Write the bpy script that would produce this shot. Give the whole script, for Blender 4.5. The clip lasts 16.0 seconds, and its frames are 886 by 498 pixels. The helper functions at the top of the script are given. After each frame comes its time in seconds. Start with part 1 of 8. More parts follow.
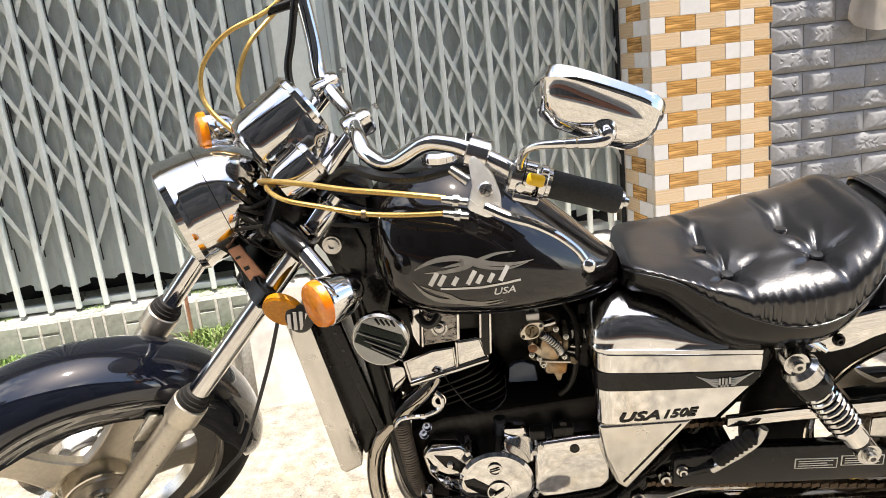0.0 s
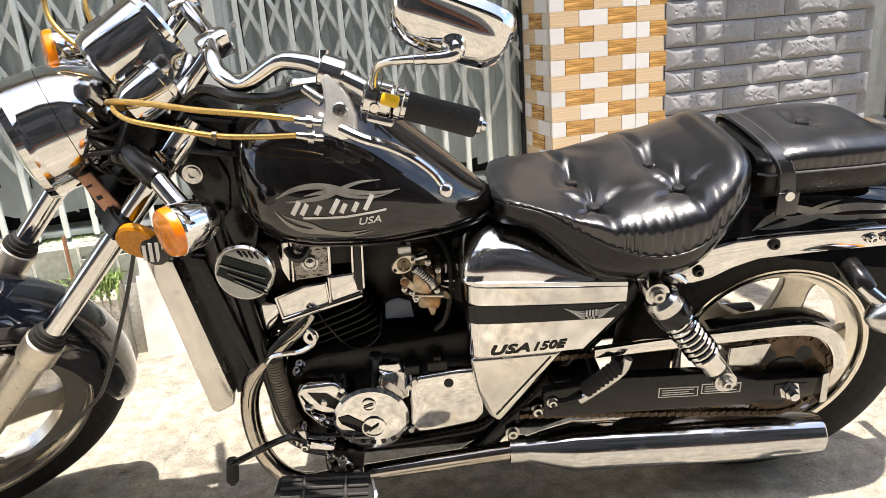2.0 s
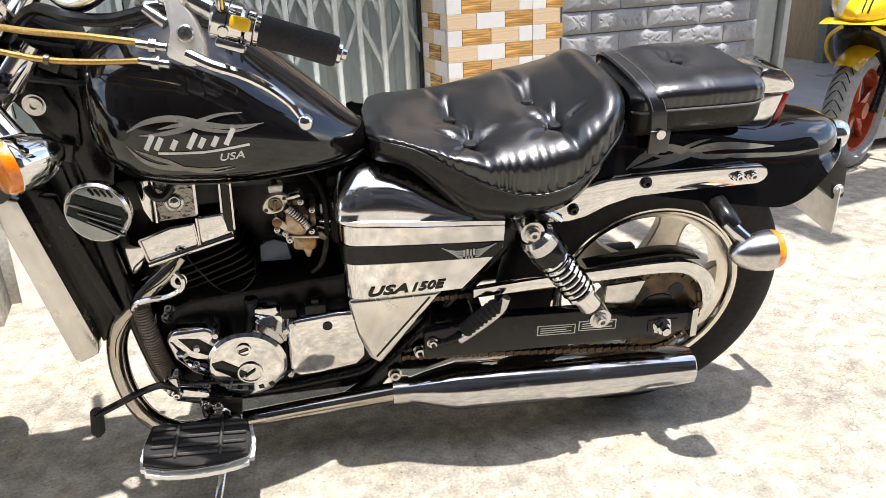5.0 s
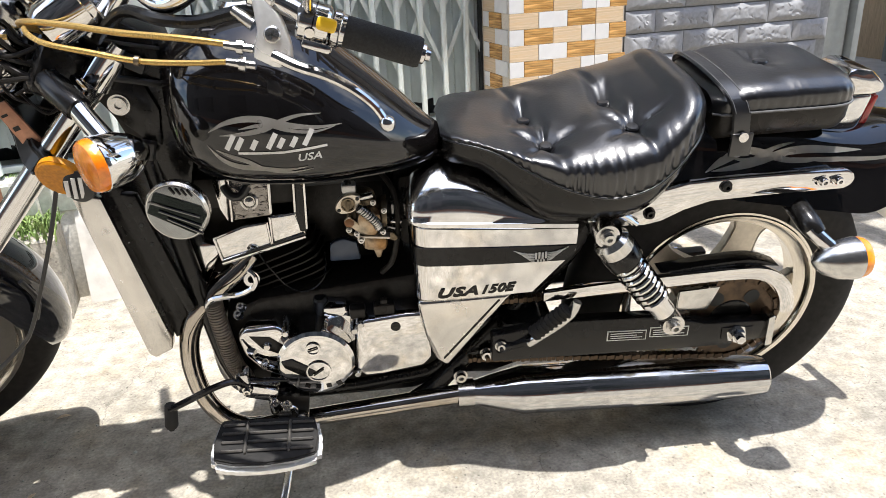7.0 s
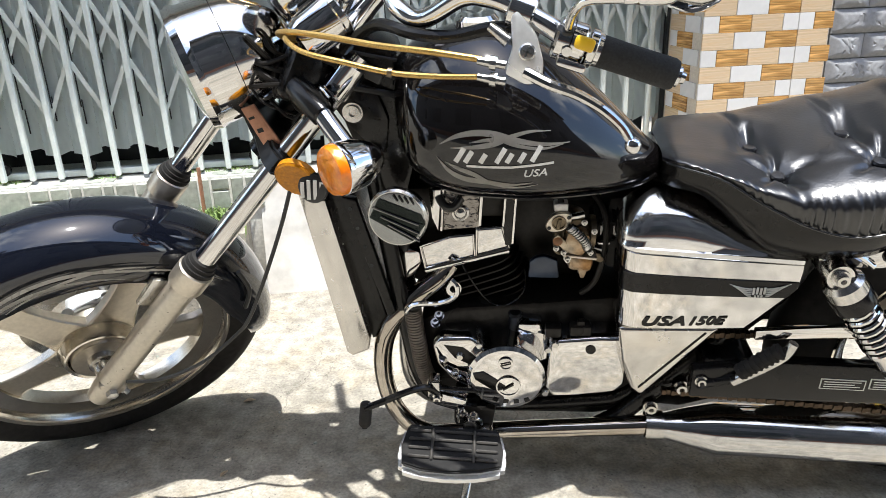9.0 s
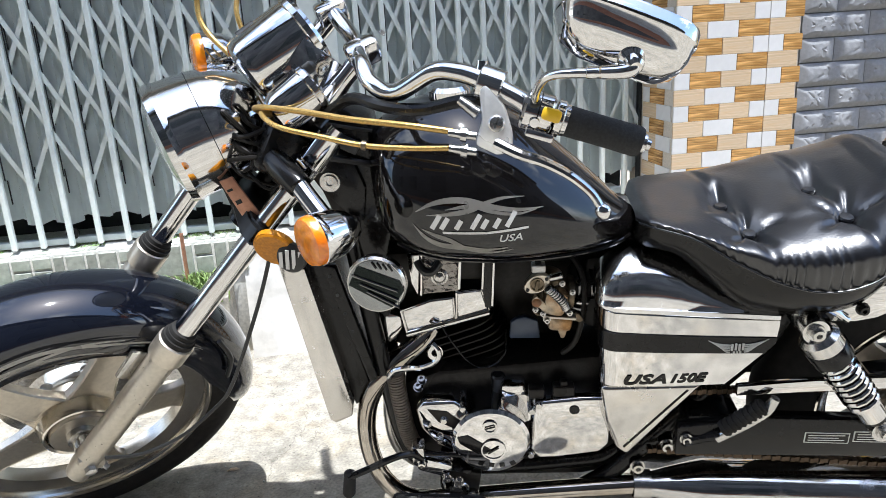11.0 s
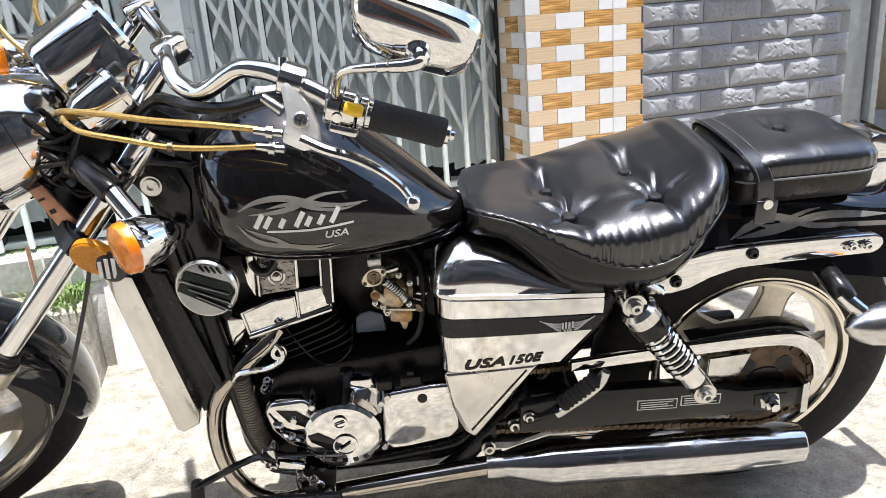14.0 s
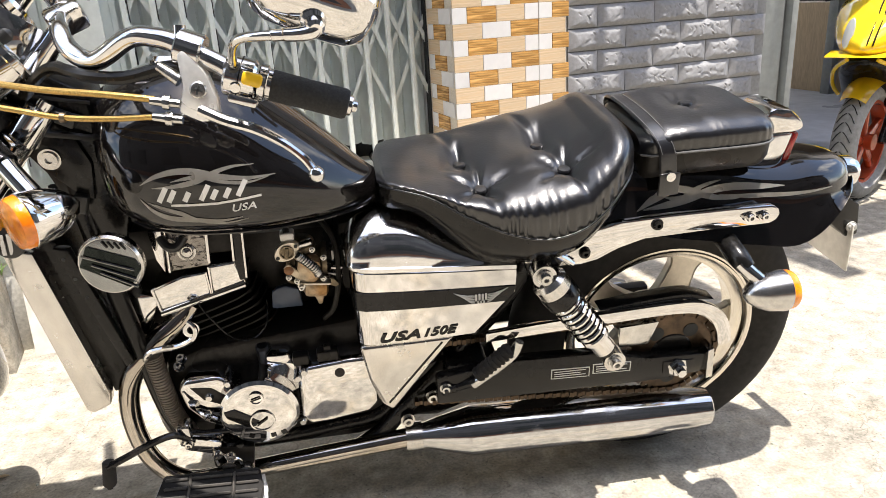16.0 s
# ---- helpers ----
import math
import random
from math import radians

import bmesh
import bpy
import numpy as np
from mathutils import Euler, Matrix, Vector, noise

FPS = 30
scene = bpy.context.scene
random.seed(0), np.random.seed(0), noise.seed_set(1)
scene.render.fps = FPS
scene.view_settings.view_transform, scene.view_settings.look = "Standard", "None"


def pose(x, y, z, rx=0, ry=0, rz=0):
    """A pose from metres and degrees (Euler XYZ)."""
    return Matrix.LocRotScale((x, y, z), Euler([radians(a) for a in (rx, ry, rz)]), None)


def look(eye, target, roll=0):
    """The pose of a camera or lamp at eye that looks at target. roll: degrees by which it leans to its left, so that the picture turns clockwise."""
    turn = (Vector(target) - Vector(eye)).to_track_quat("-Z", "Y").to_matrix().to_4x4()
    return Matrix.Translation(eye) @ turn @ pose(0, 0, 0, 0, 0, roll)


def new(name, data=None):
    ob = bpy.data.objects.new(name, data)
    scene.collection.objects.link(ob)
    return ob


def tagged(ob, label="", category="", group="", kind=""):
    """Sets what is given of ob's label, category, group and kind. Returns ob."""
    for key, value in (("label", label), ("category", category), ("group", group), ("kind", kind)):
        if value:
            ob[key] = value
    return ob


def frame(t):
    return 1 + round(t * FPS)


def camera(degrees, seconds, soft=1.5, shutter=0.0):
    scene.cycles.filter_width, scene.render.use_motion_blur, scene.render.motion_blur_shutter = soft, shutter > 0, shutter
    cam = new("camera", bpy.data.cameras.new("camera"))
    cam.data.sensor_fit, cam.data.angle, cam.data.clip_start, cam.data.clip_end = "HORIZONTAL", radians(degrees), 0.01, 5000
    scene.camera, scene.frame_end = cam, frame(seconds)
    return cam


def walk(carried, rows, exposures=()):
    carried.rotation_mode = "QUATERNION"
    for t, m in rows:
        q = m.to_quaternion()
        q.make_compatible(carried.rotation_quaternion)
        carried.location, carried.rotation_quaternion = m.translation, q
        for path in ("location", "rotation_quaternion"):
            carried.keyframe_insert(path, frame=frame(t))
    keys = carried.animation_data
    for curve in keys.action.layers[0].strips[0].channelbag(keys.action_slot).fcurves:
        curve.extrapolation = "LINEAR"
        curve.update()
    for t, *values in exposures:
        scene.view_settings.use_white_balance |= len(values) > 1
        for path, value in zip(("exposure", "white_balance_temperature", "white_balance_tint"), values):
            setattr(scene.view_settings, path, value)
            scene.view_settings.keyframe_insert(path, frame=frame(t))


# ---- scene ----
cam = camera(63.4, 16.0, soft=0.6)
PATH = [
    (0, (0.335, 0.073, 1.026), (0.168, 2.006, 0.54), -6.1),
    (0.5, (0.352, 0.073, 1.012), (0.203, 2.007, 0.524), -6.0),
    (1, (0.381, 0.075, 0.994), (0.29, 2.004, 0.475), -5.4),
    (1.5, (0.408, 0.083, 0.973), (0.38, 2.003, 0.413), -4.8),
    (2, (0.426, 0.085, 0.964), (0.451, 1.99, 0.357), -4.3),
    (2.5, (0.446, 0.09, 0.953), (0.535, 1.977, 0.297), -3.6),
    (3, (0.476, 0.095, 0.949), (0.636, 1.967, 0.263), -3.0),
    (3.5, (0.486, 0.102, 0.942), (0.677, 1.962, 0.234), -2.9),
    (4, (0.493, 0.103, 0.939), (0.695, 1.953, 0.208), -2.8),
    (6.3, (0.499, 0.104, 0.933), (0.771, 1.933, 0.171), -2.0),
    (6.5, (0.492, 0.108, 0.936), (0.739, 1.94, 0.173), -2.2),
    (7, (0.452, 0.12, 0.939), (0.571, 1.969, 0.186), -2.9),
    (7.5, (0.401, 0.127, 0.945), (0.379, 1.983, 0.201), -2.9),
    (8, (0.358, 0.134, 0.946), (0.229, 1.989, 0.209), -2.6),
    (8.5, (0.331, 0.135, 0.948), (0.141, 1.988, 0.219), -2.2),
    (9, (0.314, 0.13, 0.95), (0.093, 1.988, 0.242), -2.1),
    (9.5, (0.306, 0.133, 0.954), (0.08, 2.006, 0.29), -2.2),
    (9.7, (0.309, 0.133, 0.96), (0.081, 2.012, 0.315), -2.4),
    (11.8, (0.345, 0.13, 0.974), (0.189, 2.041, 0.408), -4.0),
    (12, (0.35, 0.131, 0.974), (0.203, 2.043, 0.405), -4.1),
    (12.5, (0.372, 0.129, 0.975), (0.251, 2.042, 0.405), -4.4),
    (13, (0.39, 0.125, 0.977), (0.323, 2.039, 0.403), -4.5),
    (13.5, (0.417, 0.123, 0.976), (0.419, 2.035, 0.387), -4.5),
    (14, (0.447, 0.126, 0.967), (0.52, 2.03, 0.361), -4.4),
    (14.5, (0.473, 0.122, 0.966), (0.613, 2.017, 0.342), -4.1),
    (15, (0.495, 0.111, 0.966), (0.692, 1.999, 0.335), -3.8),
    (15.5, (0.505, 0.111, 0.965), (0.729, 1.99, 0.317), -3.6),
    (16, (0.497, 0.112, 0.954), (0.717, 1.984, 0.287), -3.5),
]
EXPOSURE = [(0, 1.63, 6900, 11), (2.5, 1.65, 6900, 11), (4, 1.61, 6650, 11), (7, 1.56, 6350, 10), (8, 1.51, 6300, 9), (9, 1.49, 6200, 8),
            (10.5, 1.51, 5950, 8), (12, 1.55, 5680, 8), (13, 1.68, 5850, 9), (14, 1.67, 6150, 10), (14.5, 1.74, 6350, 10), (15, 1.92, 6450, 10), (15.5, 1.68, 6800, 11), (16, 1.71, 6750, 11)]
walk(cam, [(t, look(eye, target, roll)) for t, eye, target, roll in PATH], EXPOSURE)

# ---------------------------------------------------------------- world, sun
SUN = (0.085, -0.15, 1.0)          # the sun stands high, on the street side
world = bpy.data.worlds.new("world")
scene.world = world
world.use_nodes = True
wt = world.node_tree
sky = wt.nodes.new("ShaderNodeTexSky")
sky.sky_type = "NISHITA"
sky.sun_disc = False
sky.sun_elevation = math.atan2(SUN[2], math.hypot(SUN[0], SUN[1]))
sky.sun_rotation = math.atan2(SUN[0], SUN[1])
sky.air_density, sky.dust_density = 1.0, 1.4
# fair-weather clouds all over the sky
sky_co = wt.nodes.new("ShaderNodeTexCoord")
sky_map = wt.nodes.new("ShaderNodeMapping")
sky_map.inputs["Scale"].default_value = (1, 1, 1.7)
wt.links.new(sky_co.outputs["Generated"], sky_map.inputs[0])
cloud = wt.nodes.new("ShaderNodeTexNoise")
cloud.inputs["Scale"].default_value, cloud.inputs["Detail"].default_value, cloud.inputs["Roughness"].default_value = 2.6, 9.0, 0.58
wt.links.new(sky_map.outputs[0], cloud.inputs["Vector"])
cover = wt.nodes.new("ShaderNodeMapRange")
cover.inputs[1].default_value, cover.inputs[2].default_value, cover.inputs[4].default_value = 0.50, 0.68, 0.9
wt.links.new(cloud.outputs[0], cover.inputs[0])
sky_mix = wt.nodes.new("ShaderNodeMix")
sky_mix.data_type = "RGBA"
wt.links.new(cover.outputs[0], sky_mix.inputs[0])
wt.links.new(sky.outputs[0], sky_mix.inputs[6])
sky_mix.inputs[7].default_value = (10.0, 9.9, 9.8, 1)
wt.links.new(sky_mix.outputs[2], wt.nodes["Background"].inputs[0])
wt.nodes["Background"].inputs[1].default_value = 0.15
sun_data = bpy.data.lights.new("sun", "SUN")
sun_data.energy, sun_data.angle, sun_data.color = 3.1, radians(0.6), (1.0, 0.965, 0.915)
sun = new("sun", sun_data)
sun.matrix_world = look([20 * q for q in SUN], (0, 0, 0))


# ---------------------------------------------------------------- materials
def surface(name, base, rough, metal=0.0, scale=30.0, var=0.15, rvar=0.1, bump=0.0, bscale=None, coat=0.0,
            second=None, sscale=4.0, stretch=(1, 1, 1), rnd=0.0, spec=0.5, bdist=0.002, coat_rough=0.04, trans=0.0):
    """A principled surface with colour variation at two scales, uneven gloss and fine relief."""
    m = bpy.data.materials.new(name)
    m.use_nodes = True
    t = m.node_tree
    n, lk = t.nodes, t.links
    b = n["Principled BSDF"]
    b.inputs["Metallic"].default_value = metal
    b.inputs["Specular IOR Level"].default_value = spec
    b.inputs["Coat Weight"].default_value = coat
    b.inputs["Coat Roughness"].default_value = coat_rough
    b.inputs["Transmission Weight"].default_value = trans
    tc = n.new("ShaderNodeTexCoord")
    mp = n.new("ShaderNodeMapping")
    mp.inputs["Scale"].default_value = stretch
    lk.new(tc.outputs["Object"], mp.inputs[0])
    fine = n.new("ShaderNodeTexNoise")
    fine.inputs["Scale"].default_value = scale
    fine.inputs["Detail"].default_value = 6
    lk.new(mp.outputs[0], fine.inputs["Vector"])
    big = n.new("ShaderNodeTexNoise")
    big.inputs["Scale"].default_value = sscale
    big.inputs["Detail"].default_value = 4
    lk.new(mp.outputs[0], big.inputs["Vector"])
    ramp = n.new("ShaderNodeMapRange")
    ramp.inputs[1].default_value, ramp.inputs[2].default_value = 0.35, 0.68
    lk.new(big.outputs[0], ramp.inputs[0])
    mix = n.new("ShaderNodeMix")
    mix.data_type = "RGBA"
    mix.inputs[6].default_value = (*base, 1)
    mix.inputs[7].default_value = (*(second or [c * (1 - var) for c in base]), 1)
    lk.new(ramp.outputs[0], mix.inputs[0])
    val = n.new("ShaderNodeHueSaturation")
    lk.new(mix.outputs[2], val.inputs["Color"])
    mr = n.new("ShaderNodeMapRange")
    mr.inputs[1].default_value, mr.inputs[2].default_value = 0.3, 0.7
    mr.inputs[3].default_value, mr.inputs[4].default_value = 1 - var, 1 + var
    lk.new(fine.outputs[0], mr.inputs[0])
    last = mr.outputs[0]
    if rnd:
        oi = n.new("ShaderNodeObjectInfo")
        rr = n.new("ShaderNodeMapRange")
        rr.inputs[3].default_value, rr.inputs[4].default_value = 1 - rnd, 1 + rnd
        lk.new(oi.outputs["Random"], rr.inputs[0])
        mu = n.new("ShaderNodeMath")
        mu.operation = "MULTIPLY"
        lk.new(last, mu.inputs[0])
        lk.new(rr.outputs[0], mu.inputs[1])
        last = mu.outputs[0]
    lk.new(last, val.inputs["Value"])
    lk.new(val.outputs[0], b.inputs["Base Color"])
    ro = n.new("ShaderNodeMapRange")
    ro.inputs[1].default_value, ro.inputs[2].default_value = 0.3, 0.7
    ro.inputs[3].default_value, ro.inputs[4].default_value = max(0.02, rough - rvar), min(1, rough + rvar)
    lk.new(big.outputs[0], ro.inputs[0])
    lk.new(ro.outputs[0], b.inputs["Roughness"])
    if bump:
        bp = n.new("ShaderNodeBump")
        bp.inputs["Strength"].default_value = bump
        bp.inputs["Distance"].default_value = bdist
        src = fine
        if bscale:
            src = n.new("ShaderNodeTexNoise")
            src.inputs["Scale"].default_value = bscale
            src.inputs["Detail"].default_value = 5
            lk.new(mp.outputs[0], src.inputs["Vector"])
        lk.new(src.outputs[0], bp.inputs["Height"])
        lk.new(bp.outputs[0], b.inputs["Normal"])
    return m


CHROME = surface("chrome", (0.63, 0.62, 0.605), 0.06, 1.0, scale=60, var=0.05, rvar=0.04, bump=0.05, bscale=22)
MUFFLER = surface("scuffed_chrome", (0.53, 0.53, 0.53), 0.08, 1.0, scale=130, var=0.10, rvar=0.09, bump=0.10, bscale=45, sscale=11, stretch=(0.5, 1, 1))
# Darkened chrome: the header's dark reflections are put into its colour.
HEADER = surface("dark_reflection_chrome", (0.46, 0.43, 0.39), 0.08, 1.0, scale=60, var=0.12, rvar=0.06, bump=0.06, bscale=30, second=(0.34, 0.30, 0.25), sscale=7)
CHROME_SOFT = surface("satin_chrome", (0.66, 0.66, 0.66), 0.11, 1.0, scale=60, var=0.06, rvar=0.05, bump=0.08, bscale=40)
PANEL = surface("satin_panel_metal", (0.58, 0.56, 0.53), 0.20, 1.0, scale=40, var=0.06, rvar=0.08, bump=0.08, bscale=20)
CHROME_DULL = surface("dull_chrome", (0.54, 0.53, 0.51), 0.22, 1.0, scale=90, var=0.12, rvar=0.08, bump=0.05)
ALLOY = surface("cast_alloy", (0.56, 0.51, 0.43), 0.34, 0.88, scale=120, var=0.08, rvar=0.1, bump=0.08, bscale=260)
ALLOY_RIM = surface("polished_rim", (0.64, 0.60, 0.53), 0.17, 1.0, scale=80, var=0.06, rvar=0.1)


def flecks(m, scale, start, colour):
    """dark chips: the peaks of a stretched noise, mixed over the base colour"""
    n, lk = m.node_tree.nodes, m.node_tree.links
    b = n["Principled BSDF"]
    old = b.inputs["Base Color"].links[0].from_socket
    co = n.new("ShaderNodeTexCoord")
    noi = n.new("ShaderNodeTexNoise")
    noi.inputs["Scale"].default_value, noi.inputs["Detail"].default_value = scale, 2.0
    lk.new(co.outputs["Object"], noi.inputs["Vector"])
    mr = n.new("ShaderNodeMapRange")
    mr.inputs[1].default_value, mr.inputs[2].default_value = start, start + 0.03
    lk.new(noi.outputs[0], mr.inputs[0])
    mix = n.new("ShaderNodeMix")
    mix.data_type = "RGBA"
    mix.inputs[7].default_value = (*colour, 1)
    lk.new(mr.outputs[0], mix.inputs[0])
    lk.new(old, mix.inputs[6])
    lk.new(mix.outputs[2], b.inputs["Base Color"])


def hazed(m, scale, start, rough, stretch=(1, 1, 1)):
    """Dull water spots and scuffs: the peaks of a noise raise the roughness."""
    n, lk = m.node_tree.nodes, m.node_tree.links
    b = n["Principled BSDF"]
    old = b.inputs["Roughness"].links[0].from_socket
    co = n.new("ShaderNodeTexCoord")
    mp = n.new("ShaderNodeMapping")
    mp.inputs["Scale"].default_value = stretch
    lk.new(co.outputs["Object"], mp.inputs[0])
    noi = n.new("ShaderNodeTexNoise")
    noi.inputs["Scale"].default_value, noi.inputs["Detail"].default_value, noi.inputs["Roughness"].default_value = scale, 7.0, 0.72
    lk.new(mp.outputs[0], noi.inputs["Vector"])
    mr = n.new("ShaderNodeMapRange")
    mr.inputs[1].default_value, mr.inputs[2].default_value, mr.inputs[4].default_value = start, start + 0.10, rough
    lk.new(noi.outputs[0], mr.inputs[0])
    top = n.new("ShaderNodeMath")
    top.operation = "MAXIMUM"
    lk.new(old, top.inputs[0])
    lk.new(mr.outputs[0], top.inputs[1])
    lk.new(top.outputs[0], b.inputs["Roughness"])


hazed(MUFFLER, 30, 0.53, 0.27, (0.6, 1, 1))
hazed(PANEL, 26, 0.55, 0.40)
hazed(CHROME_SOFT, 30, 0.58, 0.34)
FIN = surface("black_fin_enamel", (0.0065, 0.0055, 0.005), 0.42, 0.0, scale=90, var=0.3, rvar=0.12, spec=0.20)
SLIDER = surface("chipped_slider_alloy", (0.52, 0.48, 0.41), 0.34, 0.85, scale=120, var=0.08, rvar=0.1, bump=0.08, bscale=260)
flecks(SLIDER, 130, 0.70, (0.04, 0.035, 0.03))
CAST = surface("bright_cast_alloy", (0.80, 0.80, 0.79), 0.24, 0.6, scale=120, var=0.06, rvar=0.08, bump=0.06)
STEEL = surface("bolt_steel", (0.55, 0.54, 0.52), 0.3, 1.0, scale=150, var=0.15, rvar=0.12)
BRASS = surface("worn_zinc_brass", (0.19, 0.15, 0.10), 0.38, 0.8, scale=90, var=0.5, rvar=0.12, bump=0.1)
CARB_ALLOY = surface("stained_carburettor_alloy", (0.34, 0.29, 0.22), 0.40, 0.8, scale=90, var=0.35, rvar=0.12, bump=0.1, second=(0.30, 0.17, 0.07), sscale=22)
AMBER_BROWN = surface("rusty_brown_plastic", (0.24, 0.10, 0.03), 0.4, scale=90, var=0.3)
# Blue-grey paints a reflection of the sky into the colour.
BLUE_GREY = surface("sky_reflection_blue", (0.050, 0.072, 0.120), 0.30, 0.0, scale=60, var=0.15, rvar=0.1)
HOSE_GREY = surface("dusty_grey_brown_rubber", (0.17, 0.14, 0.11), 0.34, 0.0, scale=90, var=0.25, rvar=0.1, spec=0.5)
PAINT = surface("black_gloss_paint", (0.0035, 0.003, 0.003), 0.07, 0.0, scale=50, var=0.1, rvar=0.03, coat=1.0, spec=0.05, bump=0.02, bscale=9)
PAINT_BLUE = surface("midnight_blue_gloss_paint", (0.004, 0.005, 0.009), 0.07, 0.0, scale=50, var=0.1, rvar=0.03, coat=1.0, spec=0.05, bump=0.02, bscale=9)
PAINT_BLUE.node_tree.nodes["Principled BSDF"].inputs["Coat IOR"].default_value = 1.62
BLACK_SATIN = surface("black_satin_enamel", (0.009, 0.0085, 0.008), 0.22, 0.0, scale=60, var=0.3, rvar=0.12, bump=0.05, spec=0.27)
ENGINE_BLACK = surface("black_engine_paint", (0.015, 0.013, 0.011), 0.36, 0.0, scale=90, var=0.4, rvar=0.15, bump=0.2, bscale=300, spec=0.20)
LEATHER = surface("black_leatherette", (0.006, 0.0062, 0.0078), 0.34, 0.0, scale=40, var=0.2, rvar=0.07, bump=0.30, bscale=260, bdist=0.0014, spec=0.42, coat=0.75, coat_rough=0.17)
RUBBER = surface("tyre_rubber", (0.012, 0.0115, 0.011), 0.75, 0.0, scale=70, var=0.3, rvar=0.1, bump=0.15, second=(0.022, 0.020, 0.018), spec=0.25)
PAD = surface("worn_pad_rubber", (0.055, 0.050, 0.044), 0.55, 0.0, scale=120, var=0.25, rvar=0.1, bump=0.2, spec=0.4)
GRIP = surface("black_foam_rubber", (0.03, 0.03, 0.03), 0.85, 0.0, scale=300, var=0.3, rvar=0.05, bump=0.4, bscale=500)
PLASTIC = surface("black_plastic", (0.010, 0.010, 0.010), 0.40, 0.0, scale=80, var=0.2, rvar=0.1)
AMBER = surface("amber_lens", (0.76, 0.25, 0.006), 0.10, 0.0, scale=90, var=0.15, rvar=0.04, bump=0.8, bscale=55, bdist=0.004, coat=0.6, second=(0.64, 0.15, 0.004), sscale=38)
REFLEX = surface("amber_reflector", (0.52, 0.20, 0.003), 0.35, 0.0, scale=200, var=0.2, rvar=0.04, bump=0.3, bscale=400, coat=0.15, spec=0.3)
RED = surface("red_lens", (0.35, 0.015, 0.012), 0.15, 0.0, scale=90, var=0.1, rvar=0.04, coat=0.6)
PIPING = surface("grey_piping", (0.10, 0.10, 0.10), 0.5, scale=80, var=0.2)
SPROCKET = surface("oily_brown_steel", (0.085, 0.055, 0.032), 0.42, 0.6, scale=60, var=0.4, rvar=0.12)
CHAIN = surface("oily_chain_steel", (0.080, 0.055, 0.035), 0.40, 0.8, scale=120, var=0.3, rvar=0.12)
GOLD = surface("gold_braided_hose", (0.60, 0.39, 0.12), 0.28, 0.75, scale=500, var=0.3, rvar=0.1, bump=0.5, bscale=700, bdist=0.001)
YELLOW = surface("yellow_plastic", (0.80, 0.50, 0.02), 0.35, 0.0, scale=60, var=0.06)
DECAL = surface("silver_grey_decal", (0.40, 0.38, 0.35), 0.3, 0.3, scale=60, var=0.1, coat=0.5)
DECAL_LIGHT = surface("pale_silver_decal", (0.60, 0.59, 0.57), 0.3, 0.2, scale=60, var=0.06, coat=0.5)
STICKER = surface("grey_data_sticker", (0.60, 0.60, 0.58), 0.4, 0.0, scale=60, var=0.1)
RUST_RED = surface("copper_bracket", (0.48, 0.25, 0.16), 0.35, 0.6, scale=80, var=0.2)
CRUMPLED = surface("crinkled_chrome_cover", (0.24, 0.225, 0.21), 0.10, 1.0, scale=60, var=0.2, rvar=0.06, bump=1.0, bscale=42, bdist=0.012)
PALE_FACE = surface("grey_satin_disc", (0.28, 0.29, 0.29), 0.25, 0.8, scale=60, var=0.1, rvar=0.08)
DARK_CHROME = surface("dark_chrome", (0.20, 0.20, 0.20), 0.15, 1.0, scale=60, var=0.2, rvar=0.06)
EMBLEM = surface("dark_satin_emblem", (0.035, 0.045, 0.042), 0.12, 0.7, scale=60, var=0.2, rvar=0.08)
# Pale: the bright ground the plate reflects is put into its colour.
PLATE = surface("ground_reflection_metal", (0.78, 0.76, 0.71), 0.35, 0.2, scale=60, var=0.10, rvar=0.1)
GLASS = surface("clear_lens", (0.45, 0.47, 0.48), 0.05, 0.0, scale=30, var=0.03, rvar=0.02, coat=1.0)
MIRROR = surface("mirror_glass", (0.9, 0.9, 0.9), 0.03, 1.0, scale=30, var=0.02, rvar=0.01)

GATE_BAR = surface("gate_grey_green_paint", (0.80, 0.845, 0.79), 0.45, 0.0, scale=50, var=0.05, rvar=0.1, second=(0.75, 0.79, 0.74))
GATE_SHEET = surface("gate_sheet_steel", (0.77, 0.84, 0.81), 0.5, 0.0, scale=30, var=0.05, rvar=0.12, second=(0.71, 0.775, 0.745), stretch=(2, 1, 0.8))
# Near black: paints the shade in gaps, slots and holes, and dark parts.
GATE_DARK = surface("dark_paint_and_gap_shade", (0.03, 0.032, 0.032), 0.8, scale=40, var=0.3)
TILE_CREAM = surface("cream_wood_tile", (0.74, 0.57, 0.38), 0.22, scale=11, var=0.13, rvar=0.05, stretch=(1, 1, 13), second=(0.62, 0.44, 0.26), sscale=14, rnd=0.06)
TILE_BROWN = surface("brown_wood_tile", (0.44, 0.21, 0.055), 0.22, scale=13, var=0.62, rvar=0.05, stretch=(0.8, 0.8, 14), second=(0.62, 0.37, 0.13), sscale=18, rnd=0.08)
TILE_WHITE = surface("white_glazed_tile", (0.78, 0.76, 0.73), 0.18, scale=30, var=0.05, rvar=0.04, rnd=0.04)
GROUT = surface("pale_grout", (0.62, 0.55, 0.45), 0.8, scale=200, var=0.12)
FOAM = surface("grey_embossed_panel", (0.315, 0.314, 0.318), 0.85, scale=80, var=0.1, rvar=0.08, bump=0.3, bscale=120, rnd=0.05, bdist=0.002, spec=0.15)
JOINT = surface("dark_joint", (0.22, 0.22, 0.22), 0.7, scale=80, var=0.15)
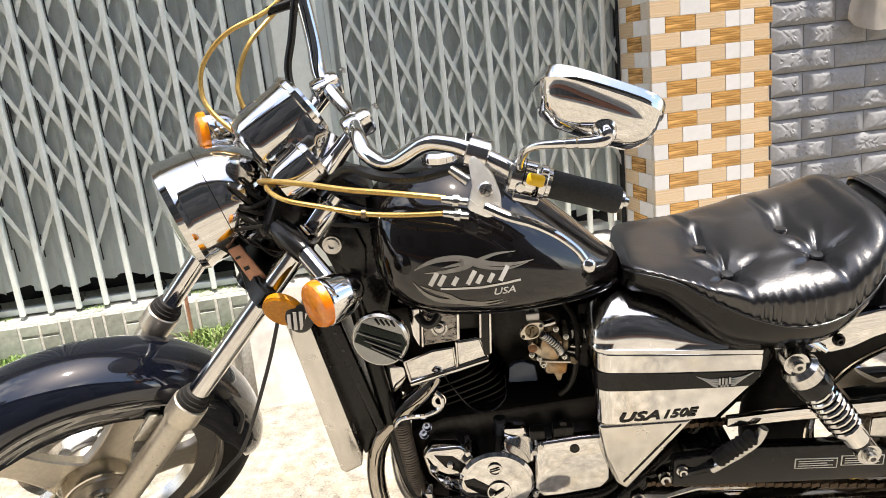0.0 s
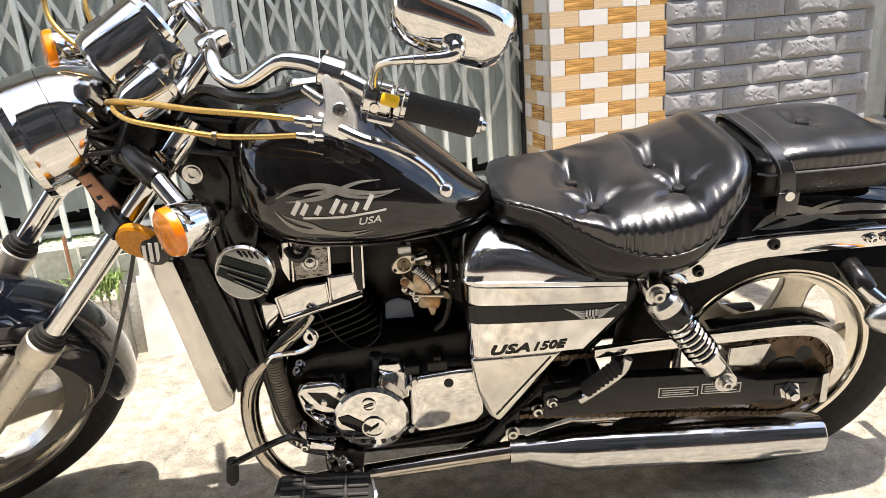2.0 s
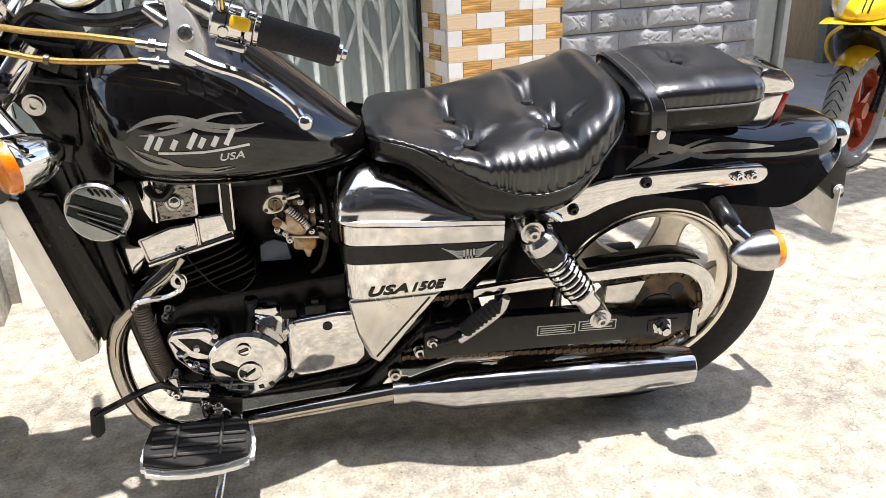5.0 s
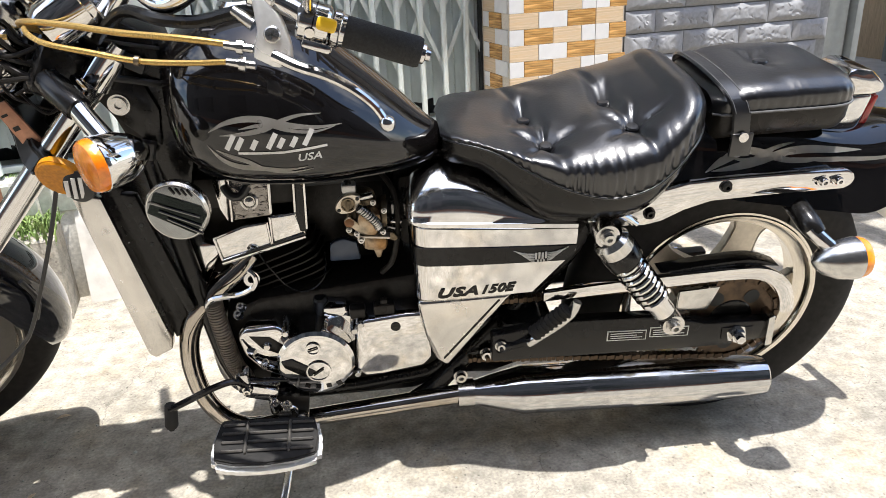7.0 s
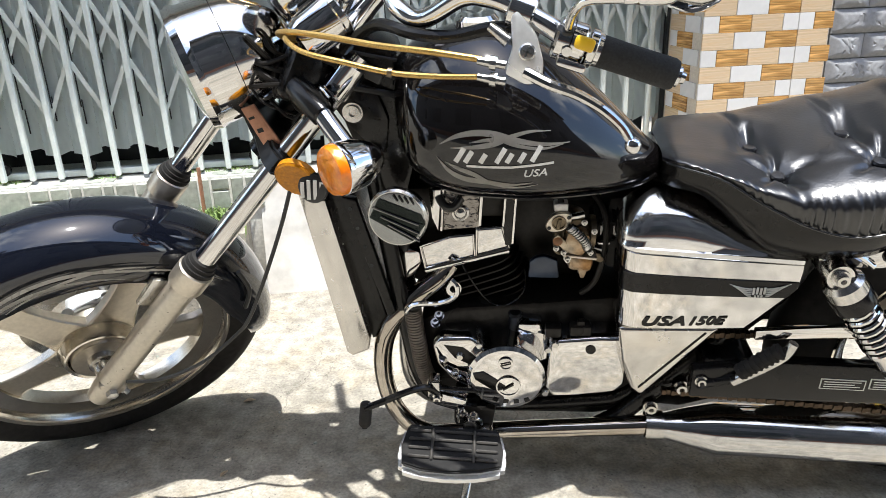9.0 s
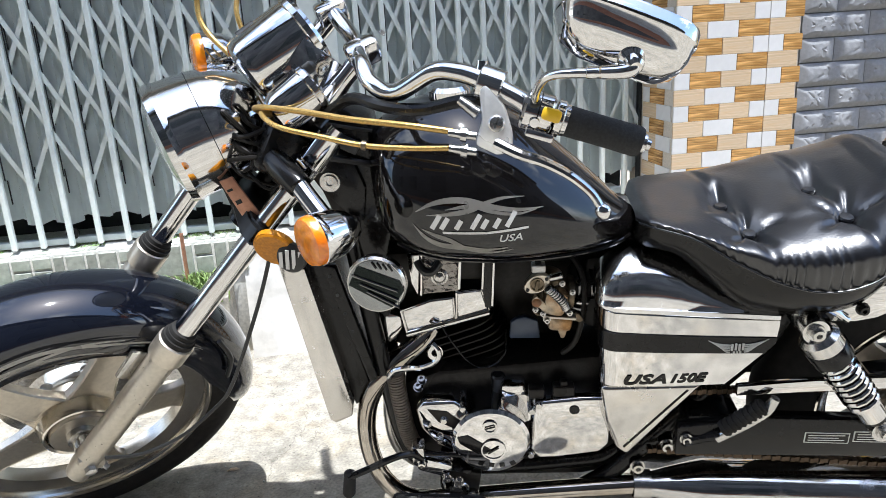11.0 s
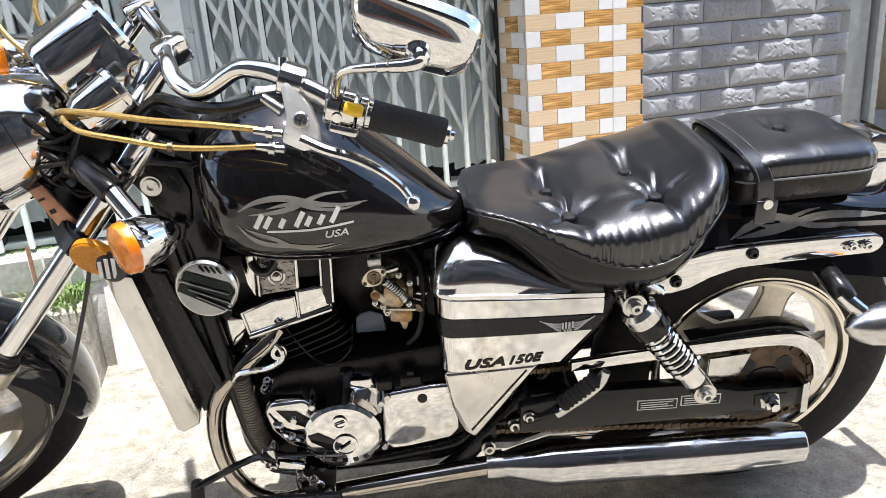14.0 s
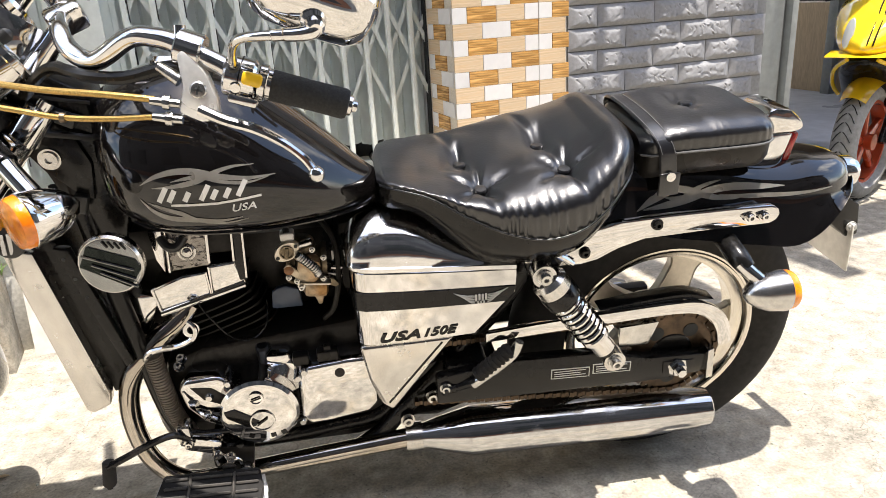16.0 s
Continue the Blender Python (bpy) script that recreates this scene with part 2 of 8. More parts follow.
STONE = surface("plinth_stone_tile", (0.42, 0.42, 0.36), 0.5, scale=60, var=0.2, rvar=0.1, bump=0.3, second=(0.30, 0.33, 0.27), sscale=9, rnd=0.22)
MORTAR = surface("pale_mortar", (0.64, 0.62, 0.56), 0.85, scale=90, var=0.2, bump=0.3)
WHITE_CEM = surface("whitewashed_cement", (0.66, 0.64, 0.60), 0.8, scale=25, var=0.12, bump=0.35, bscale=60, second=(0.52, 0.48, 0.42), sscale=6)
LEAF = surface("grass_green", (0.13, 0.24, 0.05), 0.5, scale=20, var=0.3, second=(0.20, 0.26, 0.08), sscale=9)
FRAME_PAINT = surface("pale_grey_door_paint", (0.23, 0.25, 0.245), 0.4, scale=30, var=0.12, second=(0.28, 0.295, 0.285))
WOOD_DOOR = surface("brown_ply_door", (0.55, 0.43, 0.28), 0.5, scale=30, var=0.15, stretch=(6, 6, 0.6))
# Grey toned to darken what the seat reflects; only on unseen parts.
UPPER = surface("mottled_grey_plaster", (0.30, 0.30, 0.30), 0.85, scale=6, var=0.15, second=(0.22, 0.22, 0.215), sscale=0.7)
PLASTER = surface("beige_plaster", (0.64, 0.59, 0.52), 0.85, scale=20, var=0.1, bump=0.2)
SKIRT = surface("red_brown_base", (0.26, 0.11, 0.06), 0.7, scale=8, var=0.2)
# Near black: the wall's shade is put into its colour for dark reflections.
OPPOSITE = surface("house_wall_painted_shade", (0.085, 0.080, 0.078), 0.8, scale=3, var=0.25, second=(0.05, 0.049, 0.05), sscale=0.8)
INDOOR = surface("indoor_blue_grey_floor", (0.52, 0.55, 0.60), 0.35, scale=15, var=0.1)
SCOOT_YEL = surface("yellow_gloss_fairing", (0.85, 0.58, 0.02), 0.12, scale=30, var=0.04, coat=0.8)
SCOOT_RED = surface("red_painted_rim", (0.42, 0.06, 0.02), 0.25, scale=30, var=0.08, coat=0.4)
TYRE_GREY = surface("dusty_grey_tyre", (0.27, 0.265, 0.25), 0.75, scale=60, var=0.2, bump=0.2)


def concrete():
    m = surface("sunlit_concrete", (0.355, 0.322, 0.262), 0.85, scale=18, var=0.24, bump=0.6, bscale=70, second=(0.245, 0.225, 0.187), sscale=2.4, bdist=0.004)
    t = m.node_tree
    n, lk = t.nodes, t.links
    b = n["Principled BSDF"]
    src = b.inputs["Base Color"].links[0].from_socket
    tc = n.new("ShaderNodeTexCoord")
    sp = n.new("ShaderNodeTexNoise")
    sp.inputs["Scale"].default_value = 5.5
    sp.inputs["Detail"].default_value = 9
    sp.inputs["Roughness"].default_value = 0.7
    lk.new(tc.outputs["Object"], sp.inputs["Vector"])
    mr = n.new("ShaderNodeMapRange")
    mr.inputs[1].default_value, mr.inputs[2].default_value = 0.5, 0.72
    mr.inputs[3].default_value, mr.inputs[4].default_value = 0.0, 0.6
    lk.new(sp.outputs[0], mr.inputs[0])
    mix = n.new("ShaderNodeMix")
    mix.data_type = "RGBA"
    mix.inputs[7].default_value = (0.34, 0.27, 0.17, 1)
    lk.new(mr.outputs[0], mix.inputs[0])
    lk.new(src, mix.inputs[6])
    last = mix.outputs[2]
    # speckle of sand grains, dark pits and hairline cracks
    for kind, scale, lo, hi, a, z in (("noise", 150.0, 0.36, 0.64, 0.82, 1.14), ("noise", 30.0, 0.35, 0.66, 0.80, 1.15), ("pit", 55.0, 0.05, 0.16, 0.45, 1.0), ("crack", 2.3, 0.0, 0.006, 0.62, 1.0)):
        if kind == "noise":
            q = n.new("ShaderNodeTexNoise")
            q.inputs["Detail"].default_value = 3
        else:
            q = n.new("ShaderNodeTexVoronoi")
            q.feature = "F1" if kind == "pit" else "DISTANCE_TO_EDGE"
        q.inputs["Scale"].default_value = scale
        if kind == "crack":
            wob = n.new("ShaderNodeTexNoise")
            wob.inputs["Scale"].default_value = 7.0
            wob.inputs["Detail"].default_value = 6
            lk.new(tc.outputs["Object"], wob.inputs["Vector"])
            add = n.new("ShaderNodeVectorMath")
            add.operation = "MULTIPLY_ADD"
            add.inputs[1].default_value = (0.35, 0.35, 0.35)
            lk.new(wob.outputs["Color"], add.inputs[0])
            lk.new(tc.outputs["Object"], add.inputs[2])
            lk.new(add.outputs[0], q.inputs["Vector"])
        else:
            lk.new(tc.outputs["Object"], q.inputs["Vector"])
        r = n.new("ShaderNodeMapRange")
        r.inputs[1].default_value, r.inputs[2].default_value, r.inputs[3].default_value, r.inputs[4].default_value = lo, hi, a, z
        lk.new(q.outputs[0], r.inputs[0])
        hs = n.new("ShaderNodeHueSaturation")
        lk.new(r.outputs[0], hs.inputs["Value"])
        lk.new(last, hs.inputs["Color"])
        last = hs.outputs[0]
    lk.new(last, b.inputs["Base Color"])
    return m


CONCRETE = concrete()


# ---------------------------------------------------------------- builders
def finish(bm, angle=32):
    bmesh.ops.recalc_face_normals(bm, faces=bm.faces)
    for f in bm.faces:
        f.smooth = True
    for e in bm.edges:
        if len(e.link_faces) == 2 and e.calc_face_angle(0) > radians(angle):
            e.smooth = False
    return bm


def mesh_of(name, bm, material, angle=32):
    finish(bm, angle)
    me = bpy.data.meshes.new(name)
    bm.to_mesh(me)
    bm.free()
    me.materials.append(material)
    return me


def part(name, bm, material, parent, label="", m=None, angle=32):
    if m is not None:
        bm.transform(m)
    ob = new(name, mesh_of(name, bm, material, angle))
    ob.parent = parent
    return tagged(ob, label) if label else ob


def thing(name, label, category, at=(0, 0, 0), group="", kind=""):
    ob = new(name)
    ob.location = at
    return tagged(ob, label, category, group, kind)


def curve(pts, per=8):
    """A smooth line through the points."""
    p = [Vector(q) for q in pts]
    out = []
    for i in range(len(p) - 1):
        a, b, c, d = p[max(i - 1, 0)], p[i], p[i + 1], p[min(i + 2, len(p) - 1)]
        for k in range(per):
            u = k / per
            out.append(0.5 * ((2 * b) + (c - a) * u + (2 * a - 5 * b + 4 * c - d) * u * u + (3 * b - a - 3 * c + d) * u ** 3))
    out.append(p[-1])
    return out


def ring_loft(bm, rings, caps=True, closed=True):
    vs = [[bm.verts.new(q) for q in r] for r in rings]
    n = len(vs[0])
    for a, b in zip(vs, vs[1:]):
        for i in range(n if closed else n - 1):
            j = (i + 1) % n
            bm.faces.new((a[i], a[j], b[j], b[i]))
    if caps and closed:
        bm.faces.new(vs[0][::-1])
        bm.faces.new(vs[-1])
    return bm


def tube(pts, r, n=12, bm=None, smooth=0, flat=1.0):
    """A round bar along a line; r may change from point to point."""
    bm = bm or bmesh.new()
    rs = r if isinstance(r, (list, tuple)) else [r] * len(pts)
    if smooth:
        k = len(pts)
        pts = curve(pts, smooth)
        rs = [rs[min(i // smooth, k - 1)] * (1 - (i % smooth) / smooth) + rs[min(i // smooth + 1, k - 1)] * ((i % smooth) / smooth) for i in range(len(pts))]
    pts = [Vector(q) for q in pts]
    side = None
    rings = []
    for i, q in enumerate(pts):
        d = (pts[min(i + 1, len(pts) - 1)] - pts[max(i - 1, 0)]).normalized()
        if side is None:
            side = d.orthogonal().normalized()
        side = (side - d * side.dot(d)).normalized()
        up = d.cross(side)
        rings.append([q + (side * math.cos(a) + up * math.sin(a) * flat) * rs[i] for a in (2 * math.pi * k / n for k in range(n))])
    return ring_loft(bm, rings)


def lathe(profile, origin, axis, n=36, bm=None, caps=True, up=None):
    """Turns (distance, radius) pairs about an axis."""
    bm = bm or bmesh.new()
    o, d = Vector(origin), Vector(axis).normalized()
    s = d.orthogonal().normalized() if up is None else (Vector(up) - d * Vector(up).dot(d)).normalized()
    u = d.cross(s)
    rings = [[o + d * x + (s * math.cos(a) + u * math.sin(a)) * max(r, 1e-4) for a in (2 * math.pi * k / n for k in range(n))] for x, r in profile]
    return ring_loft(bm, rings, caps)


def hoop(profile, origin, axis, n=64, bm=None):
    """Turns a closed outline of (distance, radius) pairs about an axis, into a ring."""
    bm = bm or bmesh.new()
    o, d = Vector(origin), Vector(axis).normalized()
    s = d.orthogonal().normalized()
    u = d.cross(s)
    rows = []
    for k in range(n):
        a = 2 * math.pi * k / n
        w = s * math.cos(a) + u * math.sin(a)
        rows.append([bm.verts.new(o + d * x + w * r) for x, r in profile])
    m = len(profile)
    for k in range(n):
        a, b = rows[k], rows[(k + 1) % n]
        for i in range(m):
            j = (i + 1) % m
            bm.faces.new((a[i], a[j], b[j], b[i]))
    return bm


def plate(outline, y0, y1, bevel=0.002, bm=None, seg=2):
    """A slab cut to an outline in x and z, between two values of y."""
    own = bmesh.new()
    a = [own.verts.new((x, y0, z)) for x, z in outline]
    f = own.faces.new(a)
    r = bmesh.ops.extrude_face_region(own, geom=[f])
    bmesh.ops.translate(own, verts=[v for v in r["geom"] if isinstance(v, bmesh.types.BMVert)], vec=(0, y1 - y0, 0))
    bmesh.ops.recalc_face_normals(own, faces=own.faces)
    if bevel:
        bmesh.ops.bevel(own, geom=own.edges[:], offset=bevel, segments=seg, affect="EDGES", profile=0.5, clamp_overlap=True)
    return own if bm is None else merge(bm, own)


def merge(bm, other, m=None):
    if m is not None:
        other.transform(m)
    me = bpy.data.meshes.new("joined")
    other.to_mesh(me)
    other.free()
    bm.from_mesh(me)
    bpy.data.meshes.remove(me)
    return bm


def box(centre, size, bevel=0.002, rot=None, bm=None, seg=2):
    own = bmesh.new()
    bmesh.ops.create_cube(own, size=1.0)
    own.transform(Matrix.Diagonal((*size, 1)))
    if bevel:
        bmesh.ops.bevel(own, geom=own.edges[:], offset=bevel, segments=seg, affect="EDGES", profile=0.5, clamp_overlap=True)
    own.transform(Matrix.Translation(centre) @ (rot.to_4x4() if rot is not None else Matrix.Identity(4)))
    return own if bm is None else merge(bm, own)


def lerp_table(table, x):
    """The value at x of rows (x, a, b, ...), smoothly between rows."""
    if x <= table[0][0]:
        return table[0][1:]
    for i in range(len(table) - 1):
        a, b = table[i], table[i + 1]
        if x <= b[0]:
            u = (x - a[0]) / (b[0] - a[0])
            p, q = table[max(i - 1, 0)], table[min(i + 2, len(table) - 1)]
            out = []
            for k in range(1, len(a)):
                ma = (b[k] - p[k]) / max(b[0] - p[0], 1e-6) * (b[0] - a[0])
                mb = (q[k] - a[k]) / max(q[0] - a[0], 1e-6) * (b[0] - a[0])
                out.append((2 * u ** 3 - 3 * u * u + 1) * a[k] + (u ** 3 - 2 * u * u + u) * ma + (-2 * u ** 3 + 3 * u * u) * b[k] + (u ** 3 - u * u) * mb)
            return tuple(out)
    return table[-1][1:]


def lettering(text, size, depth=0.001, shear=0.0, spacing=1.0, weight=0.012):
    """Raised letters as a mesh in x and y, starting at the origin."""
    cu = bpy.data.curves.new("lettering", "FONT")
    cu.body, cu.size, cu.extrude, cu.shear, cu.space_character, cu.offset = text, size, depth, shear, spacing, size * weight
    cu.resolution_u = 3
    ob = bpy.data.objects.new("lettering", cu)
    scene.collection.objects.link(ob)
    dg = bpy.context.evaluated_depsgraph_get()
    me = bpy.data.meshes.new_from_object(ob.evaluated_get(dg))
    bpy.data.objects.remove(ob)
    bpy.data.curves.remove(cu)
    bm = bmesh.new()
    bm.from_mesh(me)
    bpy.data.meshes.remove(me)
    return bm


# ---------------------------------------------------------------- the yard
bm = bmesh.new()
bmesh.ops.create_grid(bm, x_segments=40, y_segments=40, size=30)
for v in bm.verts:
    v.co.x, v.co.y = v.co.x * abs(v.co.x) / 30 + 0.3, v.co.y * abs(v.co.y) / 30 + 1.5
ground = tagged(new("ground", mesh_of("ground", bm, CONCRETE)), "pale stained sunlit concrete yard", "ground", kind="structure")

# The house front stands askew to the motorcycle. In its own frame x runs along it, y into the house, from the pillar's edge.
FAC = Matrix.Translation((1.233, 2.49, 0)) @ Matrix.Rotation(radians(14), 4, "Z")


def structure(name, bm, material, label, category, m=FAC):
    ob = tagged(new(name, mesh_of(name, bm, material)), label, category, kind="structure")
    ob.matrix_world = m
    return ob


def front(name, label, category, at, kind=""):
    """A thing of several parts that belongs to the house front."""
    ob = thing(name, label, category, kind=kind)
    ob.matrix_world = FAC @ Matrix.Translation(at)
    return ob


GATE_C, BASE_C = 0.25, 0.19
pillar = structure("pillar", box((-0.203, 0.168, 1.5), (0.398, 0.328, 3.0), 0.002), GROUT, "gate pillar clad in cream, white and brown wood-look tiles", "pillar")
grey_wall = structure("wall_grey", box((0.43, 0.125, 1.5), (0.86, 0.2, 3.0), 0.003), JOINT, "grey wall faced with embossed brick panels", "wall")
structure("wall_front_lintel", box((-2.0, 0.40, 2.80), (3.18, 0.3, 0.4), 0.004), PLASTER, "plain plaster lintel above the folding gate", "wall")
structure("wall_front_far", box((-5.1, 0.40, 1.5), (3.0, 0.3, 3.0), 0.004), PLASTER, "plain beige plaster house wall", "wall")
structure("wall_above_door", box((1.66, 0.125, 2.62), (1.30, 0.2, 0.76), 0.004), PLASTER, "plain plaster wall above the side entrance", "wall")
structure("wall_right_end", box((4.2, 0.125, 1.5), (3.76, 0.2, 3.0), 0.004), PLASTER, "plain beige plaster house wall", "wall")
# Unseen house across the lane, added for dark reflections and less sky light.
structure("wall_opposite", box((0, -3.6, 3.1), (26, 0.3, 6.2), 0.01), OPPOSITE, "unseen house wall across the lane, shade in its colour", "wall", Matrix.Identity(4))
structure("eaves_opposite", box((0, -3.25, 6.25), (26, 1.1, 0.10), 0.01), GATE_DARK, "unseen dark eaves added across the lane", "roof", Matrix.Identity(4))
structure("wall_opposite_tall", box((-9.0, -4.36, 4.5), (10.5, 1.2, 9.0), 0.01), OPPOSITE, "unseen taller house across the lane, shade in its colour", "wall", Matrix.Identity(4))
structure("skirt_opposite", box((0, -3.42, 0.2), (26, 0.06, 0.4), 0.01), SKIRT, "red-brown base of the wall across the lane", "base", Matrix.Identity(4))
for k in range(6):
    structure("opposite_window", box((-8 + 3.2 * k, -3.43, 1.9), (1.3, 0.06, 1.5), 0.01), GATE_DARK, "unseen dark window added across the lane", "window", Matrix.Identity(4))
for k in range(6):
    structure("opposite_window", box((-8 + 3.2 * k, -3.43, 4.7), (1.3, 0.06, 1.4), 0.01), GATE_DARK, "unseen dark window added across the lane", "window", Matrix.Identity(4))
# Unseen upper storey, added to keep sky out of seat and tank reflections.
structure("wall_front_upper", box((-0.3, 0.40, 4.25), (12.6, 0.3, 2.4), 0.004), UPPER, "unseen grey upper storey added to darken reflections", "wall")
# unseen awning added to shade the gate; its board gaps stripe the grey wall
structure("awning", box((-3.1, 0.0475, 3.02), (6.24, 0.425, 0.04), 0.003), UPPER, "unseen awning added to shade the gate", "awning")
for xa, xb in ((0.212, 0.256), (0.313, 0.436), (0.828, 0.948), (0.955, 2.5)):
    structure("awning_board", box(((xa + xb) / 2, -0.42 if xa < 0.95 else -0.035, 3.02), (xb - xa, 1.30 if xa < 0.95 else 0.53, 0.03), 0.003), UPPER, "unseen awning board added to shade wall and entrance", "awning")
# Unseen slat and battens, added to cast the shadow strip on the ground.
structure("awning_slat", box((1.36, -0.665, 3.02), (0.86, 0.29, 0.03), 0.003), UPPER, "unseen slat added to shade the ground by the entrance", "awning")
for xa in (1.02, 1.70):
    structure("awning_batten", box((xa, -0.41, 3.02), (0.03, 0.22, 0.03), 0.003), UPPER, "unseen batten added to hold the shading slat", "awning")
# side room behind the entrance; whitened walls and a shortened ceiling brighten it
structure("floor_side_room", box((2.6, 1.78, 0.11), (3.7, 3.1, 0.14), 0.004), INDOOR, "smooth blue-grey floor of the side room", "floor")
structure("wall_side_room_back", box((2.6, 3.4, 1.5), (3.8, 0.12, 3.0), 0.004), WHITE_CEM, "back wall of the side room, whitened to brighten it", "wall")
structure("wall_side_room_left", box((0.74, 1.78, 1.5), (0.12, 3.1, 3.0), 0.004), WHITE_CEM, "side wall of the side room, whitened to brighten it", "wall")
structure("wall_side_room_right", box((4.46, 1.78, 1.5), (0.12, 3.1, 3.0), 0.004), WHITE_CEM, "side wall of the side room, whitened to brighten it", "wall")
structure("ceiling_side_room", box((2.6, 1.28, 3.04), (3.8, 2.2, 0.08), 0.004), WHITE_CEM, "ceiling of the side room, cut short to let daylight in", "ceiling")

door_jamb = front("door_1", "pale grey painted steel door jamb beside the grey wall", "door", (0.93, 0.03, 0), "structure")
part("jamb_panel", box((-0.022, 0.05, 1.12), (0.094, 0.10, 2.24), 0.003), FRAME_PAINT, door_jamb)
part("jamb_strip", box((0.054, 0.03, 1.12), (0.030, 0.11, 2.24), 0.003), FRAME_PAINT, door_jamb)
part("rebate", box((0.032, 0.05, 1.12), (0.012, 0.08, 2.24), 0.001), JOINT, door_jamb)
part("keep", box((0.072, -0.015, 0.93), (0.016, 0.03, 0.05), 0.004), FRAME_PAINT, door_jamb)

inner_door = front("inner_door", "brown plywood door standing in the dim side room", "door", (2.90, 1.45, 0.18))
part("leaf", box((0.045, 0.62, 0.29), (0.04, 1.14, 0.58), 0.004), WOOD_DOOR, inner_door)
part("upper_leaf", box((0.048, 0.62, 1.34), (0.03, 1.14, 1.50), 0.004), GATE_DARK, inner_door, "dark upper panel")
part("frame_post", box((-0.005, 0.02, 1.04), (0.06, 0.07, 2.08), 0.004), FRAME_PAINT, inner_door)
part("hinge", lathe([(0, 0.010), (0.09, 0.010)], (0.036, -0.022, 0.24), (0, 0, 1), 10), STEEL, inner_door)
structure("wall_side_room_inner", box((3.66, 1.50, 1.60), (1.44, 0.08, 2.84), 0.003), WOOD_DOOR, "brown plywood partition in the dim side room", "wall")

# ---------------------------------------------------------------- folding gate
gate = front("folding_gate", "grey-green painted folding steel gate with scissor lattice", "gate", (0, GATE_C, 0))
GB, GT, NODE, NODE0 = 0.405, 2.58, 0.174, 1.112
bars_r = [-1.333 + 0.0792 * k for k in range(13)]
bars_l = [-1.596 - 0.0842 * k for k in range(22)]
bar_me = mesh_of("bar", box((0, 0, (GB + GT) / 2), (0.0165, 0.018, GT - GB), 0.003, seg=1), GATE_BAR)
# Black strips paint in the shaded gap by each bar and each lance.
seam_shade_me = mesh_of("seam_shade", box((0, 0, 1.6), (0.003, 0.004, 1.96), 0.0, seg=1), GATE_DARK)
dash_me = mesh_of("lance_shade", box((0, 0, 0), (0.0032, 0.003, 0.075), 0.0, seg=1), GATE_DARK)
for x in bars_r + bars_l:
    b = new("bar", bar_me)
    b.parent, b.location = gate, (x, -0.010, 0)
    b = new("seam_shade", seam_shade_me)
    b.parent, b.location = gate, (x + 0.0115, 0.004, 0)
upper = bmesh.new()
for row in (bars_r, sorted(bars_l)):
    pitch = row[1] - row[0]
    ang, ln = math.atan2(NODE, pitch), math.hypot(pitch, NODE)
    for sgn, y in ((1, 0.003), (-1, 0.0085)):
        me = mesh_of("lattice_strip", box((0, 0, 0), (2 * ln, 0.003, 0.0135), 0.0, rot=Euler((0, sgn * ang, 0)).to_matrix()), GATE_BAR)
        for i in range(0, len(row) - 1, 2):
            for k in range(-4, 9):
                zc = NODE0 + k * NODE
                xc = row[i] + pitch
                if i + 2 >= len(row):
                    continue
                if zc - NODE < 0.57 or zc + NODE > GT:
                    continue
                if zc < 1.55 and xc > -2.9:
                    b = new("lattice_strip", me)
                    b.parent, b.location = gate, (xc, y, zc)
                else:
                    box((xc, y, zc), (2 * ln, 0.003, 0.0135), 0.0, rot=Euler((0, sgn * ang, 0)).to_matrix(), bm=upper)
tagged(part("upper_lattice", upper, GATE_BAR, gate), kind="stuff")
for k, (x0, pitch) in enumerate([(x - 0.0396, 0.0792) for x in bars_r] + [(x - 0.0421, 0.0842) for x in bars_l]):
    bm = bmesh.new()
    prof = [(0, 0.0), (0.10, 0.007), (0.45, 0.010), (0.85, 0.006), (0.999, 0.0)]
    zb = GB + 0.075 + 0.010 * math.sin(k * 1.7)
    lo = [bm.verts.new((x0 + x * pitch, 0.016 + y, zb + 0.008 * math.sin(x * 5 + k))) for x, y in prof]
    hi = [bm.verts.new((x0 + x * pitch, 0.016 + y, GT)) for x, y in prof]
    for a in range(4):
        bm.faces.new((lo[a], lo[a + 1], hi[a + 1], hi[a]))
    bmesh.ops.solidify(bm, geom=bm.faces[:], thickness=0.0015)
    part("sheet_leaf", bm, GATE_SHEET, gate)
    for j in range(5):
        b = new("lance_shade", dash_me)
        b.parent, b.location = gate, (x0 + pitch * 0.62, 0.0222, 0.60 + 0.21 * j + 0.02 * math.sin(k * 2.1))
part("post_backing", box((-1.468, 0.020, (GB + GT) / 2 + 0.04), (0.225, 0.004, GT - GB - 0.08), 0.0), GATE_SHEET, gate)
part("plain_post", box((-1.468, -0.006, (GB + GT) / 2), (0.145, 0.026, GT - GB), 0.004), GATE_BAR, gate, "plain flat middle post of the gate")
part("lock_hole", lathe([(0, 0.020), (0.004, 0.020), (0.004, 0.013)], (-1.425, -0.019, 1.09), (0, -1, 0), 20), GATE_SHEET, gate)
# Thin black strip painting the shaded gap between gate and pillar.
part("edge_shade_strip", box((-0.406, 0.005, (GB + GT) / 2), (0.006, 0.03, GT - GB), 0.001), GATE_DARK, gate)
part("top_rail", box((-1.9, 0.01, GT + 0.02), (3.0, 0.06, 0.06), 0.004), GATE_BAR, gate)
part("bottom_track", box((-1.9, 0.05, GB + 0.004), (3.0, 0.03, 0.02), 0.002), GATE_SHEET, gate)
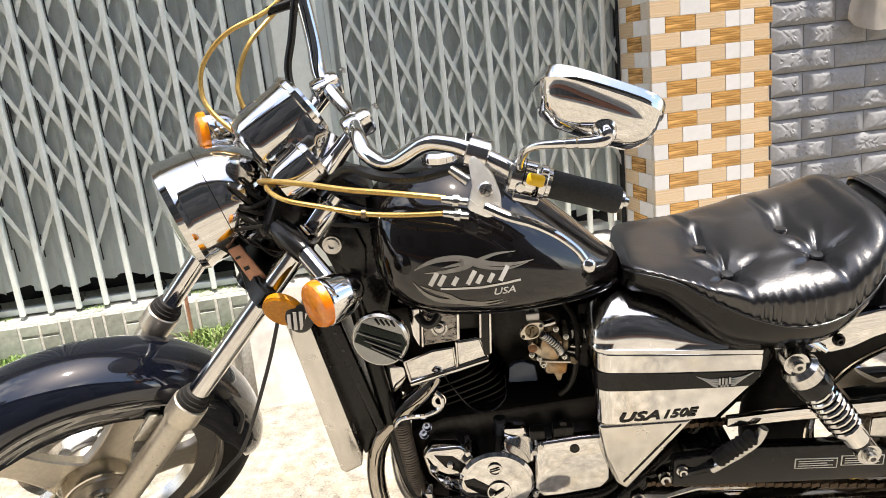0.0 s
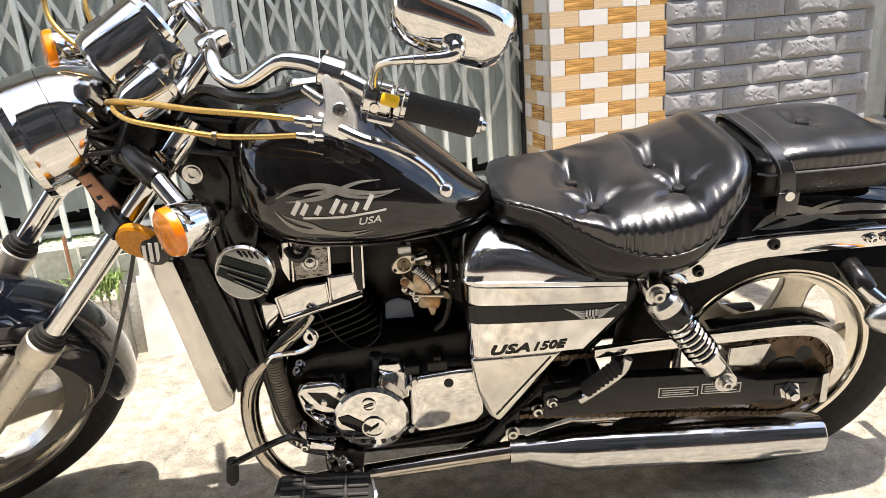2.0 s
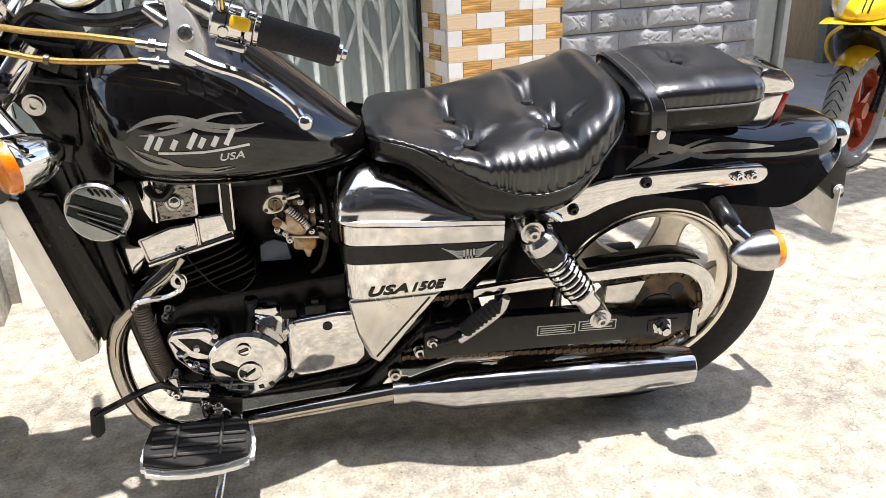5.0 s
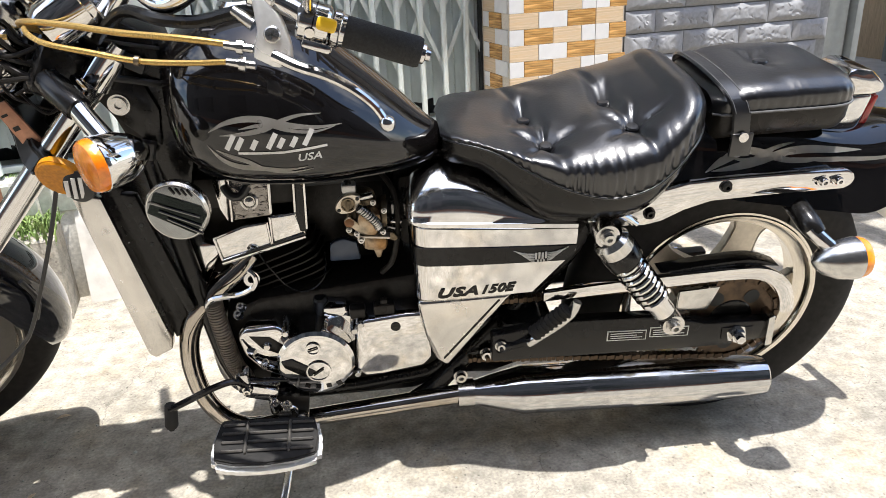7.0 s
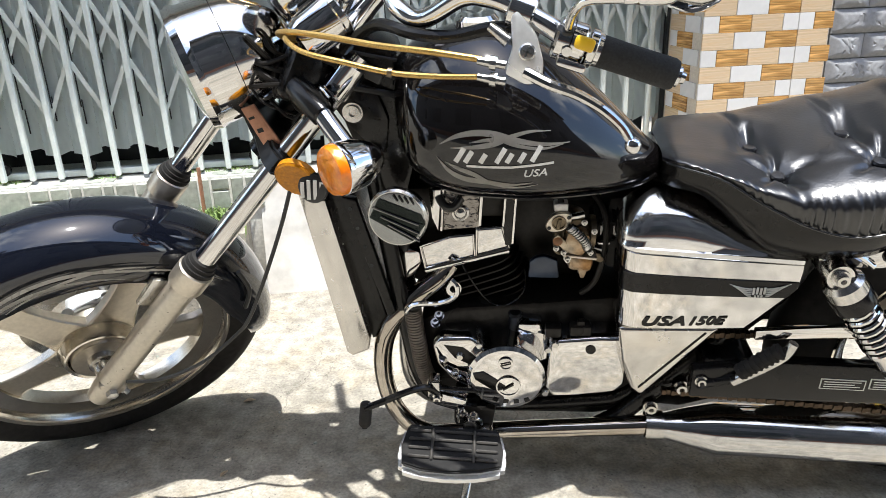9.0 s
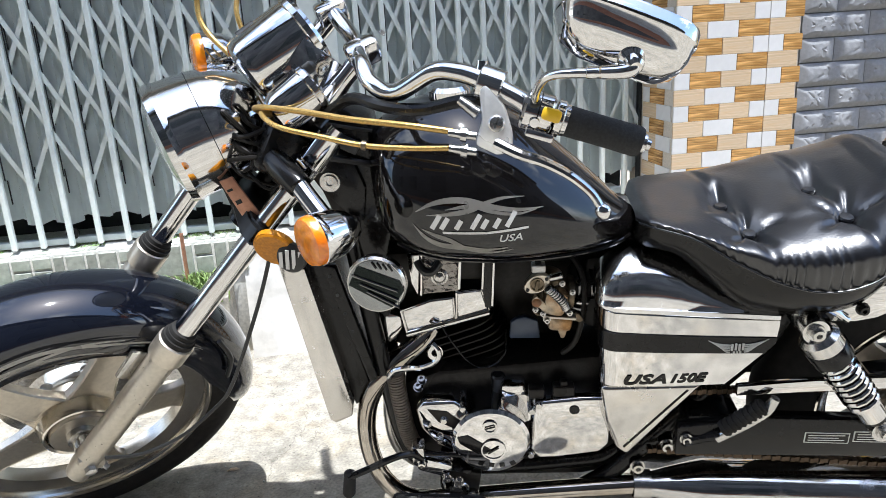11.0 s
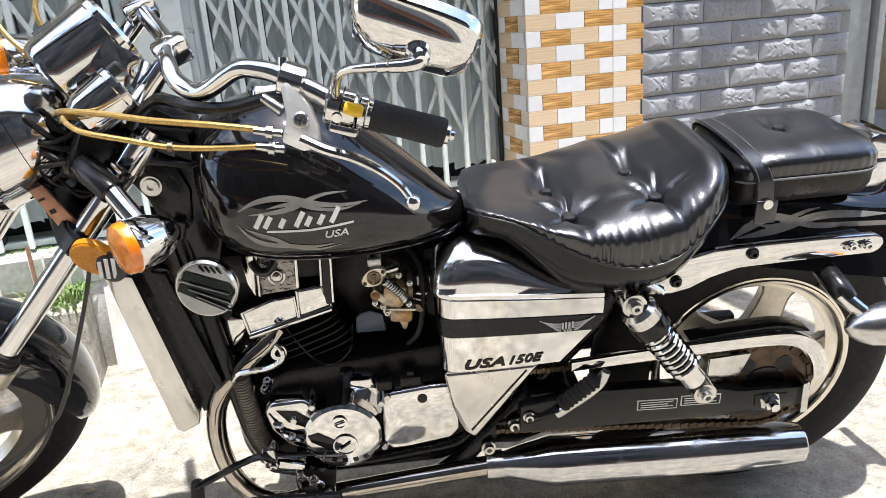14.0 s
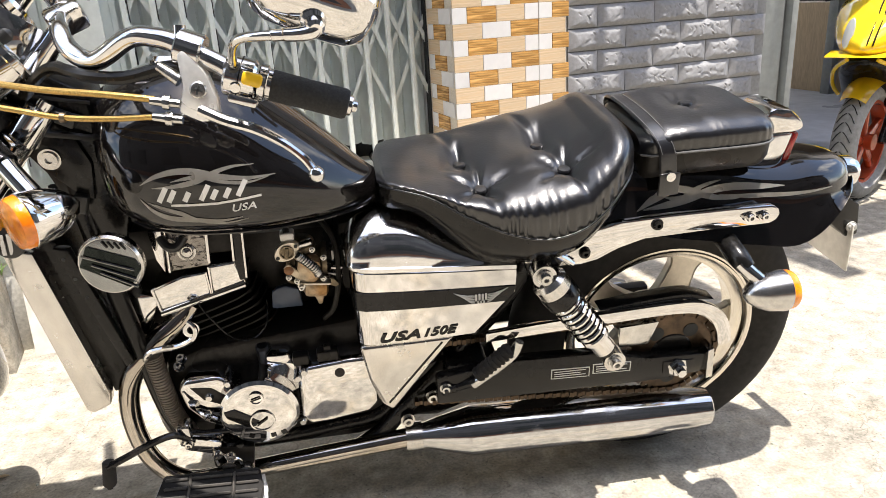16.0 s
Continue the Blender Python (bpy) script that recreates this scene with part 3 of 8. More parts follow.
roll_me = mesh_of("roller", lathe([(0, 0.019), (0.014, 0.019)], (0, -0.007, 0), (0, 1, 0), 16), BLACK_SATIN)
for x in (bars_r + bars_l)[::3]:
    b = new("roller", roll_me)
    b.parent, b.location = gate, (x, 0.008, GB + 0.034)
# A near-black sheet stands in for the shade behind the gate.
structure("gate_shade_sheet", box((-2.0, 0.56, 1.5), (3.3, 0.04, 3.0), 0.0), GATE_DARK, "near-black sheet painted as the shade behind the gate", "wall")

# ---------------------------------------------------------------- plinth, white base and grass bed
PL_T = 0.392
plinth = structure("plinth", box((-3.25, 0.36, PL_T / 2), (3.0, 0.32, PL_T), 0.004), MORTAR, "low plinth faced with small pale stone tiles", "plinth")
bm = bmesh.new()
ring_loft(bm, [[Vector((-1.76 + 1.36 * k / 24, y + 0.004 * noise.noise((k * 0.7, z * 9, 2)), z)) for y, z in ((0.135, -0.01), (0.15, 0.05), (0.222, 0.376), (0.236, 0.388), (0.51, 0.388), (0.51, -0.01))] for k in range(25)])
structure("white_base", bm, WHITE_CEM, "whitewashed cement base under the gate", "base")
bm = bmesh.new()
ends = [-4.75 + 2.95 * k / 40 for k in range(41)]
ring_loft(bm, [[Vector((x, y + 0.006 * noise.noise((x * 7, y * 9, 0)), z + (0.010 * noise.noise((x * 9, y * 9, 4)) if z > 0.1 else 0))) for y, z in ((0.196, -0.02), (0.045, -0.02), (0.05, 0.14), (0.06, 0.245), (0.09, 0.262), (0.15, 0.268), (0.196, 0.272))] for x in ends])
structure("soil_bank", bm, CONCRETE, "narrow raised bed of pale dry soil below the plinth", "ground")

# ---------------------------------------------------------------- motorcycle
bike = thing("motorcycle", "black cruiser motorcycle with much chrome leaning on its side stand", "motorcycle", (0.25, 1.38, 0))
BASE = Matrix.Translation((-0.25, -1.38, 0))
MB = BASE @ Matrix.Translation((0, 1.406, 0)) @ Matrix.Rotation(0.02, 4, "Z") @ Matrix.Rotation(0.165, 4, "X")
MF = BASE @ Matrix.Translation((-0.5335, 1.3325, 0.2978)) @ Matrix.Rotation(0.6171, 4, "Z") @ Matrix.Rotation(0.5265, 4, "X")


def inset(k, dx=0.0, dz=0.0):
    """Scales a group of parts about the camera's usual place, so it fits the view."""
    return Matrix.Translation(((1 - k) * 0.15 + dx, (k - 1) * 1.27, (1 - k) * 0.955 + dz)) @ Matrix.Scale(k, 4)


DEPTH = inset(1.0)


def bp(name, bm, material, label="", parent=None, angle=32):
    """A part of the frame, engine or rear."""
    return part(name, bm, material, parent or bike, label, DEPTH @ MB, angle)


def fp(name, bm, material, label="", parent=None, angle=32):
    """A part that turns with the handlebar."""
    return part(name, bm, material, parent or bike, label, MF, angle)


def bolt(c, r=0.008, h=0.006, axis=(0, -1, 0)):
    bm = lathe([(0, r * 1.35), (h * 0.3, r * 1.35), (h * 0.3, r), (h, r * 0.92), (h, r * 0.45), (h * 0.5, r * 0.4)], c, axis, 12)
    return bm


# --- wheels
def wheel(put, centre, r_tyre, width, r_rim, spokes, first, band, name):
    cx, cz = centre
    c, ax = (cx, 0, cz), (0, 1, 0)
    w = width / 2
    h = r_tyre - r_rim
    prof = []
    for k in range(13):
        a = math.pi * k / 12
        prof.append((-w * math.cos(a) * (1.0 if 2 < k < 10 else 0.98), r_rim + h * (0.30 + 0.70 * math.sin(a) ** 0.72)))
    prof += [(w * 0.72, r_rim - 0.004), (-w * 0.72, r_rim - 0.004)]
    tyre = put(name, hoop(prof, c, ax, 72), RUBBER, "worn black rubber tyre")
    rw = w * 0.74
    ri = r_rim - band
    rim = put("rim", hoop([(-rw - 0.004, r_rim + 0.004), (-rw - 0.004, r_rim - 0.006), (-rw + 0.004, r_rim - 0.010), (-rw + 0.010, r_rim - 0.009), (-rw * 0.52, ri + 0.008), (-rw * 0.48, ri), (rw * 0.48, ri),
                           (rw * 0.52, ri + 0.008), (rw - 0.008, r_rim - 0.010), (rw + 0.004, r_rim - 0.004), (rw + 0.004, r_rim + 0.004), (0, r_rim - 0.006)], c, ax, 72), ALLOY_RIM, "polished cast alloy rim", tyre)
    put("rim_lip", hoop([(-rw - 0.007, r_rim - 0.002), (-rw - 0.005, r_rim - 0.007), (-rw - 0.001, r_rim - 0.008), (-rw - 0.001, r_rim + 0.002)], c, ax, 72), ALLOY_RIM, "", tyre)
    hub = put("hub", lathe([(-0.055, 0.03), (-0.055, 0.055), (-0.03, 0.064), (0.03, 0.064), (0.05, 0.05), (0.05, 0.02)], c, ax, 40), ALLOY, "cast alloy hub", tyre)
    r0, r1 = 0.050, ri + 0.006
    for k in range(spokes):
        a = 2 * math.pi * k / spokes + first
        e, s = Vector((math.cos(a), 0, math.sin(a))), Vector((-math.sin(a), 0, math.cos(a)))
        rings = []
        for j in range(15):
            u = j / 14
            half = 0.029 + 0.022 * (1 - u) ** 3 + 0.022 * max(0, (u - 0.72) / 0.28) ** 2.5
            t = 0.013 - 0.003 * u
            p = Vector(c) + e * (r0 + (r1 - r0) * u) + Vector((0, -0.012 * (1 - u), 0))
            rings.append([p + s * sx * half + Vector((0, sy * t, 0)) for sx, sy in ((-1, -0.7), (-0.93, -1), (-0.86, -0.86), (0.86, -0.86), (0.93, -1), (1, -0.7), (1, 0.7), (0.9, 1), (-0.9, 1), (-1, 0.7))])
        put("spoke", ring_loft(bmesh.new(), rings), ALLOY, "", tyre)
    return tyre


RC = (1.06, 0.302)
rear_tyre = wheel(bp, RC, 0.298, 0.106, 0.192, 5, 1.22, 0.027, "rear_tyre")
front_tyre = wheel(fp, (0, 0), 0.336, 0.088, 0.250, 5, 1.105, 0.046, "front_tyre")
# front brake: drum-like hub cover, disc and caliper on the far side, speedometer drive
# Black disc paints the shade inside the hub cup.
fp("hub_shade_disc", lathe([(-0.026, 0.058), (-0.022, 0.058)], (0, 0, 0), (0, 1, 0), 40), BLACK_SATIN, "", front_tyre)
fp("hub_ring", hoop([(-0.050, 0.068), (-0.052, 0.065), (-0.049, 0.061), (-0.020, 0.058), (-0.010, 0.074), (-0.018, 0.078)], (0, 0, 0), (0, 1, 0), 40), ALLOY_RIM, "", front_tyre)
for k in range(6):
    a = 2 * math.pi * k / 6 + 0.3
    fp("hub_rib", box((0.046 * math.cos(a), -0.034, 0.046 * math.sin(a)), (0.030, 0.018, 0.004), 0.001, Euler((0, -a, 0)).to_matrix()), ALLOY, "", front_tyre)
fp("speed_drive", lathe([(-0.024, 0.040), (-0.050, 0.036), (-0.052, 0.029), (-0.068, 0.027), (-0.070, 0.020), (-0.090, 0.018)], (0, 0, 0), (0, 1, 0), 28), CHROME_DULL, "stepped alloy speedometer drive", front_tyre)
fp("brake_disc", hoop([(0.052, 0.135), (0.052, 0.085), (0.057, 0.085), (0.057, 0.135)], (0, 0, 0), (0, 1, 0), 48), STEEL, "", front_tyre)
cal = fp("caliper", plate([(-0.046, -0.022), (0.036, 0.012), (0.036, 0.056), (0.018, 0.066), (-0.030, 0.050), (-0.046, 0.030)], 0.040, 0.090, 0.010, seg=3), CAST, "bright silver brake caliper", front_tyre)
for x, z in ((-0.042, 0.000), (0.032, 0.026)):
    fp("caliper_pin", lathe([(0, 0.0105), (0.046, 0.0105), (0.047, 0.0085), (0.054, 0.0080), (0.056, 0.004)], (x, 0.046, z), (0, -0.25, 1), 16), CHROME_DULL, "", cal)
    fp("pin_boot", lathe([(0.047, 0.0120), (0.056, 0.0120), (0.058, 0.008)], (x, 0.046, z), (0, -0.25, 1), 16), CAST, "", cal)

# --- front fork
FA = Vector((math.sin(0.549), 0, math.cos(0.549)))
S = 0.110
for side in (-1, 1):
    o = Vector((0.002, side * S, 0)) + FA * (0.022 if side > 0 else 0.0)
    leg = fp("fork_leg", lathe([(-0.055, 0.012), (-0.045, 0.022), (-0.02, 0.025), (0.05, 0.0250), (0.27, 0.0262), (0.292, 0.0265)], o, FA, 28), SLIDER, "dull cast alloy fork slider with dark chips")
    fp("collar", lathe([(0.290, 0.0265), (0.2905, 0.0322), (0.294, 0.0330), (0.331, 0.0332), (0.3325, 0.0312), (0.333, 0.0285)], o, FA, 28), ALLOY, "", leg)
    # Black ring paints the shade line below the collar.
    fp("collar_shade_ring", lathe([(0.2885, 0.0272), (0.2905, 0.0275), (0.2925, 0.0272)], o, FA, 28), BLACK_SATIN, "", leg)
    fp("dust_seal", lathe([(0.333, 0.0300), (0.342, 0.0300), (0.3425, 0.0270), (0.350, 0.0265), (0.3505, 0.0245), (0.358, 0.0235), (0.360, 0.0200)], o, FA, 28), RUBBER, "", leg)
    fp("stanchion", lathe([(0.30, 0.0194), (0.80, 0.0194)], o, FA, 28), CHROME, "chrome fork tube", leg)
    fp("tube_cover", lathe([(0.745, 0.0200), (0.745, 0.0235), (0.80, 0.0225), (0.803, 0.012), (0.816, 0.012)], o, FA, 24), CHROME, "", leg)
    fp("axle_lug", box(o + Vector((0.004, 0, 0.0)), (0.05, 0.042, 0.045), 0.012), ALLOY, "", leg)
    fp("axle_nut", lathe([(0, 0.011), (0.012, 0.011), (0.014, 0.007)], o + Vector((0.0, side * 0.022, 0)), (0, side, 0), 6), STEEL, "", leg)
    fp("drain_bolt", bolt(o + Vector((0.022, side * 0.012, -0.018)), 0.006, 0.012, (0.6, side * 0.8, -0.2)), STEEL, "", leg)
# fender stay on the slider, cable to the drive
fp("fender_stay", box(Vector((0.10, -0.088, 0.22)), (0.03, 0.012, 0.07), 0.004, Euler((0, 0.5, 0)).to_matrix()), CHROME_DULL)
fp("front_axle", lathe([(-0.13, 0.009), (0.13, 0.009)], (0, 0, 0), (0, 1, 0), 14), STEEL)
# yokes
for d, w, th in ((0.600, 0.052, 0.036), (0.735, 0.048, 0.026)):
    yk = bmesh.new()
    o = FA * d + Vector((0.002, 0, 0))
    r = Matrix(((FA.z, 0, FA.x), (0, 1, 0), (-FA.x, 0, FA.z)))
    out = [(0.062, -0.02), (0.055, 0.03), (0.02, 0.045), (0.0, S + 0.028), (-0.024, S + 0.03), (-0.032, S), (-0.02, 0.04), (-0.02, -0.04), (-0.032, -S), (-0.024, -S - 0.03), (0.0, -S - 0.028), (0.02, -0.045), (0.055, -0.03)]
    low = [yk.verts.new(o + r @ Vector((x, y, -th / 2))) for x, y in out]
    up = [yk.verts.new(o + r @ Vector((x, y, th / 2))) for x, y in out]
    yk.faces.new(low[::-1])
    yk.faces.new(up)
    for i in range(len(out)):
        j = (i + 1) % len(out)
        yk.faces.new((low[i], low[j], up[j], up[i]))
    bmesh.ops.bevel(yk, geom=yk.edges[:], offset=0.005, segments=2, affect="EDGES", clamp_overlap=True)
    fp("lower_yoke" if d < 0.7 else "upper_yoke", yk, BLACK_SATIN if d < 0.7 else CHROME, "black fork yoke" if d < 0.7 else "chrome fork yoke")
fp("stem_nut", lathe([(0, 0.026), (0.012, 0.026), (0.012, 0.018), (0.022, 0.018), (0.024, 0.006)], FA * 0.748 + Vector((0.036, 0, -0.01)), FA, 6), CHROME)
fp("steering_stem", lathe([(0.54, 0.030), (0.78, 0.030)], Vector((0.042, 0, -0.03)), FA, 20), BLACK_SATIN)

# --- front fender
def fender(put, name, centre, r0, width, a0, a1, skirt, material, label, n=48, flare=0.0):
    cx, cz = centre
    rings = []
    for i in range(n + 1):
        a = a0 + (a1 - a0) * i / n
        e = Vector((math.cos(a), 0, math.sin(a)))
        w = width * (1 - 0.25 * (max(0, (i / n - 0.85) / 0.15) ** 2) - 0.25 * (max(0, (0.1 - i / n) / 0.1) ** 2))
        sk = skirt * (1 - 0.9 * max(0, (0.16 - i / n) / 0.16)) * (1 - 0.55 * max(0, (i / n - 0.8) / 0.2))
        row = []
        for k in range(17):
            u = -1 + 2 * k / 16
            q = min(1.0, abs(u) * 1.35)
            th = q * math.pi / 2
            drop = 0.05 * (1 - math.cos(th)) + sk * max(0, abs(u) - 0.74) / 0.26
            row.append(Vector((cx, 0, cz)) + e * (r0 - drop) + Vector((0, math.copysign(w * math.sin(th), u), 0)))
        inner = [q - e * 0.003 - Vector((0, math.copysign(0.003, q.y) if abs(q.y) > 0.6 * w else 0.0, 0)) for q in row]
        rings.append(row + inner[::-1])
    return put(name, ring_loft(bmesh.new(), rings), material, label, angle=50)


front_fender = fender(fp, "front_fender", (0, 0), 0.3495, 0.080, radians(-6), radians(150), 0.045, PAINT_BLUE, "gloss midnight-black front fender with pale flame decals")
fp("fender_brace", tube([(0.255, -0.086, 0.22), (0.275, -0.095, 0.17), (0.27, -0.09, 0.11)], 0.005, 8, smooth=4), PLASTIC, "", front_fender)


def fender_strip(rows, y=-0.0845):
    """A flat decal on the fender's flank: rows of angle, radius, width."""
    bm = bmesh.new()
    pts = curve([(a, r, w) for a, r, w in rows], 6)
    vs = []
    for i, p in enumerate(pts):
        a, r, w = p
        yy = y - 0.0030
        vs.append([bm.verts.new(((rr - 0.018) * math.cos(a), yy, (rr - 0.018) * math.sin(a))) for rr in (r - w, r + w)])
    for a, b in zip(vs, vs[1:]):
        bm.faces.new((a[0], a[1], b[1], b[0]))
    bmesh.ops.solidify(bm, geom=bm.faces[:], thickness=0.0006)
    return bm


for rows in (((2.25, 0.300, 0.001), (1.95, 0.318, 0.004), (1.65, 0.322, 0.0045), (1.35, 0.312, 0.003), (1.05, 0.318, 0.002), (0.75, 0.325, 0.0006)),
             ((2.3, 0.292, 0.001), (1.95, 0.303, 0.004), (1.65, 0.301, 0.003), (1.35, 0.292, 0.001)),
             ((2.05, 0.288, 0.0008), (1.75, 0.305, 0.003), (1.5, 0.318, 0.003), (1.25, 0.321, 0.0006))):
    fp("decal", fender_strip(rows), DECAL, "pale flame decal", front_fender)

# --- headlight, gauges
hl_o, hl_a = Vector((-0.208, 1.25, 0.827)), Vector((0.85, 0.39, 0.29)).normalized()
head = part("headlight", lathe([(-0.0060, 0.0900), (-0.0080, 0.0975), (0.0040, 0.1012), (0.0120, 0.0985), (0.0150, 0.0980), (0.0500, 0.0970), (0.0780, 0.0945), (0.1050, 0.0880), (0.1300, 0.0755), (0.1500, 0.0590), (0.1640, 0.0390), (0.1710, 0.0160), (0.1725, 0.0030)], hl_o, hl_a, 56),
            CHROME, bike, "chrome bell-shaped headlight shell", BASE)
part("lens", lathe([(-0.024, 0.005), (-0.021, 0.045), (-0.015, 0.073), (-0.007, 0.0895)], hl_o, hl_a, 40, caps=True), GLASS, head, "clear glass lens", BASE)
part("shell_seam", hoop([(0.062, 0.0930), (0.062, 0.0964), (0.0632, 0.0964), (0.0632, 0.0930)], hl_o, hl_a, 48), BLACK_SATIN, head, "", BASE)
fp("headlight_ear", tube([(0.33, 0.0, 0.64), (0.37, 0.0, 0.62)], 0.03, 12), BLACK_SATIN, "", head)
# chromed shroud and cables behind the lamp
part("wiring_cover", lathe([(0, 0.035), (0.03, 0.046), (0.06, 0.044), (0.075, 0.02)], (-0.098, 1.285, 0.855), (0.9, 0.3, -0.2), 18), PLASTIC, bike, "black wiring cover behind the headlight", BASE)
rng = random.Random(11)
for k in range(13):
    a0 = rng.uniform(0, 6.28)
    p0 = Vector((-0.085 + 0.03 * math.cos(a0), 1.215 + rng.uniform(-0.01, 0.02), 0.835 + 0.05 * math.sin(a0)))
    p3 = Vector((0.0 + rng.uniform(-0.03, 0.04), 1.235 + rng.uniform(0, 0.04), 0.79 + rng.uniform(-0.03, 0.05)))
    m1 = p0.lerp(p3, 0.35) + Vector((rng.uniform(-0.02, 0.02), -0.03, rng.uniform(-0.035, 0.03)))
    part("wire", tube([p0, m1, p0.lerp(p3, 0.75) + Vector((0, -0.012, rng.uniform(-0.03, 0.02))), p3], rng.choice((0.0025, 0.0035, 0.0055)), 8, smooth=5), ENGINE_BLACK, bike, "", BASE)
part("yoke_shroud", box((-0.022, 1.225, 0.815), (0.07, 0.06, 0.09), 0.014, Euler((0, 0.5, 0.6)).to_matrix()), BLACK_SATIN, bike, "black fork shroud", BASE)
sp_o, sp_a = Vector((-0.062, 1.222, 0.926)), Vector((0.75, 0.36, 0.52)).normalized()


def gp(name, bm, material, label="", parent=None, angle=32):
    return part(name, bm, material, parent or bike, label, BASE, angle)


sp = gp("speedometer", lathe([(0, 0.010), (0.001, 0.042), (0.006, 0.051), (0.016, 0.0560), (0.104, 0.0590), (0.106, 0.0625), (0.115, 0.0630), (0.121, 0.0590), (0.121, 0.052), (0.115, 0.051)], sp_o, sp_a, 44), CHROME, "chrome speedometer can")
gp("dial", lathe([(0.1135, 0.0515), (0.114, 0.002)], sp_o, sp_a, 32), PLASTIC, "", sp)
gp("trip_knob", lathe([(0, 0.009), (0.030, 0.009), (0.032, 0.006)], sp_o + sp_a * 0.032 + Vector((-0.025, -0.018, 0.041)), sp_a, 14), PLASTIC, "", sp)
gp("bulb_holder", lathe([(0, 0.011), (0.060, 0.012), (0.066, 0.008)], sp_o + sp_a * 0.020 + Vector((0.042, -0.036, -0.030)), sp_a, 14), PLASTIC, "", sp)
g2_o = Vector((0.002, 1.172, 0.876))
g2 = gp("warning_gauge", lathe([(-0.012, 0.006), (-0.010, 0.027), (0.002, 0.033), (0.050, 0.036), (0.052, 0.040), (0.060, 0.040), (0.063, 0.036), (0.059, 0.031)], g2_o, sp_a, 32), CHROME, "small chrome warning-lamp gauge")
gp("dial", lathe([(0.0585, 0.0315), (0.059, 0.002)], g2_o, sp_a, 24), PLASTIC, "", g2)
gp("gauge_plate", box((0.050, 1.215, 0.930), (0.060, 0.004, 0.085), 0.002, Euler((0.1, -0.9, 0.45)).to_matrix()), CHROME)

# --- handlebar and controls, in yard coordinates
def wp(name, bm, material, label="", parent=None, angle=32):
    return part(name, bm, material, parent or bike, label, BASE, angle)


MH = Matrix.Translation((0.005, -0.048, 0.030)) @ MF
MFW = BASE.inverted() @ MH
BAR = [MFW @ Vector(q) for q in ((0.476, 0.43, 1.02), (0.462, 0.36, 0.985), (0.452, 0.30, 0.955), (0.462, 0.22, 0.900), (0.480, 0.14, 0.812), (0.487, 0.085, 0.772), (0.492, 0.04, 0.760), (0.494, -0.04, 0.756))]
BAR += [Vector(q) for q in ((0.128, 1.165, 0.942), (0.146, 1.135, 0.914), (0.182, 1.112, 0.900), (0.236, 1.085, 0.926), (0.270, 1.070, 0.925), (0.300, 1.058, 0.915), (0.340, 1.045, 0.893), (0.384, 1.040, 0.868), (0.480, 1.040, 0.834))]
for i_, k_ in enumerate((0.036, 0.034, 0.032, 0.026, 0.014)):
    BAR[i_] = BAR[i_] + Vector((k_, 0, 0))
bar = wp("handlebar", tube(BAR, 0.0127, 16, smooth=6), CHROME, "bent chrome handlebar")
for y in (0.062, -0.060):
    part("riser", lathe([(-0.05, 0.019), (0, 0.017), (0.03, 0.015), (0.062, 0.016)], (0.452, y, 0.694), (0.042, 0, 0.062), 18), CHROME, bar, "", MH)
    part("bar_clamp", box((0.491, y, 0.758), (0.050, 0.030, 0.040), 0.007, Euler((0, -0.45, 0)).to_matrix()), CHROME, bar, "", MH)
    for dx in (-0.017, 0.017):
        part("clamp_bolt", bolt((0.500 + dx, y, 0.779 + dx * 0.45), 0.0045, 0.005, (0.4, 0, 0.9)), STEEL, bar, "", MH)
g0, gd = Vector((0.404, 1.040, 0.861)), Vector((0.111, 0.0, -0.038)).normalized()
grip = wp("grip", lathe([(0, 0.0185), (0.002, 0.0195), (0.046, 0.0190), (0.092, 0.0195), (0.097, 0.0175), (0.098, 0.012)], g0, gd, 26), GRIP, "black foam handlebar grip")
wp("bar_end", lathe([(0.097, 0.0130), (0.102, 0.0130), (0.104, 0.008), (0.109, 0.007)], g0, gd, 20), CHROME, "chrome bar end", grip)
wp("grip_flange", lathe([(-0.016, 0.0205), (-0.014, 0.0235), (-0.006, 0.0235), (-0.004, 0.0205), (0.001, 0.0200)], g0, gd, 26), CHROME, "", grip)
sw = wp("switch_box", lathe([(0, 0.022), (0.003, 0.0255), (0.034, 0.0255), (0.038, 0.022)], g0 - gd * 0.056, gd, 22), CHROME, "chrome switch housing")
wp("switch_seam", hoop([(0.018, 0.0250), (0.018, 0.0262), (0.0195, 0.0262), (0.0195, 0.0250)], g0 - gd * 0.056, gd, 22), BLACK_SATIN, "", sw)
wp("signal_switch", box(g0 - gd * 0.020 + Vector((0.0, -0.024, 0.004)), (0.024, 0.014, 0.016), 0.004, Euler((0, 0.33, 0)).to_matrix()), YELLOW, "yellow switch button", sw)
wp("horn_button", lathe([(0, 0.007), (0.006, 0.006)], g0 - gd * 0.042 + Vector((0, -0.022, -0.010)), (0, -1, -0.3), 12), CHROME, "", sw)
wp("switch_lip", box(g0 - gd * 0.036 + Vector((0.0, -0.010, -0.026)), (0.036, 0.026, 0.012), 0.004, Euler((0, 0.33, 0)).to_matrix()), CHROME, "", sw)
# clutch perch and lever on the bar
Vector((0.318, 1.045, 0.862))
perch = wp("lever_perch", plate([(0.298, 0.905), (0.306, 0.912), (0.318, 0.900), (0.330, 0.880), (0.338, 0.850), (0.337, 0.824), (0.316, 0.822), (0.290, 0.836), (0.300, 0.866)], 1.032, 1.060, 0.005), CAST, "bright cast clutch lever perch")
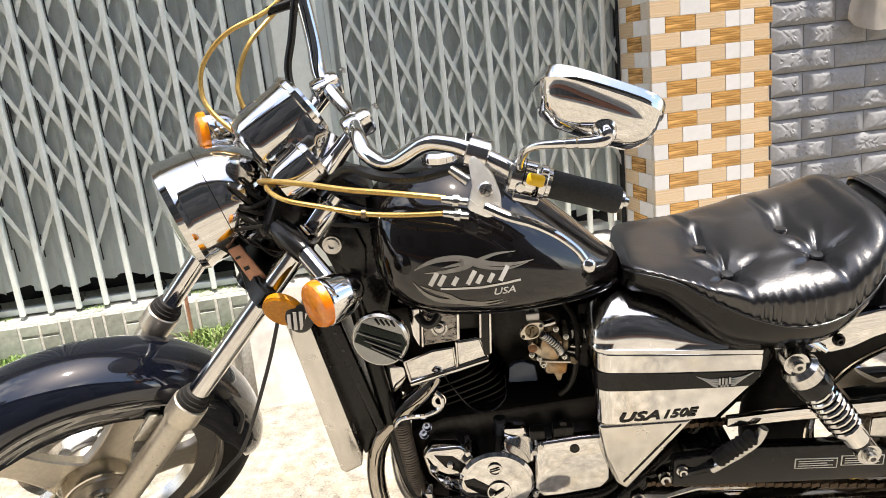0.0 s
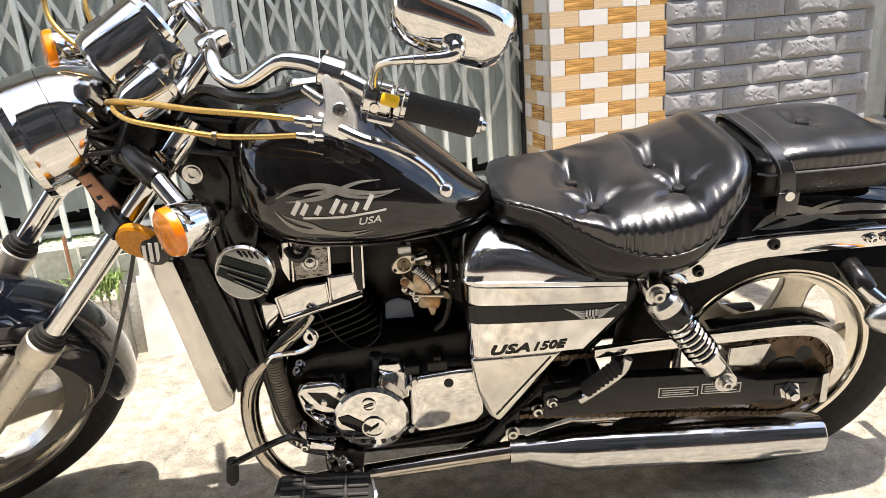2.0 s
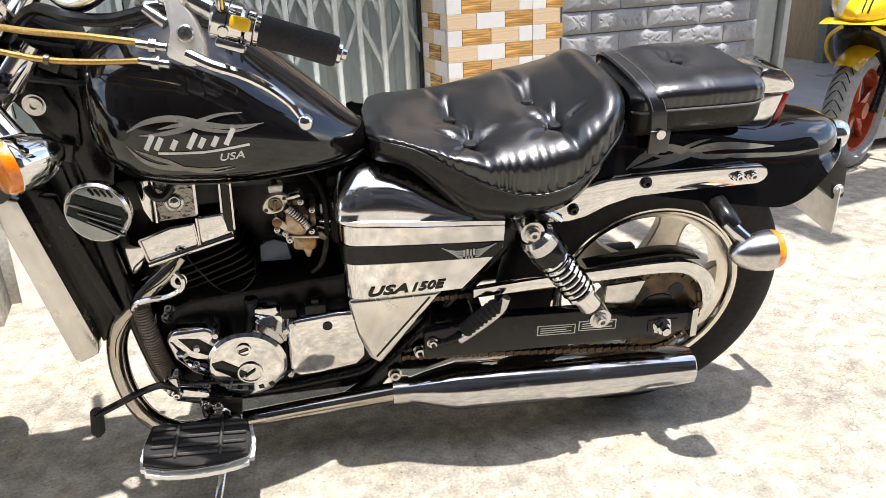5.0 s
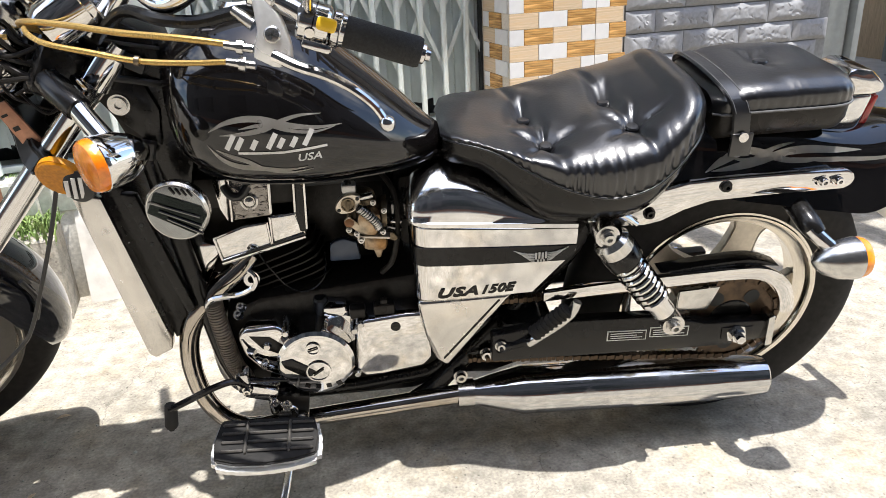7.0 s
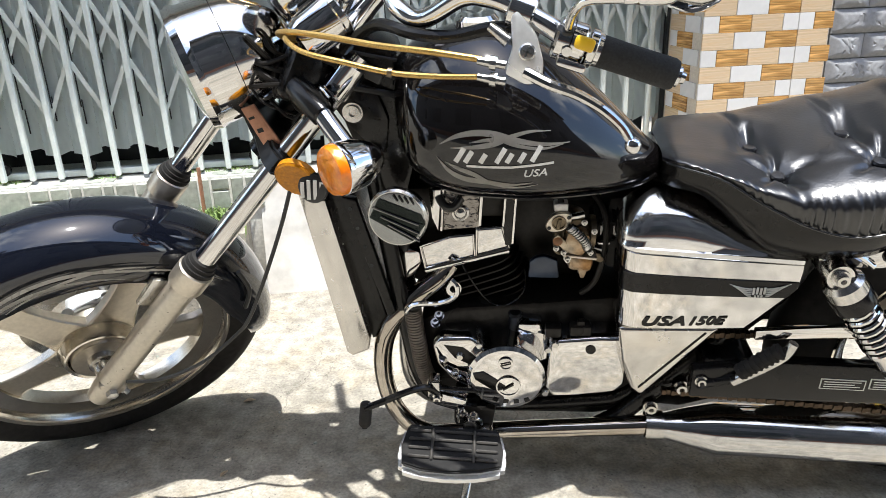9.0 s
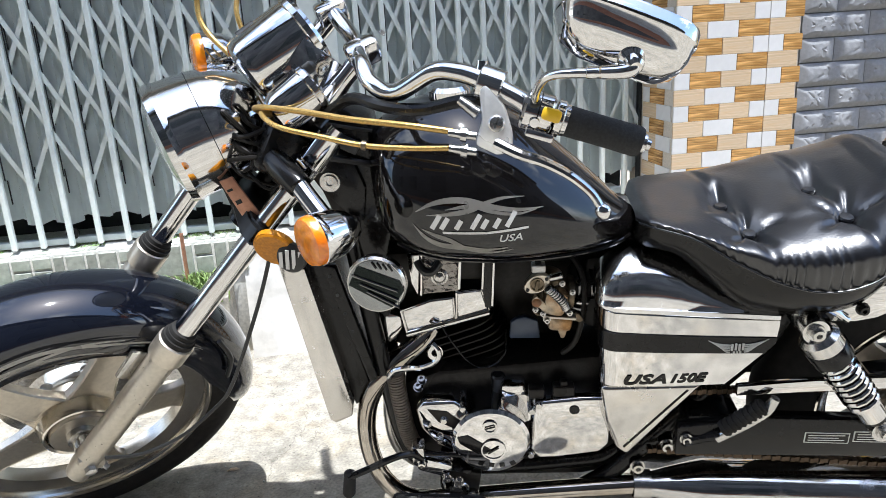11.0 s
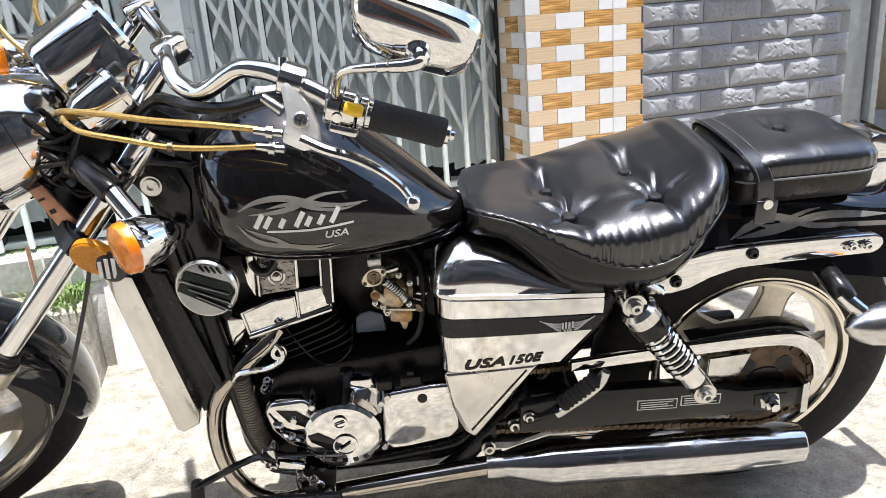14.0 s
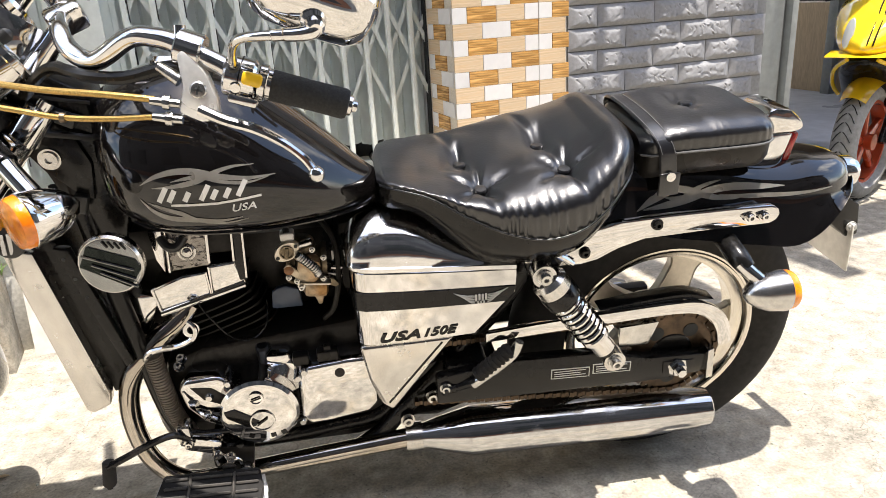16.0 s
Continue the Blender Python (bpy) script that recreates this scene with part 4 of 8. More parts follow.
wp("perch_clamp", lathe([(-0.016, 0.021), (-0.014, 0.023), (0.014, 0.023), (0.016, 0.021)], (0.312, 1.056, 0.908), (0.9, -0.1, -0.35), 20), CHROME, "", perch)
wp("perch_screw", lathe([(0, 0.0105), (0.002, 0.0105), (0.004, 0.0085), (0.005, 0.003)], (0.318, 1.033, 0.862), (0, -1, 0.1), 18), CHROME_DULL, "", perch)
# The screw's cross is two black bars painting its shade.
for r_ in (0.4, 1.97):
    wp("screw_slot_shade", box((0.318, 1.0275, 0.8625), (0.012, 0.001, 0.0022), 0.0, Euler((0, r_, 0)).to_matrix()), GATE_DARK, "", perch)
wp("perch_lug", tube([(0.296, 1.045, 0.874), (0.272, 1.05, 0.892)], [0.009, 0.006], 12), CHROME_DULL, "", perch)
wp("perch_post", tube([(0.300, 1.06, 0.91), (0.303, 1.06, 0.938)], [0.009, 0.0075], 12), CHROME, "", perch)
for dz in (0.0, -0.022):
    wp("cable_adjuster", lathe([(0, 0.0055), (0.012, 0.0055), (0.012, 0.0090), (0.020, 0.0090), (0.020, 0.0060), (0.036, 0.0050)], (0.292, 1.042, 0.846 + dz * 0.9), (-1, 0.05, 0.18), 10), CHROME_DULL, "", perch)
LEV = [(0.316, 1.036, 0.838), (0.345, 1.026, 0.824), (0.378, 1.021, 0.812), (0.408, 1.018, 0.795), (0.432, 1.018, 0.774), (0.444, 1.018, 0.756)]
lever = wp("clutch_lever", tube(LEV, [0.0080, 0.0072, 0.0068, 0.0062, 0.0058, 0.0055], 10, smooth=5), CHROME, "slim chrome clutch lever with a ball end")
wp("ball", lathe([(-0.0105, 0.001), (-0.009, 0.006), (-0.005, 0.0092), (0, 0.0104), (0.005, 0.0092), (0.009, 0.006), (0.0105, 0.001)], (0.448, 1.018, 0.749), (0.3, 0, -1), 18), CHROME, "", lever)

# mirror on a bent stalk
stalk = wp("mirror_stalk", tube([(0.3650, 1.024, 0.884), (0.3675, 1.006, 0.901), (0.3750, 0.986, 0.9160), (0.387, 0.975, 0.9215), (0.405, 0.963, 0.9225), (0.422, 0.955, 0.9225), (0.438, 0.948, 0.9220)], 0.0058, 12, smooth=5), CHROME, "bent chrome mirror stalk")
wp("stalk_nut", lathe([(0, 0.0115), (0.004, 0.0135), (0.018, 0.0125), (0.023, 0.008)], (0.362, 1.032, 0.872), (0.15, -0.4, 1), 12), PLASTIC, "", stalk)
SL = Vector((0.045, -0.015, 0.0005)).normalized()
wp("stalk_sleeve", lathe([(0, 0.0060), (0.001, 0.0068), (0.014, 0.0068), (0.0145, 0.0060)], (0.421, 0.9555, 0.9225), SL, 16), CHROME, "", stalk)
wp("stalk_ring", lathe([(0, 0.0072), (0.0032, 0.0072)], Vector((0.421, 0.9555, 0.9225)) + SL * 0.0145, SL, 16), BRASS, "brass stalk ring", stalk)
wp("stalk_knuckle", tube([(0.4370, 0.9495, 0.9225), (0.4520, 0.9440, 0.9225), (0.4640, 0.9410, 0.9240), (0.4680, 0.9430, 0.9275), (0.4690, 0.9470, 0.9310)], [0.0076, 0.0080, 0.0086, 0.0094, 0.0098], 16, smooth=5), CHROME, "", stalk)
wp("stalk_boss", lathe([(-0.010, 0.0070), (-0.006, 0.0105), (0.002, 0.0115), (0.006, 0.0150), (0.012, 0.0155), (0.034, 0.0140)], (0.4690, 0.9440, 0.9310), (-0.1, 0.86, 0.5), 22), CHROME, "", stalk)
mc = Vector((0.468, 0.992, 0.972))
mn = Vector((0.34, 0.42, 0.84)).normalized()
ml = (Vector((0.924, 0.05, -0.382)) - mn * Vector((0.924, 0.05, -0.382)).dot(mn)).normalized()
ms = mn.cross(ml)
rings = []
for d, ka, kb, off in ((0.004, 0.90, 0.86, 0), (0.005, 0.985, 0.97, 0), (0.001, 1.0, 1.0, 0), (-0.012, 1.0, 1.0, 0.0), (-0.014, 0.97, 0.95, 0), (-0.028, 0.93, 0.86, 0.002), (-0.040, 0.84, 0.70, 0.004), (-0.050, 0.62, 0.44, 0.006), (-0.054, 0.25, 0.15, 0.008)):
    row = []
    for k in range(40):
        a = 2 * math.pi * k / 40
        ca, sa = math.cos(a), math.sin(a)
        row.append(mc + mn * d + ml * (0.080 * ka * math.copysign(abs(ca) ** 0.55, ca) + off) + ms * 0.050 * kb * math.copysign(abs(sa) ** 0.55, sa))
    rings.append(row)
mirror = wp("mirror", ring_loft(bmesh.new(), rings), CHROME, "chrome-backed rear-view mirror", angle=40)
wp("mirror_glass", ring_loft(bmesh.new(), [[mc + mn * d + ml * 0.074 * math.copysign(abs(math.cos(a)) ** 0.55, math.cos(a)) + ms * 0.042 * math.copysign(abs(math.sin(a)) ** 0.55, math.sin(a)) for a in (2 * math.pi * k / 40 for k in range(40))] for d in (0.003, 0.0055)]), MIRROR, "", mirror)

# cables
wp("clutch_cable", tube([(0.262, 1.046, 0.853), (0.20, 1.06, 0.862), (0.12, 1.09, 0.870), (0.05, 1.12, 0.880), (-0.015, 1.15, 0.886), (-0.042, 1.19, 0.880), (-0.02, 1.24, 0.86)], 0.0043, 10, smooth=6), GOLD, "gold braided clutch cable")
wp("choke_cable", tube([(0.262, 1.046, 0.832), (0.20, 1.06, 0.832), (0.14, 1.075, 0.836), (0.08, 1.09, 0.848), (0.015, 1.11, 0.862), (-0.020, 1.15, 0.878), (-0.01, 1.22, 0.868)], 0.0038, 10, smooth=6), GOLD, "gold braided cable")
wp("cable_clip", lathe([(-0.003, 0.0065), (0.003, 0.0065)], (0.14, 1.075, 0.836), (1, 0, -0.2), 12), BRASS)
wp("throttle_cable", tube([(0.02, 1.36, 1.19), (-0.03, 1.33, 1.150), (-0.095, 1.30, 1.119), (-0.140, 1.295, 1.075), (-0.150, 1.29, 1.030), (-0.135, 1.28, 0.995), (-0.095, 1.27, 0.955), (-0.04, 1.27, 0.90)], 0.0042, 10, smooth=6), GOLD, "gold braided throttle cable")
wp("brake_hose", tube([(0.0, 1.37, 1.17), (-0.03, 1.33, 1.135), (-0.062, 1.30, 1.095), (-0.083, 1.29, 1.045), (-0.082, 1.28, 1.01), (-0.06, 1.28, 0.95), (-0.03, 1.28, 0.88)], 0.0040, 10, smooth=6), GOLD, "gold braided brake hose")
wp("master_cylinder", lathe([(0, 0.008), (0.06, 0.010), (0.064, 0.006)], (-0.03, 1.335, 1.15), (1, 0.3, 0.25), 12), BLACK_SATIN)
wp("wiring_sleeve", tube([(0.035, 1.28, 1.16), (0.020, 1.28, 1.10), (0.006, 1.28, 1.05), (0.012, 1.28, 1.00), (0.035, 1.27, 0.96)], 0.0065, 10, smooth=5), BLACK_SATIN, "black wiring sleeve along the bar")
wp("wiring_sleeve", tube([(0.050, 1.20, 0.855), (0.085, 1.17, 0.880), (0.12, 1.14, 0.893), (0.17, 1.105, 0.882), (0.22, 1.095, 0.878), (0.28, 1.08, 0.888), (0.33, 1.06, 0.880)], 0.0085, 10, smooth=5), BLACK_SATIN, "black wiring sleeve under the bar")

# --- turn signals
def signal(put, tip, axis, r, length, stem, r_stem=0.0105, skin=CHROME):
    """A bullet-shaped lamp: the lens at the tip, the shell tapering away along the axis."""
    a = Vector(axis).normalized()
    t = Vector(tip)
    shell = put("signal_shell", lathe([(0.012, r * 0.97), (0.014, r * 1.02), (0.020, r * 1.02), (0.024, r), (0.024 + length * 0.35, r * 0.93), (0.024 + length * 0.65, r * 0.72), (0.024 + length * 0.88, r * 0.40), (0.024 + length, r * 0.05)], t, a, 32), skin, "chrome bullet-shaped turn signal")
    put("signal_lens", lathe([(0.013, r * 0.99), (0.004, r * 0.97), (-0.001, r * 0.9), (-0.004, r * 0.6), (-0.005, 0.001)], t, a, 32), AMBER, "amber ribbed lens", shell)
    put("signal_stem", tube(stem, r_stem, 14, smooth=3), CHROME, "", shell)
    return shell


signal(wp, (0.046, 1.080, 0.702), (0.72, 0.68, 0.10), 0.038, 0.066, [(0.064, 1.120, 0.726), (0.042, 1.135, 0.750), (0.020, 1.15, 0.775)], 0.015)
wp("signal_bracket", tube([(0.026, 1.146, 0.769), (-0.004, 1.165, 0.795), (-0.020, 1.18, 0.805)], [0.019, 0.021, 0.019], 14), BLACK_SATIN)
signal(wp, (-0.184, 1.330, 0.957), (0.86, 0.50, 0.02), 0.040, 0.062, [(-0.145, 1.375, 0.940), (-0.130, 1.36, 0.918), (-0.095, 1.335, 0.88)])
rf_ = wp("reflector", lathe([(0, 0.031), (0.001, 0.0325), (0.008, 0.0325), (0.010, 0.030), (0.0105, 0.001)], (-0.034, 1.178, 0.670), (-0.15, -0.86, -0.45), 30), REFLEX, "round amber side reflector")
wp("reflector_rim", hoop([(-0.003, 0.034), (-0.003, 0.0322), (0.007, 0.0322), (0.007, 0.034)], (-0.034, 1.178, 0.670), (-0.15, -0.86, -0.45), 30), REFLEX, "", rf_)
wp("speed_cable", tube([(-0.045, 1.185, 0.66), (-0.075, 1.19, 0.58), (-0.12, 1.20, 0.48), (-0.16, 1.215, 0.405), (-0.19, 1.22, 0.37), (-0.25, 1.20, 0.325), (-0.32, 1.18, 0.30), (-0.39, 1.18, 0.292)], 0.0034, 10, smooth=6), PLASTIC, "black speedometer cable")
bp("fork_badge", plate([(-0.128, 0.790), (-0.106, 0.797), (-0.052, 0.692), (-0.080, 0.676)], -0.062, -0.057, 0.001), RUST_RED, "coppery reflective bracket plate on the fork")
for k in range(4):
    c = Vector((-0.113 + 0.0105 * k, -0.0625, 0.775 - 0.0205 * k))
    bp("badge_bar", box(c, (0.0095, 0.0012, 0.004 + 0.003 * (k % 2)), 0.0, Euler((0, -0.33, 0)).to_matrix()), BLACK_SATIN)

# --- tank
TANK = [(0.108, 0.838, 0.735, 0.030), (0.118, 0.852, 0.712, 0.070), (0.140, 0.872, 0.682, 0.108), (0.20, 0.894, 0.657, 0.142), (0.27, 0.896, 0.649, 0.152), (0.34, 0.866, 0.647, 0.145), (0.40, 0.815, 0.648, 0.124),
        (0.46, 0.758, 0.650, 0.092), (0.51, 0.708, 0.654, 0.052), (0.542, 0.684, 0.662, 0.016)]


def tank_half(x, z):
    """How far the tank's flank stands out at x and z."""
    zt, zb, w = lerp_table(TANK, x)
    zc = zb + (zt - zb) * 0.30
    if z >= zc:
        u = min(1, (z - zc) / (zt - zc))
        return w * max(0, 1 - u ** 2.1) ** (1 / 1.9)
    u = min(1, (zc - z) / (zc - zb))
    return w * max(0, 1 - u ** 3.2) ** (1 / 2.4)


rings = []
for i in range(53):
    x = TANK[0][0] + (TANK[-1][0] - TANK[0][0]) * i / 52
    zt, zb, w = lerp_table(TANK, x)
    zc = zb + (zt - zb) * 0.30
    row = []
    for k in range(48):
        a = 2 * math.pi * k / 48
        c, s_ = math.cos(a), math.sin(a)
        if s_ >= 0:
            row.append(Vector((x, w * math.copysign(abs(c) ** (2 / 1.9), c), zc + (zt - zc) * abs(s_) ** (2 / 2.1))))
        else:
            row.append(Vector((x, w * math.copysign(abs(c) ** (2 / 2.4), c), zc - (zc - zb) * abs(s_) ** (2 / 3.2))))
    rings.append(row)
tank = bp("fuel_tank", ring_loft(bmesh.new(), rings), PAINT, "gloss black teardrop fuel tank with silver flame decals", angle=60)
bp("tank_seam", tube([Vector((x, -tank_half(x, lerp_table(TANK, x)[1] + 0.010) - 0.0005, lerp_table(TANK, x)[1] + 0.006)) for x in [0.15 + 0.37 * k / 24 for k in range(25)]], 0.004, 8), PAINT, "", tank)
bp("filler_cap", lathe([(0, 0.034), (0.012, 0.034), (0.018, 0.028), (0.02, 0.002)], (0.24, 0, 0.892), (0, 0, 1), 28), CHROME, "", tank)


def on_tank(pts, lift=0.0010):
    return [Vector((x, -tank_half(x, z) - lift, z)) for x, z in pts]


def tank_strip(rows):
    """A tapering decal laid on the flank: rows of x, z, half width."""
    bm = bmesh.new()
    pts = curve(rows, 7)
    vs = []
    for i, p in enumerate(pts):
        d = pts[min(i + 1, len(pts) - 1)] - pts[max(i - 1, 0)]
        nrm = Vector((-d.y, d.x)).normalized()
        row = [(p.x + nrm.x * p.z * q, p.y + nrm.y * p.z * q) for q in (-1, 0, 1)]
        vs.append([bm.verts.new(v) for v in on_tank(row)])
    for a, b in zip(vs, vs[1:]):
        bm.faces.new((a[0], a[1], b[1], b[0]))
        bm.faces.new((a[1], a[2], b[2], b[1]))
    bmesh.ops.solidify(bm, geom=bm.faces[:], thickness=0.0005)
    return bm


for rows in (((0.188, 0.757, 0.0004), (0.212, 0.770, 0.0030), (0.240, 0.776, 0.0042), (0.268, 0.774, 0.0045), (0.300, 0.764, 0.0040), (0.336, 0.756, 0.0028), (0.376, 0.753, 0.0005)),
             ((0.204, 0.753, 0.0004), (0.240, 0.756, 0.0030), (0.268, 0.761, 0.0040), (0.292, 0.770, 0.0032), (0.318, 0.775, 0.0020), (0.348, 0.773, 0.0004)),
             ((0.232, 0.762, 0.0004), (0.256, 0.766, 0.0026), (0.276, 0.766, 0.0030), (0.300, 0.757, 0.0026), (0.334, 0.750, 0.0020), (0.366, 0.752, 0.0004)),
             ((0.183, 0.737, 0.0004), (0.200, 0.718, 0.0030), (0.222, 0.707, 0.0042), (0.255, 0.702, 0.0040), (0.290, 0.697, 0.0025), (0.322, 0.699, 0.0004)),
             ((0.195, 0.731, 0.0004), (0.216, 0.722, 0.0030), (0.238, 0.714, 0.0034), (0.262, 0.700, 0.0030), (0.296, 0.692, 0.0018), (0.330, 0.695, 0.0004))):
    bp("decal", tank_strip(rows), DECAL, "silver-grey flame decal", tank)


def stroke(pts, w):
    bm = bmesh.new()
    for a, b in zip(pts, pts[1:]):
        a, b = Vector(a), Vector(b)
        d = (b - a).normalized()
        nr = Vector((-d.y, d.x)) * w
        quad = [a - d * w * 0.6 + nr, b + d * w * 0.6 + nr, b + d * w * 0.6 - nr, a - d * w * 0.6 - nr]
        k = 3
        vs = []
        for i in range(k + 1):
            u = i / k
            vs.append([bm.verts.new(v) for v in on_tank([tuple(quad[0].lerp(quad[1], u)), tuple(quad[3].lerp(quad[2], u))], 0.0015)])
        for p, q in zip(vs, vs[1:]):
            bm.faces.new((p[0], p[1], q[1], q[0]))
    return bm


# the maker's badge as plain slanted bars, underlined
for x, h in ((0.212, 0.018), (0.226, 0.014), (0.248, 0.010), (0.271, 0.018), (0.286, 0.010), (0.304, 0.010), (0.322, 0.018)):
    bp("badge_stroke", stroke([(x, 0.7345), (x + 0.62 * h, 0.7345 + h)], 0.0036), DECAL_LIGHT, "", tank)
bp("badge_underline", stroke(((0.228, 0.7275), (0.290, 0.7255), (0.352, 0.728)), 0.0018), DECAL_LIGHT, "", tank)
txt = lettering("USA", 0.0155, 0.0003, 0.25)
for v in txt.verts:
    x, z = 0.308 + v.co.x * 1.25, 0.7095 + v.co.y
    v.co = on_tank([(x, z)], 0.0012 + v.co.z)[0]
bp("badge_lettering", txt, DECAL_LIGHT, "small pale letters reading USA", tank)

# --- seats
SEAT = [(0.526, 0.700, 0.690, 0.050), (0.540, 0.710, 0.698, 0.088), (0.60, 0.706, 0.688, 0.118), (0.66, 0.704, 0.657, 0.142), (0.72, 0.709, 0.632, 0.162), (0.78, 0.721, 0.622, 0.174), (0.84, 0.734, 0.635, 0.174),
        (0.88, 0.750, 0.660, 0.163), (0.905, 0.766, 0.680, 0.148), (0.925, 0.768, 0.692, 0.128), (0.940, 0.756, 0.700, 0.104), (0.950, 0.738, 0.706, 0.074), (0.955, 0.720, 0.708, 0.045)]
SEAT_LOW = [(0.526, 0.650), (0.58, 0.644), (0.61, 0.622), (0.64, 0.594), (0.686, 0.560), (0.74, 0.556), (0.80, 0.562), (0.84, 0.574), (0.88, 0.604), (0.92, 0.640), (0.955, 0.690)]
BUTTONS = [(0.690, -0.088), (0.827, -0.094), (0.672, 0.0), (0.808, 0.0)]


def cushion(table, buttons, nx, nv, puff, wrinkle, dimple, tilt=0.0):
    """A padded cushion: rows of x, top, seam height and half width."""
    rings = []
    x0, x1 = table[0][0], table[-1][0]
    for i in range(nx + 1):
        x = x0 + (x1 - x0) * i / nx
        zt, zs, w = lerp_table(table, x)
        row = []
        for k in range(nv + 1):
            a = math.pi * k / nv
            c, s_ = math.cos(a), math.sin(a)
            y = -w * math.copysign(abs(c) ** puff[0], c)
            z = zs + (zt - zs) * s_ ** puff[1]
            y *= 1 + 0.035 * math.sin(min(1, s_ * 1.2) * math.pi)
            for bx, by in buttons:
                d = math.hypot(x - bx, (y - by) * 1.0)
                z -= dimple * math.exp(-(d / 0.013) ** 2) + dimple * 0.75 * math.exp(-(d / 0.035) ** 2)
            # tufted folds from button to button and down to the seam
            for bx, by in buttons:
                if by and abs(y) > abs(by) and y * by > 0:
                    z -= 0.0050 * math.exp(-((x - bx - 0.25 * (abs(y) - abs(by))) / 0.010) ** 2)
                ang = math.atan2(y - by, x - bx)
                d = math.hypot(x - bx, y - by)
                z -= 0.0060 * math.exp(-((d - 0.030) / 0.022) ** 2) * max(0, math.sin(ang * 5 + 0.7 + 9 * bx)) ** 3
            if buttons and len(buttons) > 1:
                q = (x - (BUTTONS[0][0] + BUTTONS[1][0]) / 2) / 0.071
                for bx in (BUTTONS[0][0], BUTTONS[1][0]):
                    z -= 0.0055 * math.exp(-((x - bx + 0.20 * (y + 0.09)) / 0.009) ** 2) * math.exp(-(y / 0.105) ** 6)
                z -= 0.0015 * math.exp(-((y + 0.091) / 0.011) ** 2) * math.exp(-q ** 4)
            low = max(0, 1 - s_ / 0.80)
            y += math.copysign(1, y) * wrinkle * math.sin(math.pi / 2 * min(1, low * 1.5)) * math.sin(x * 430 + 5 * noise.noise((x * 22, 0, 0)) + 4 * s_) * (0.55 + noise.noise((x * 17, 3, s_)))
            z += tilt * y * math.sin(math.pi * min(1, max(0, (x - x0) / (x1 - x0)))) * s_
            z += 0.0016 * noise.noise((x * 26, y * 26, 1.3))
            row.append(Vector((x, y, z)))
        rings.append(row)
    bm = ring_loft(bmesh.new(), rings, caps=False, closed=False)
    edge = [e for e in bm.edges if e.is_boundary]
    bmesh.ops.contextual_create(bm, geom=edge)
    return bm


seat = bp("rider_seat", cushion(SEAT, BUTTONS, 260, 90, (0.45, 0.60), 0.0023, 0.016, 0.13), LEATHER, "button-tufted black leatherette rider seat", angle=70)
for x, y in BUTTONS:
    zt, zs, w = lerp_table(SEAT, x)
    c = min(1.0, abs(y) / w) ** (1 / 0.45)
    z = zs + (zt - zs) * math.sqrt(max(0, 1 - c * c)) ** 0.60 - 0.0200 + 0.10 * y
    bp("seat_button", lathe([(-0.004, 0.009), (0.002, 0.0110), (0.005, 0.0095), (0.006, 0.001)], (x, y, z), (0, y * 2.0, 1), 16), LEATHER, "", seat)
bp("seat_piping", tube([Vector((x, -w - 0.0030, zs - 0.001)) for x, (zt, zs, w) in ((q, lerp_table(SEAT, q)) for q in [0.53 + 0.424 * k / 40 for k in range(41)])], 0.0017, 8), LEATHER, "", seat)
rings = []
for i in range(41):
    x = 0.53 + 0.424 * i / 40
    zt, zs, w = lerp_table(SEAT, x)
    lo = lerp_table(SEAT_LOW, x)[0]
    rings.append([Vector((x, y, z)) for y, z in ((-w * 0.985, zs - 0.001), (-w * 0.955, zs + (lo - zs) * 0.45), (-w * 0.86, zs + (lo - zs) * 0.85), (-w * 0.70, lo), (w * 0.70, lo), (w * 0.86, zs + (lo - zs) * 0.85), (w * 0.955, zs + (lo - zs) * 0.45), (w * 0.985, zs - 0.001))])
bp("seat_pan", ring_loft(bmesh.new(), rings), BLACK_SATIN, "smooth black seat pan", seat, angle=50)
PIL = [(0.957, 0.742, 0.712, 0.085), (0.97, 0.753, 0.716, 0.106), (1.0, 0.766, 0.722, 0.117), (1.07, 0.772, 0.724, 0.121), (1.12, 0.772, 0.724, 0.120), (1.160, 0.769, 0.724, 0.115), (1.180, 0.760, 0.725, 0.103), (1.192, 0.740, 0.726, 0.080)]
pil = bp("pillion_seat", cushion(PIL, [(1.072, 0.0)], 90, 64, (0.42, 0.60), 0.0012, 0.009), LEATHER, "black leatherette pillion seat with one button", angle=70)
bp("seat_button", lathe([(-0.006, 0.011), (0.002, 0.0130), (0.005, 0.0115), (0.007, 0.001)], (1.072, 0, 0.7610), (0, 0, 1), 16), LEATHER, "", pil)
bp("seat_piping", tube([Vector((x, -w - 0.0025, zs)) for x, (zt, zs, w) in ((q, lerp_table(PIL, q)) for q in [0.959 + 0.230 * k / 24 for k in range(25)])], 0.0020, 8), PIPING, "grey seat piping", pil)
rings = []
for i in range(25):
    x = 0.961 + 0.229 * i / 24
    zt, zs, w = lerp_table(PIL, x)
    rings.append([Vector((x, y, z)) for y, z in ((-w * 0.98, zs - 0.001), (-w * 0.96, zs - 0.030), (-w * 0.86, zs - 0.046), (w * 0.86, zs - 0.046), (w * 0.96, zs - 0.030), (w * 0.98, zs - 0.001))])
bp("seat_pan", ring_loft(bmesh.new(), rings), ENGINE_BLACK, "", pil, angle=50)
strap = []
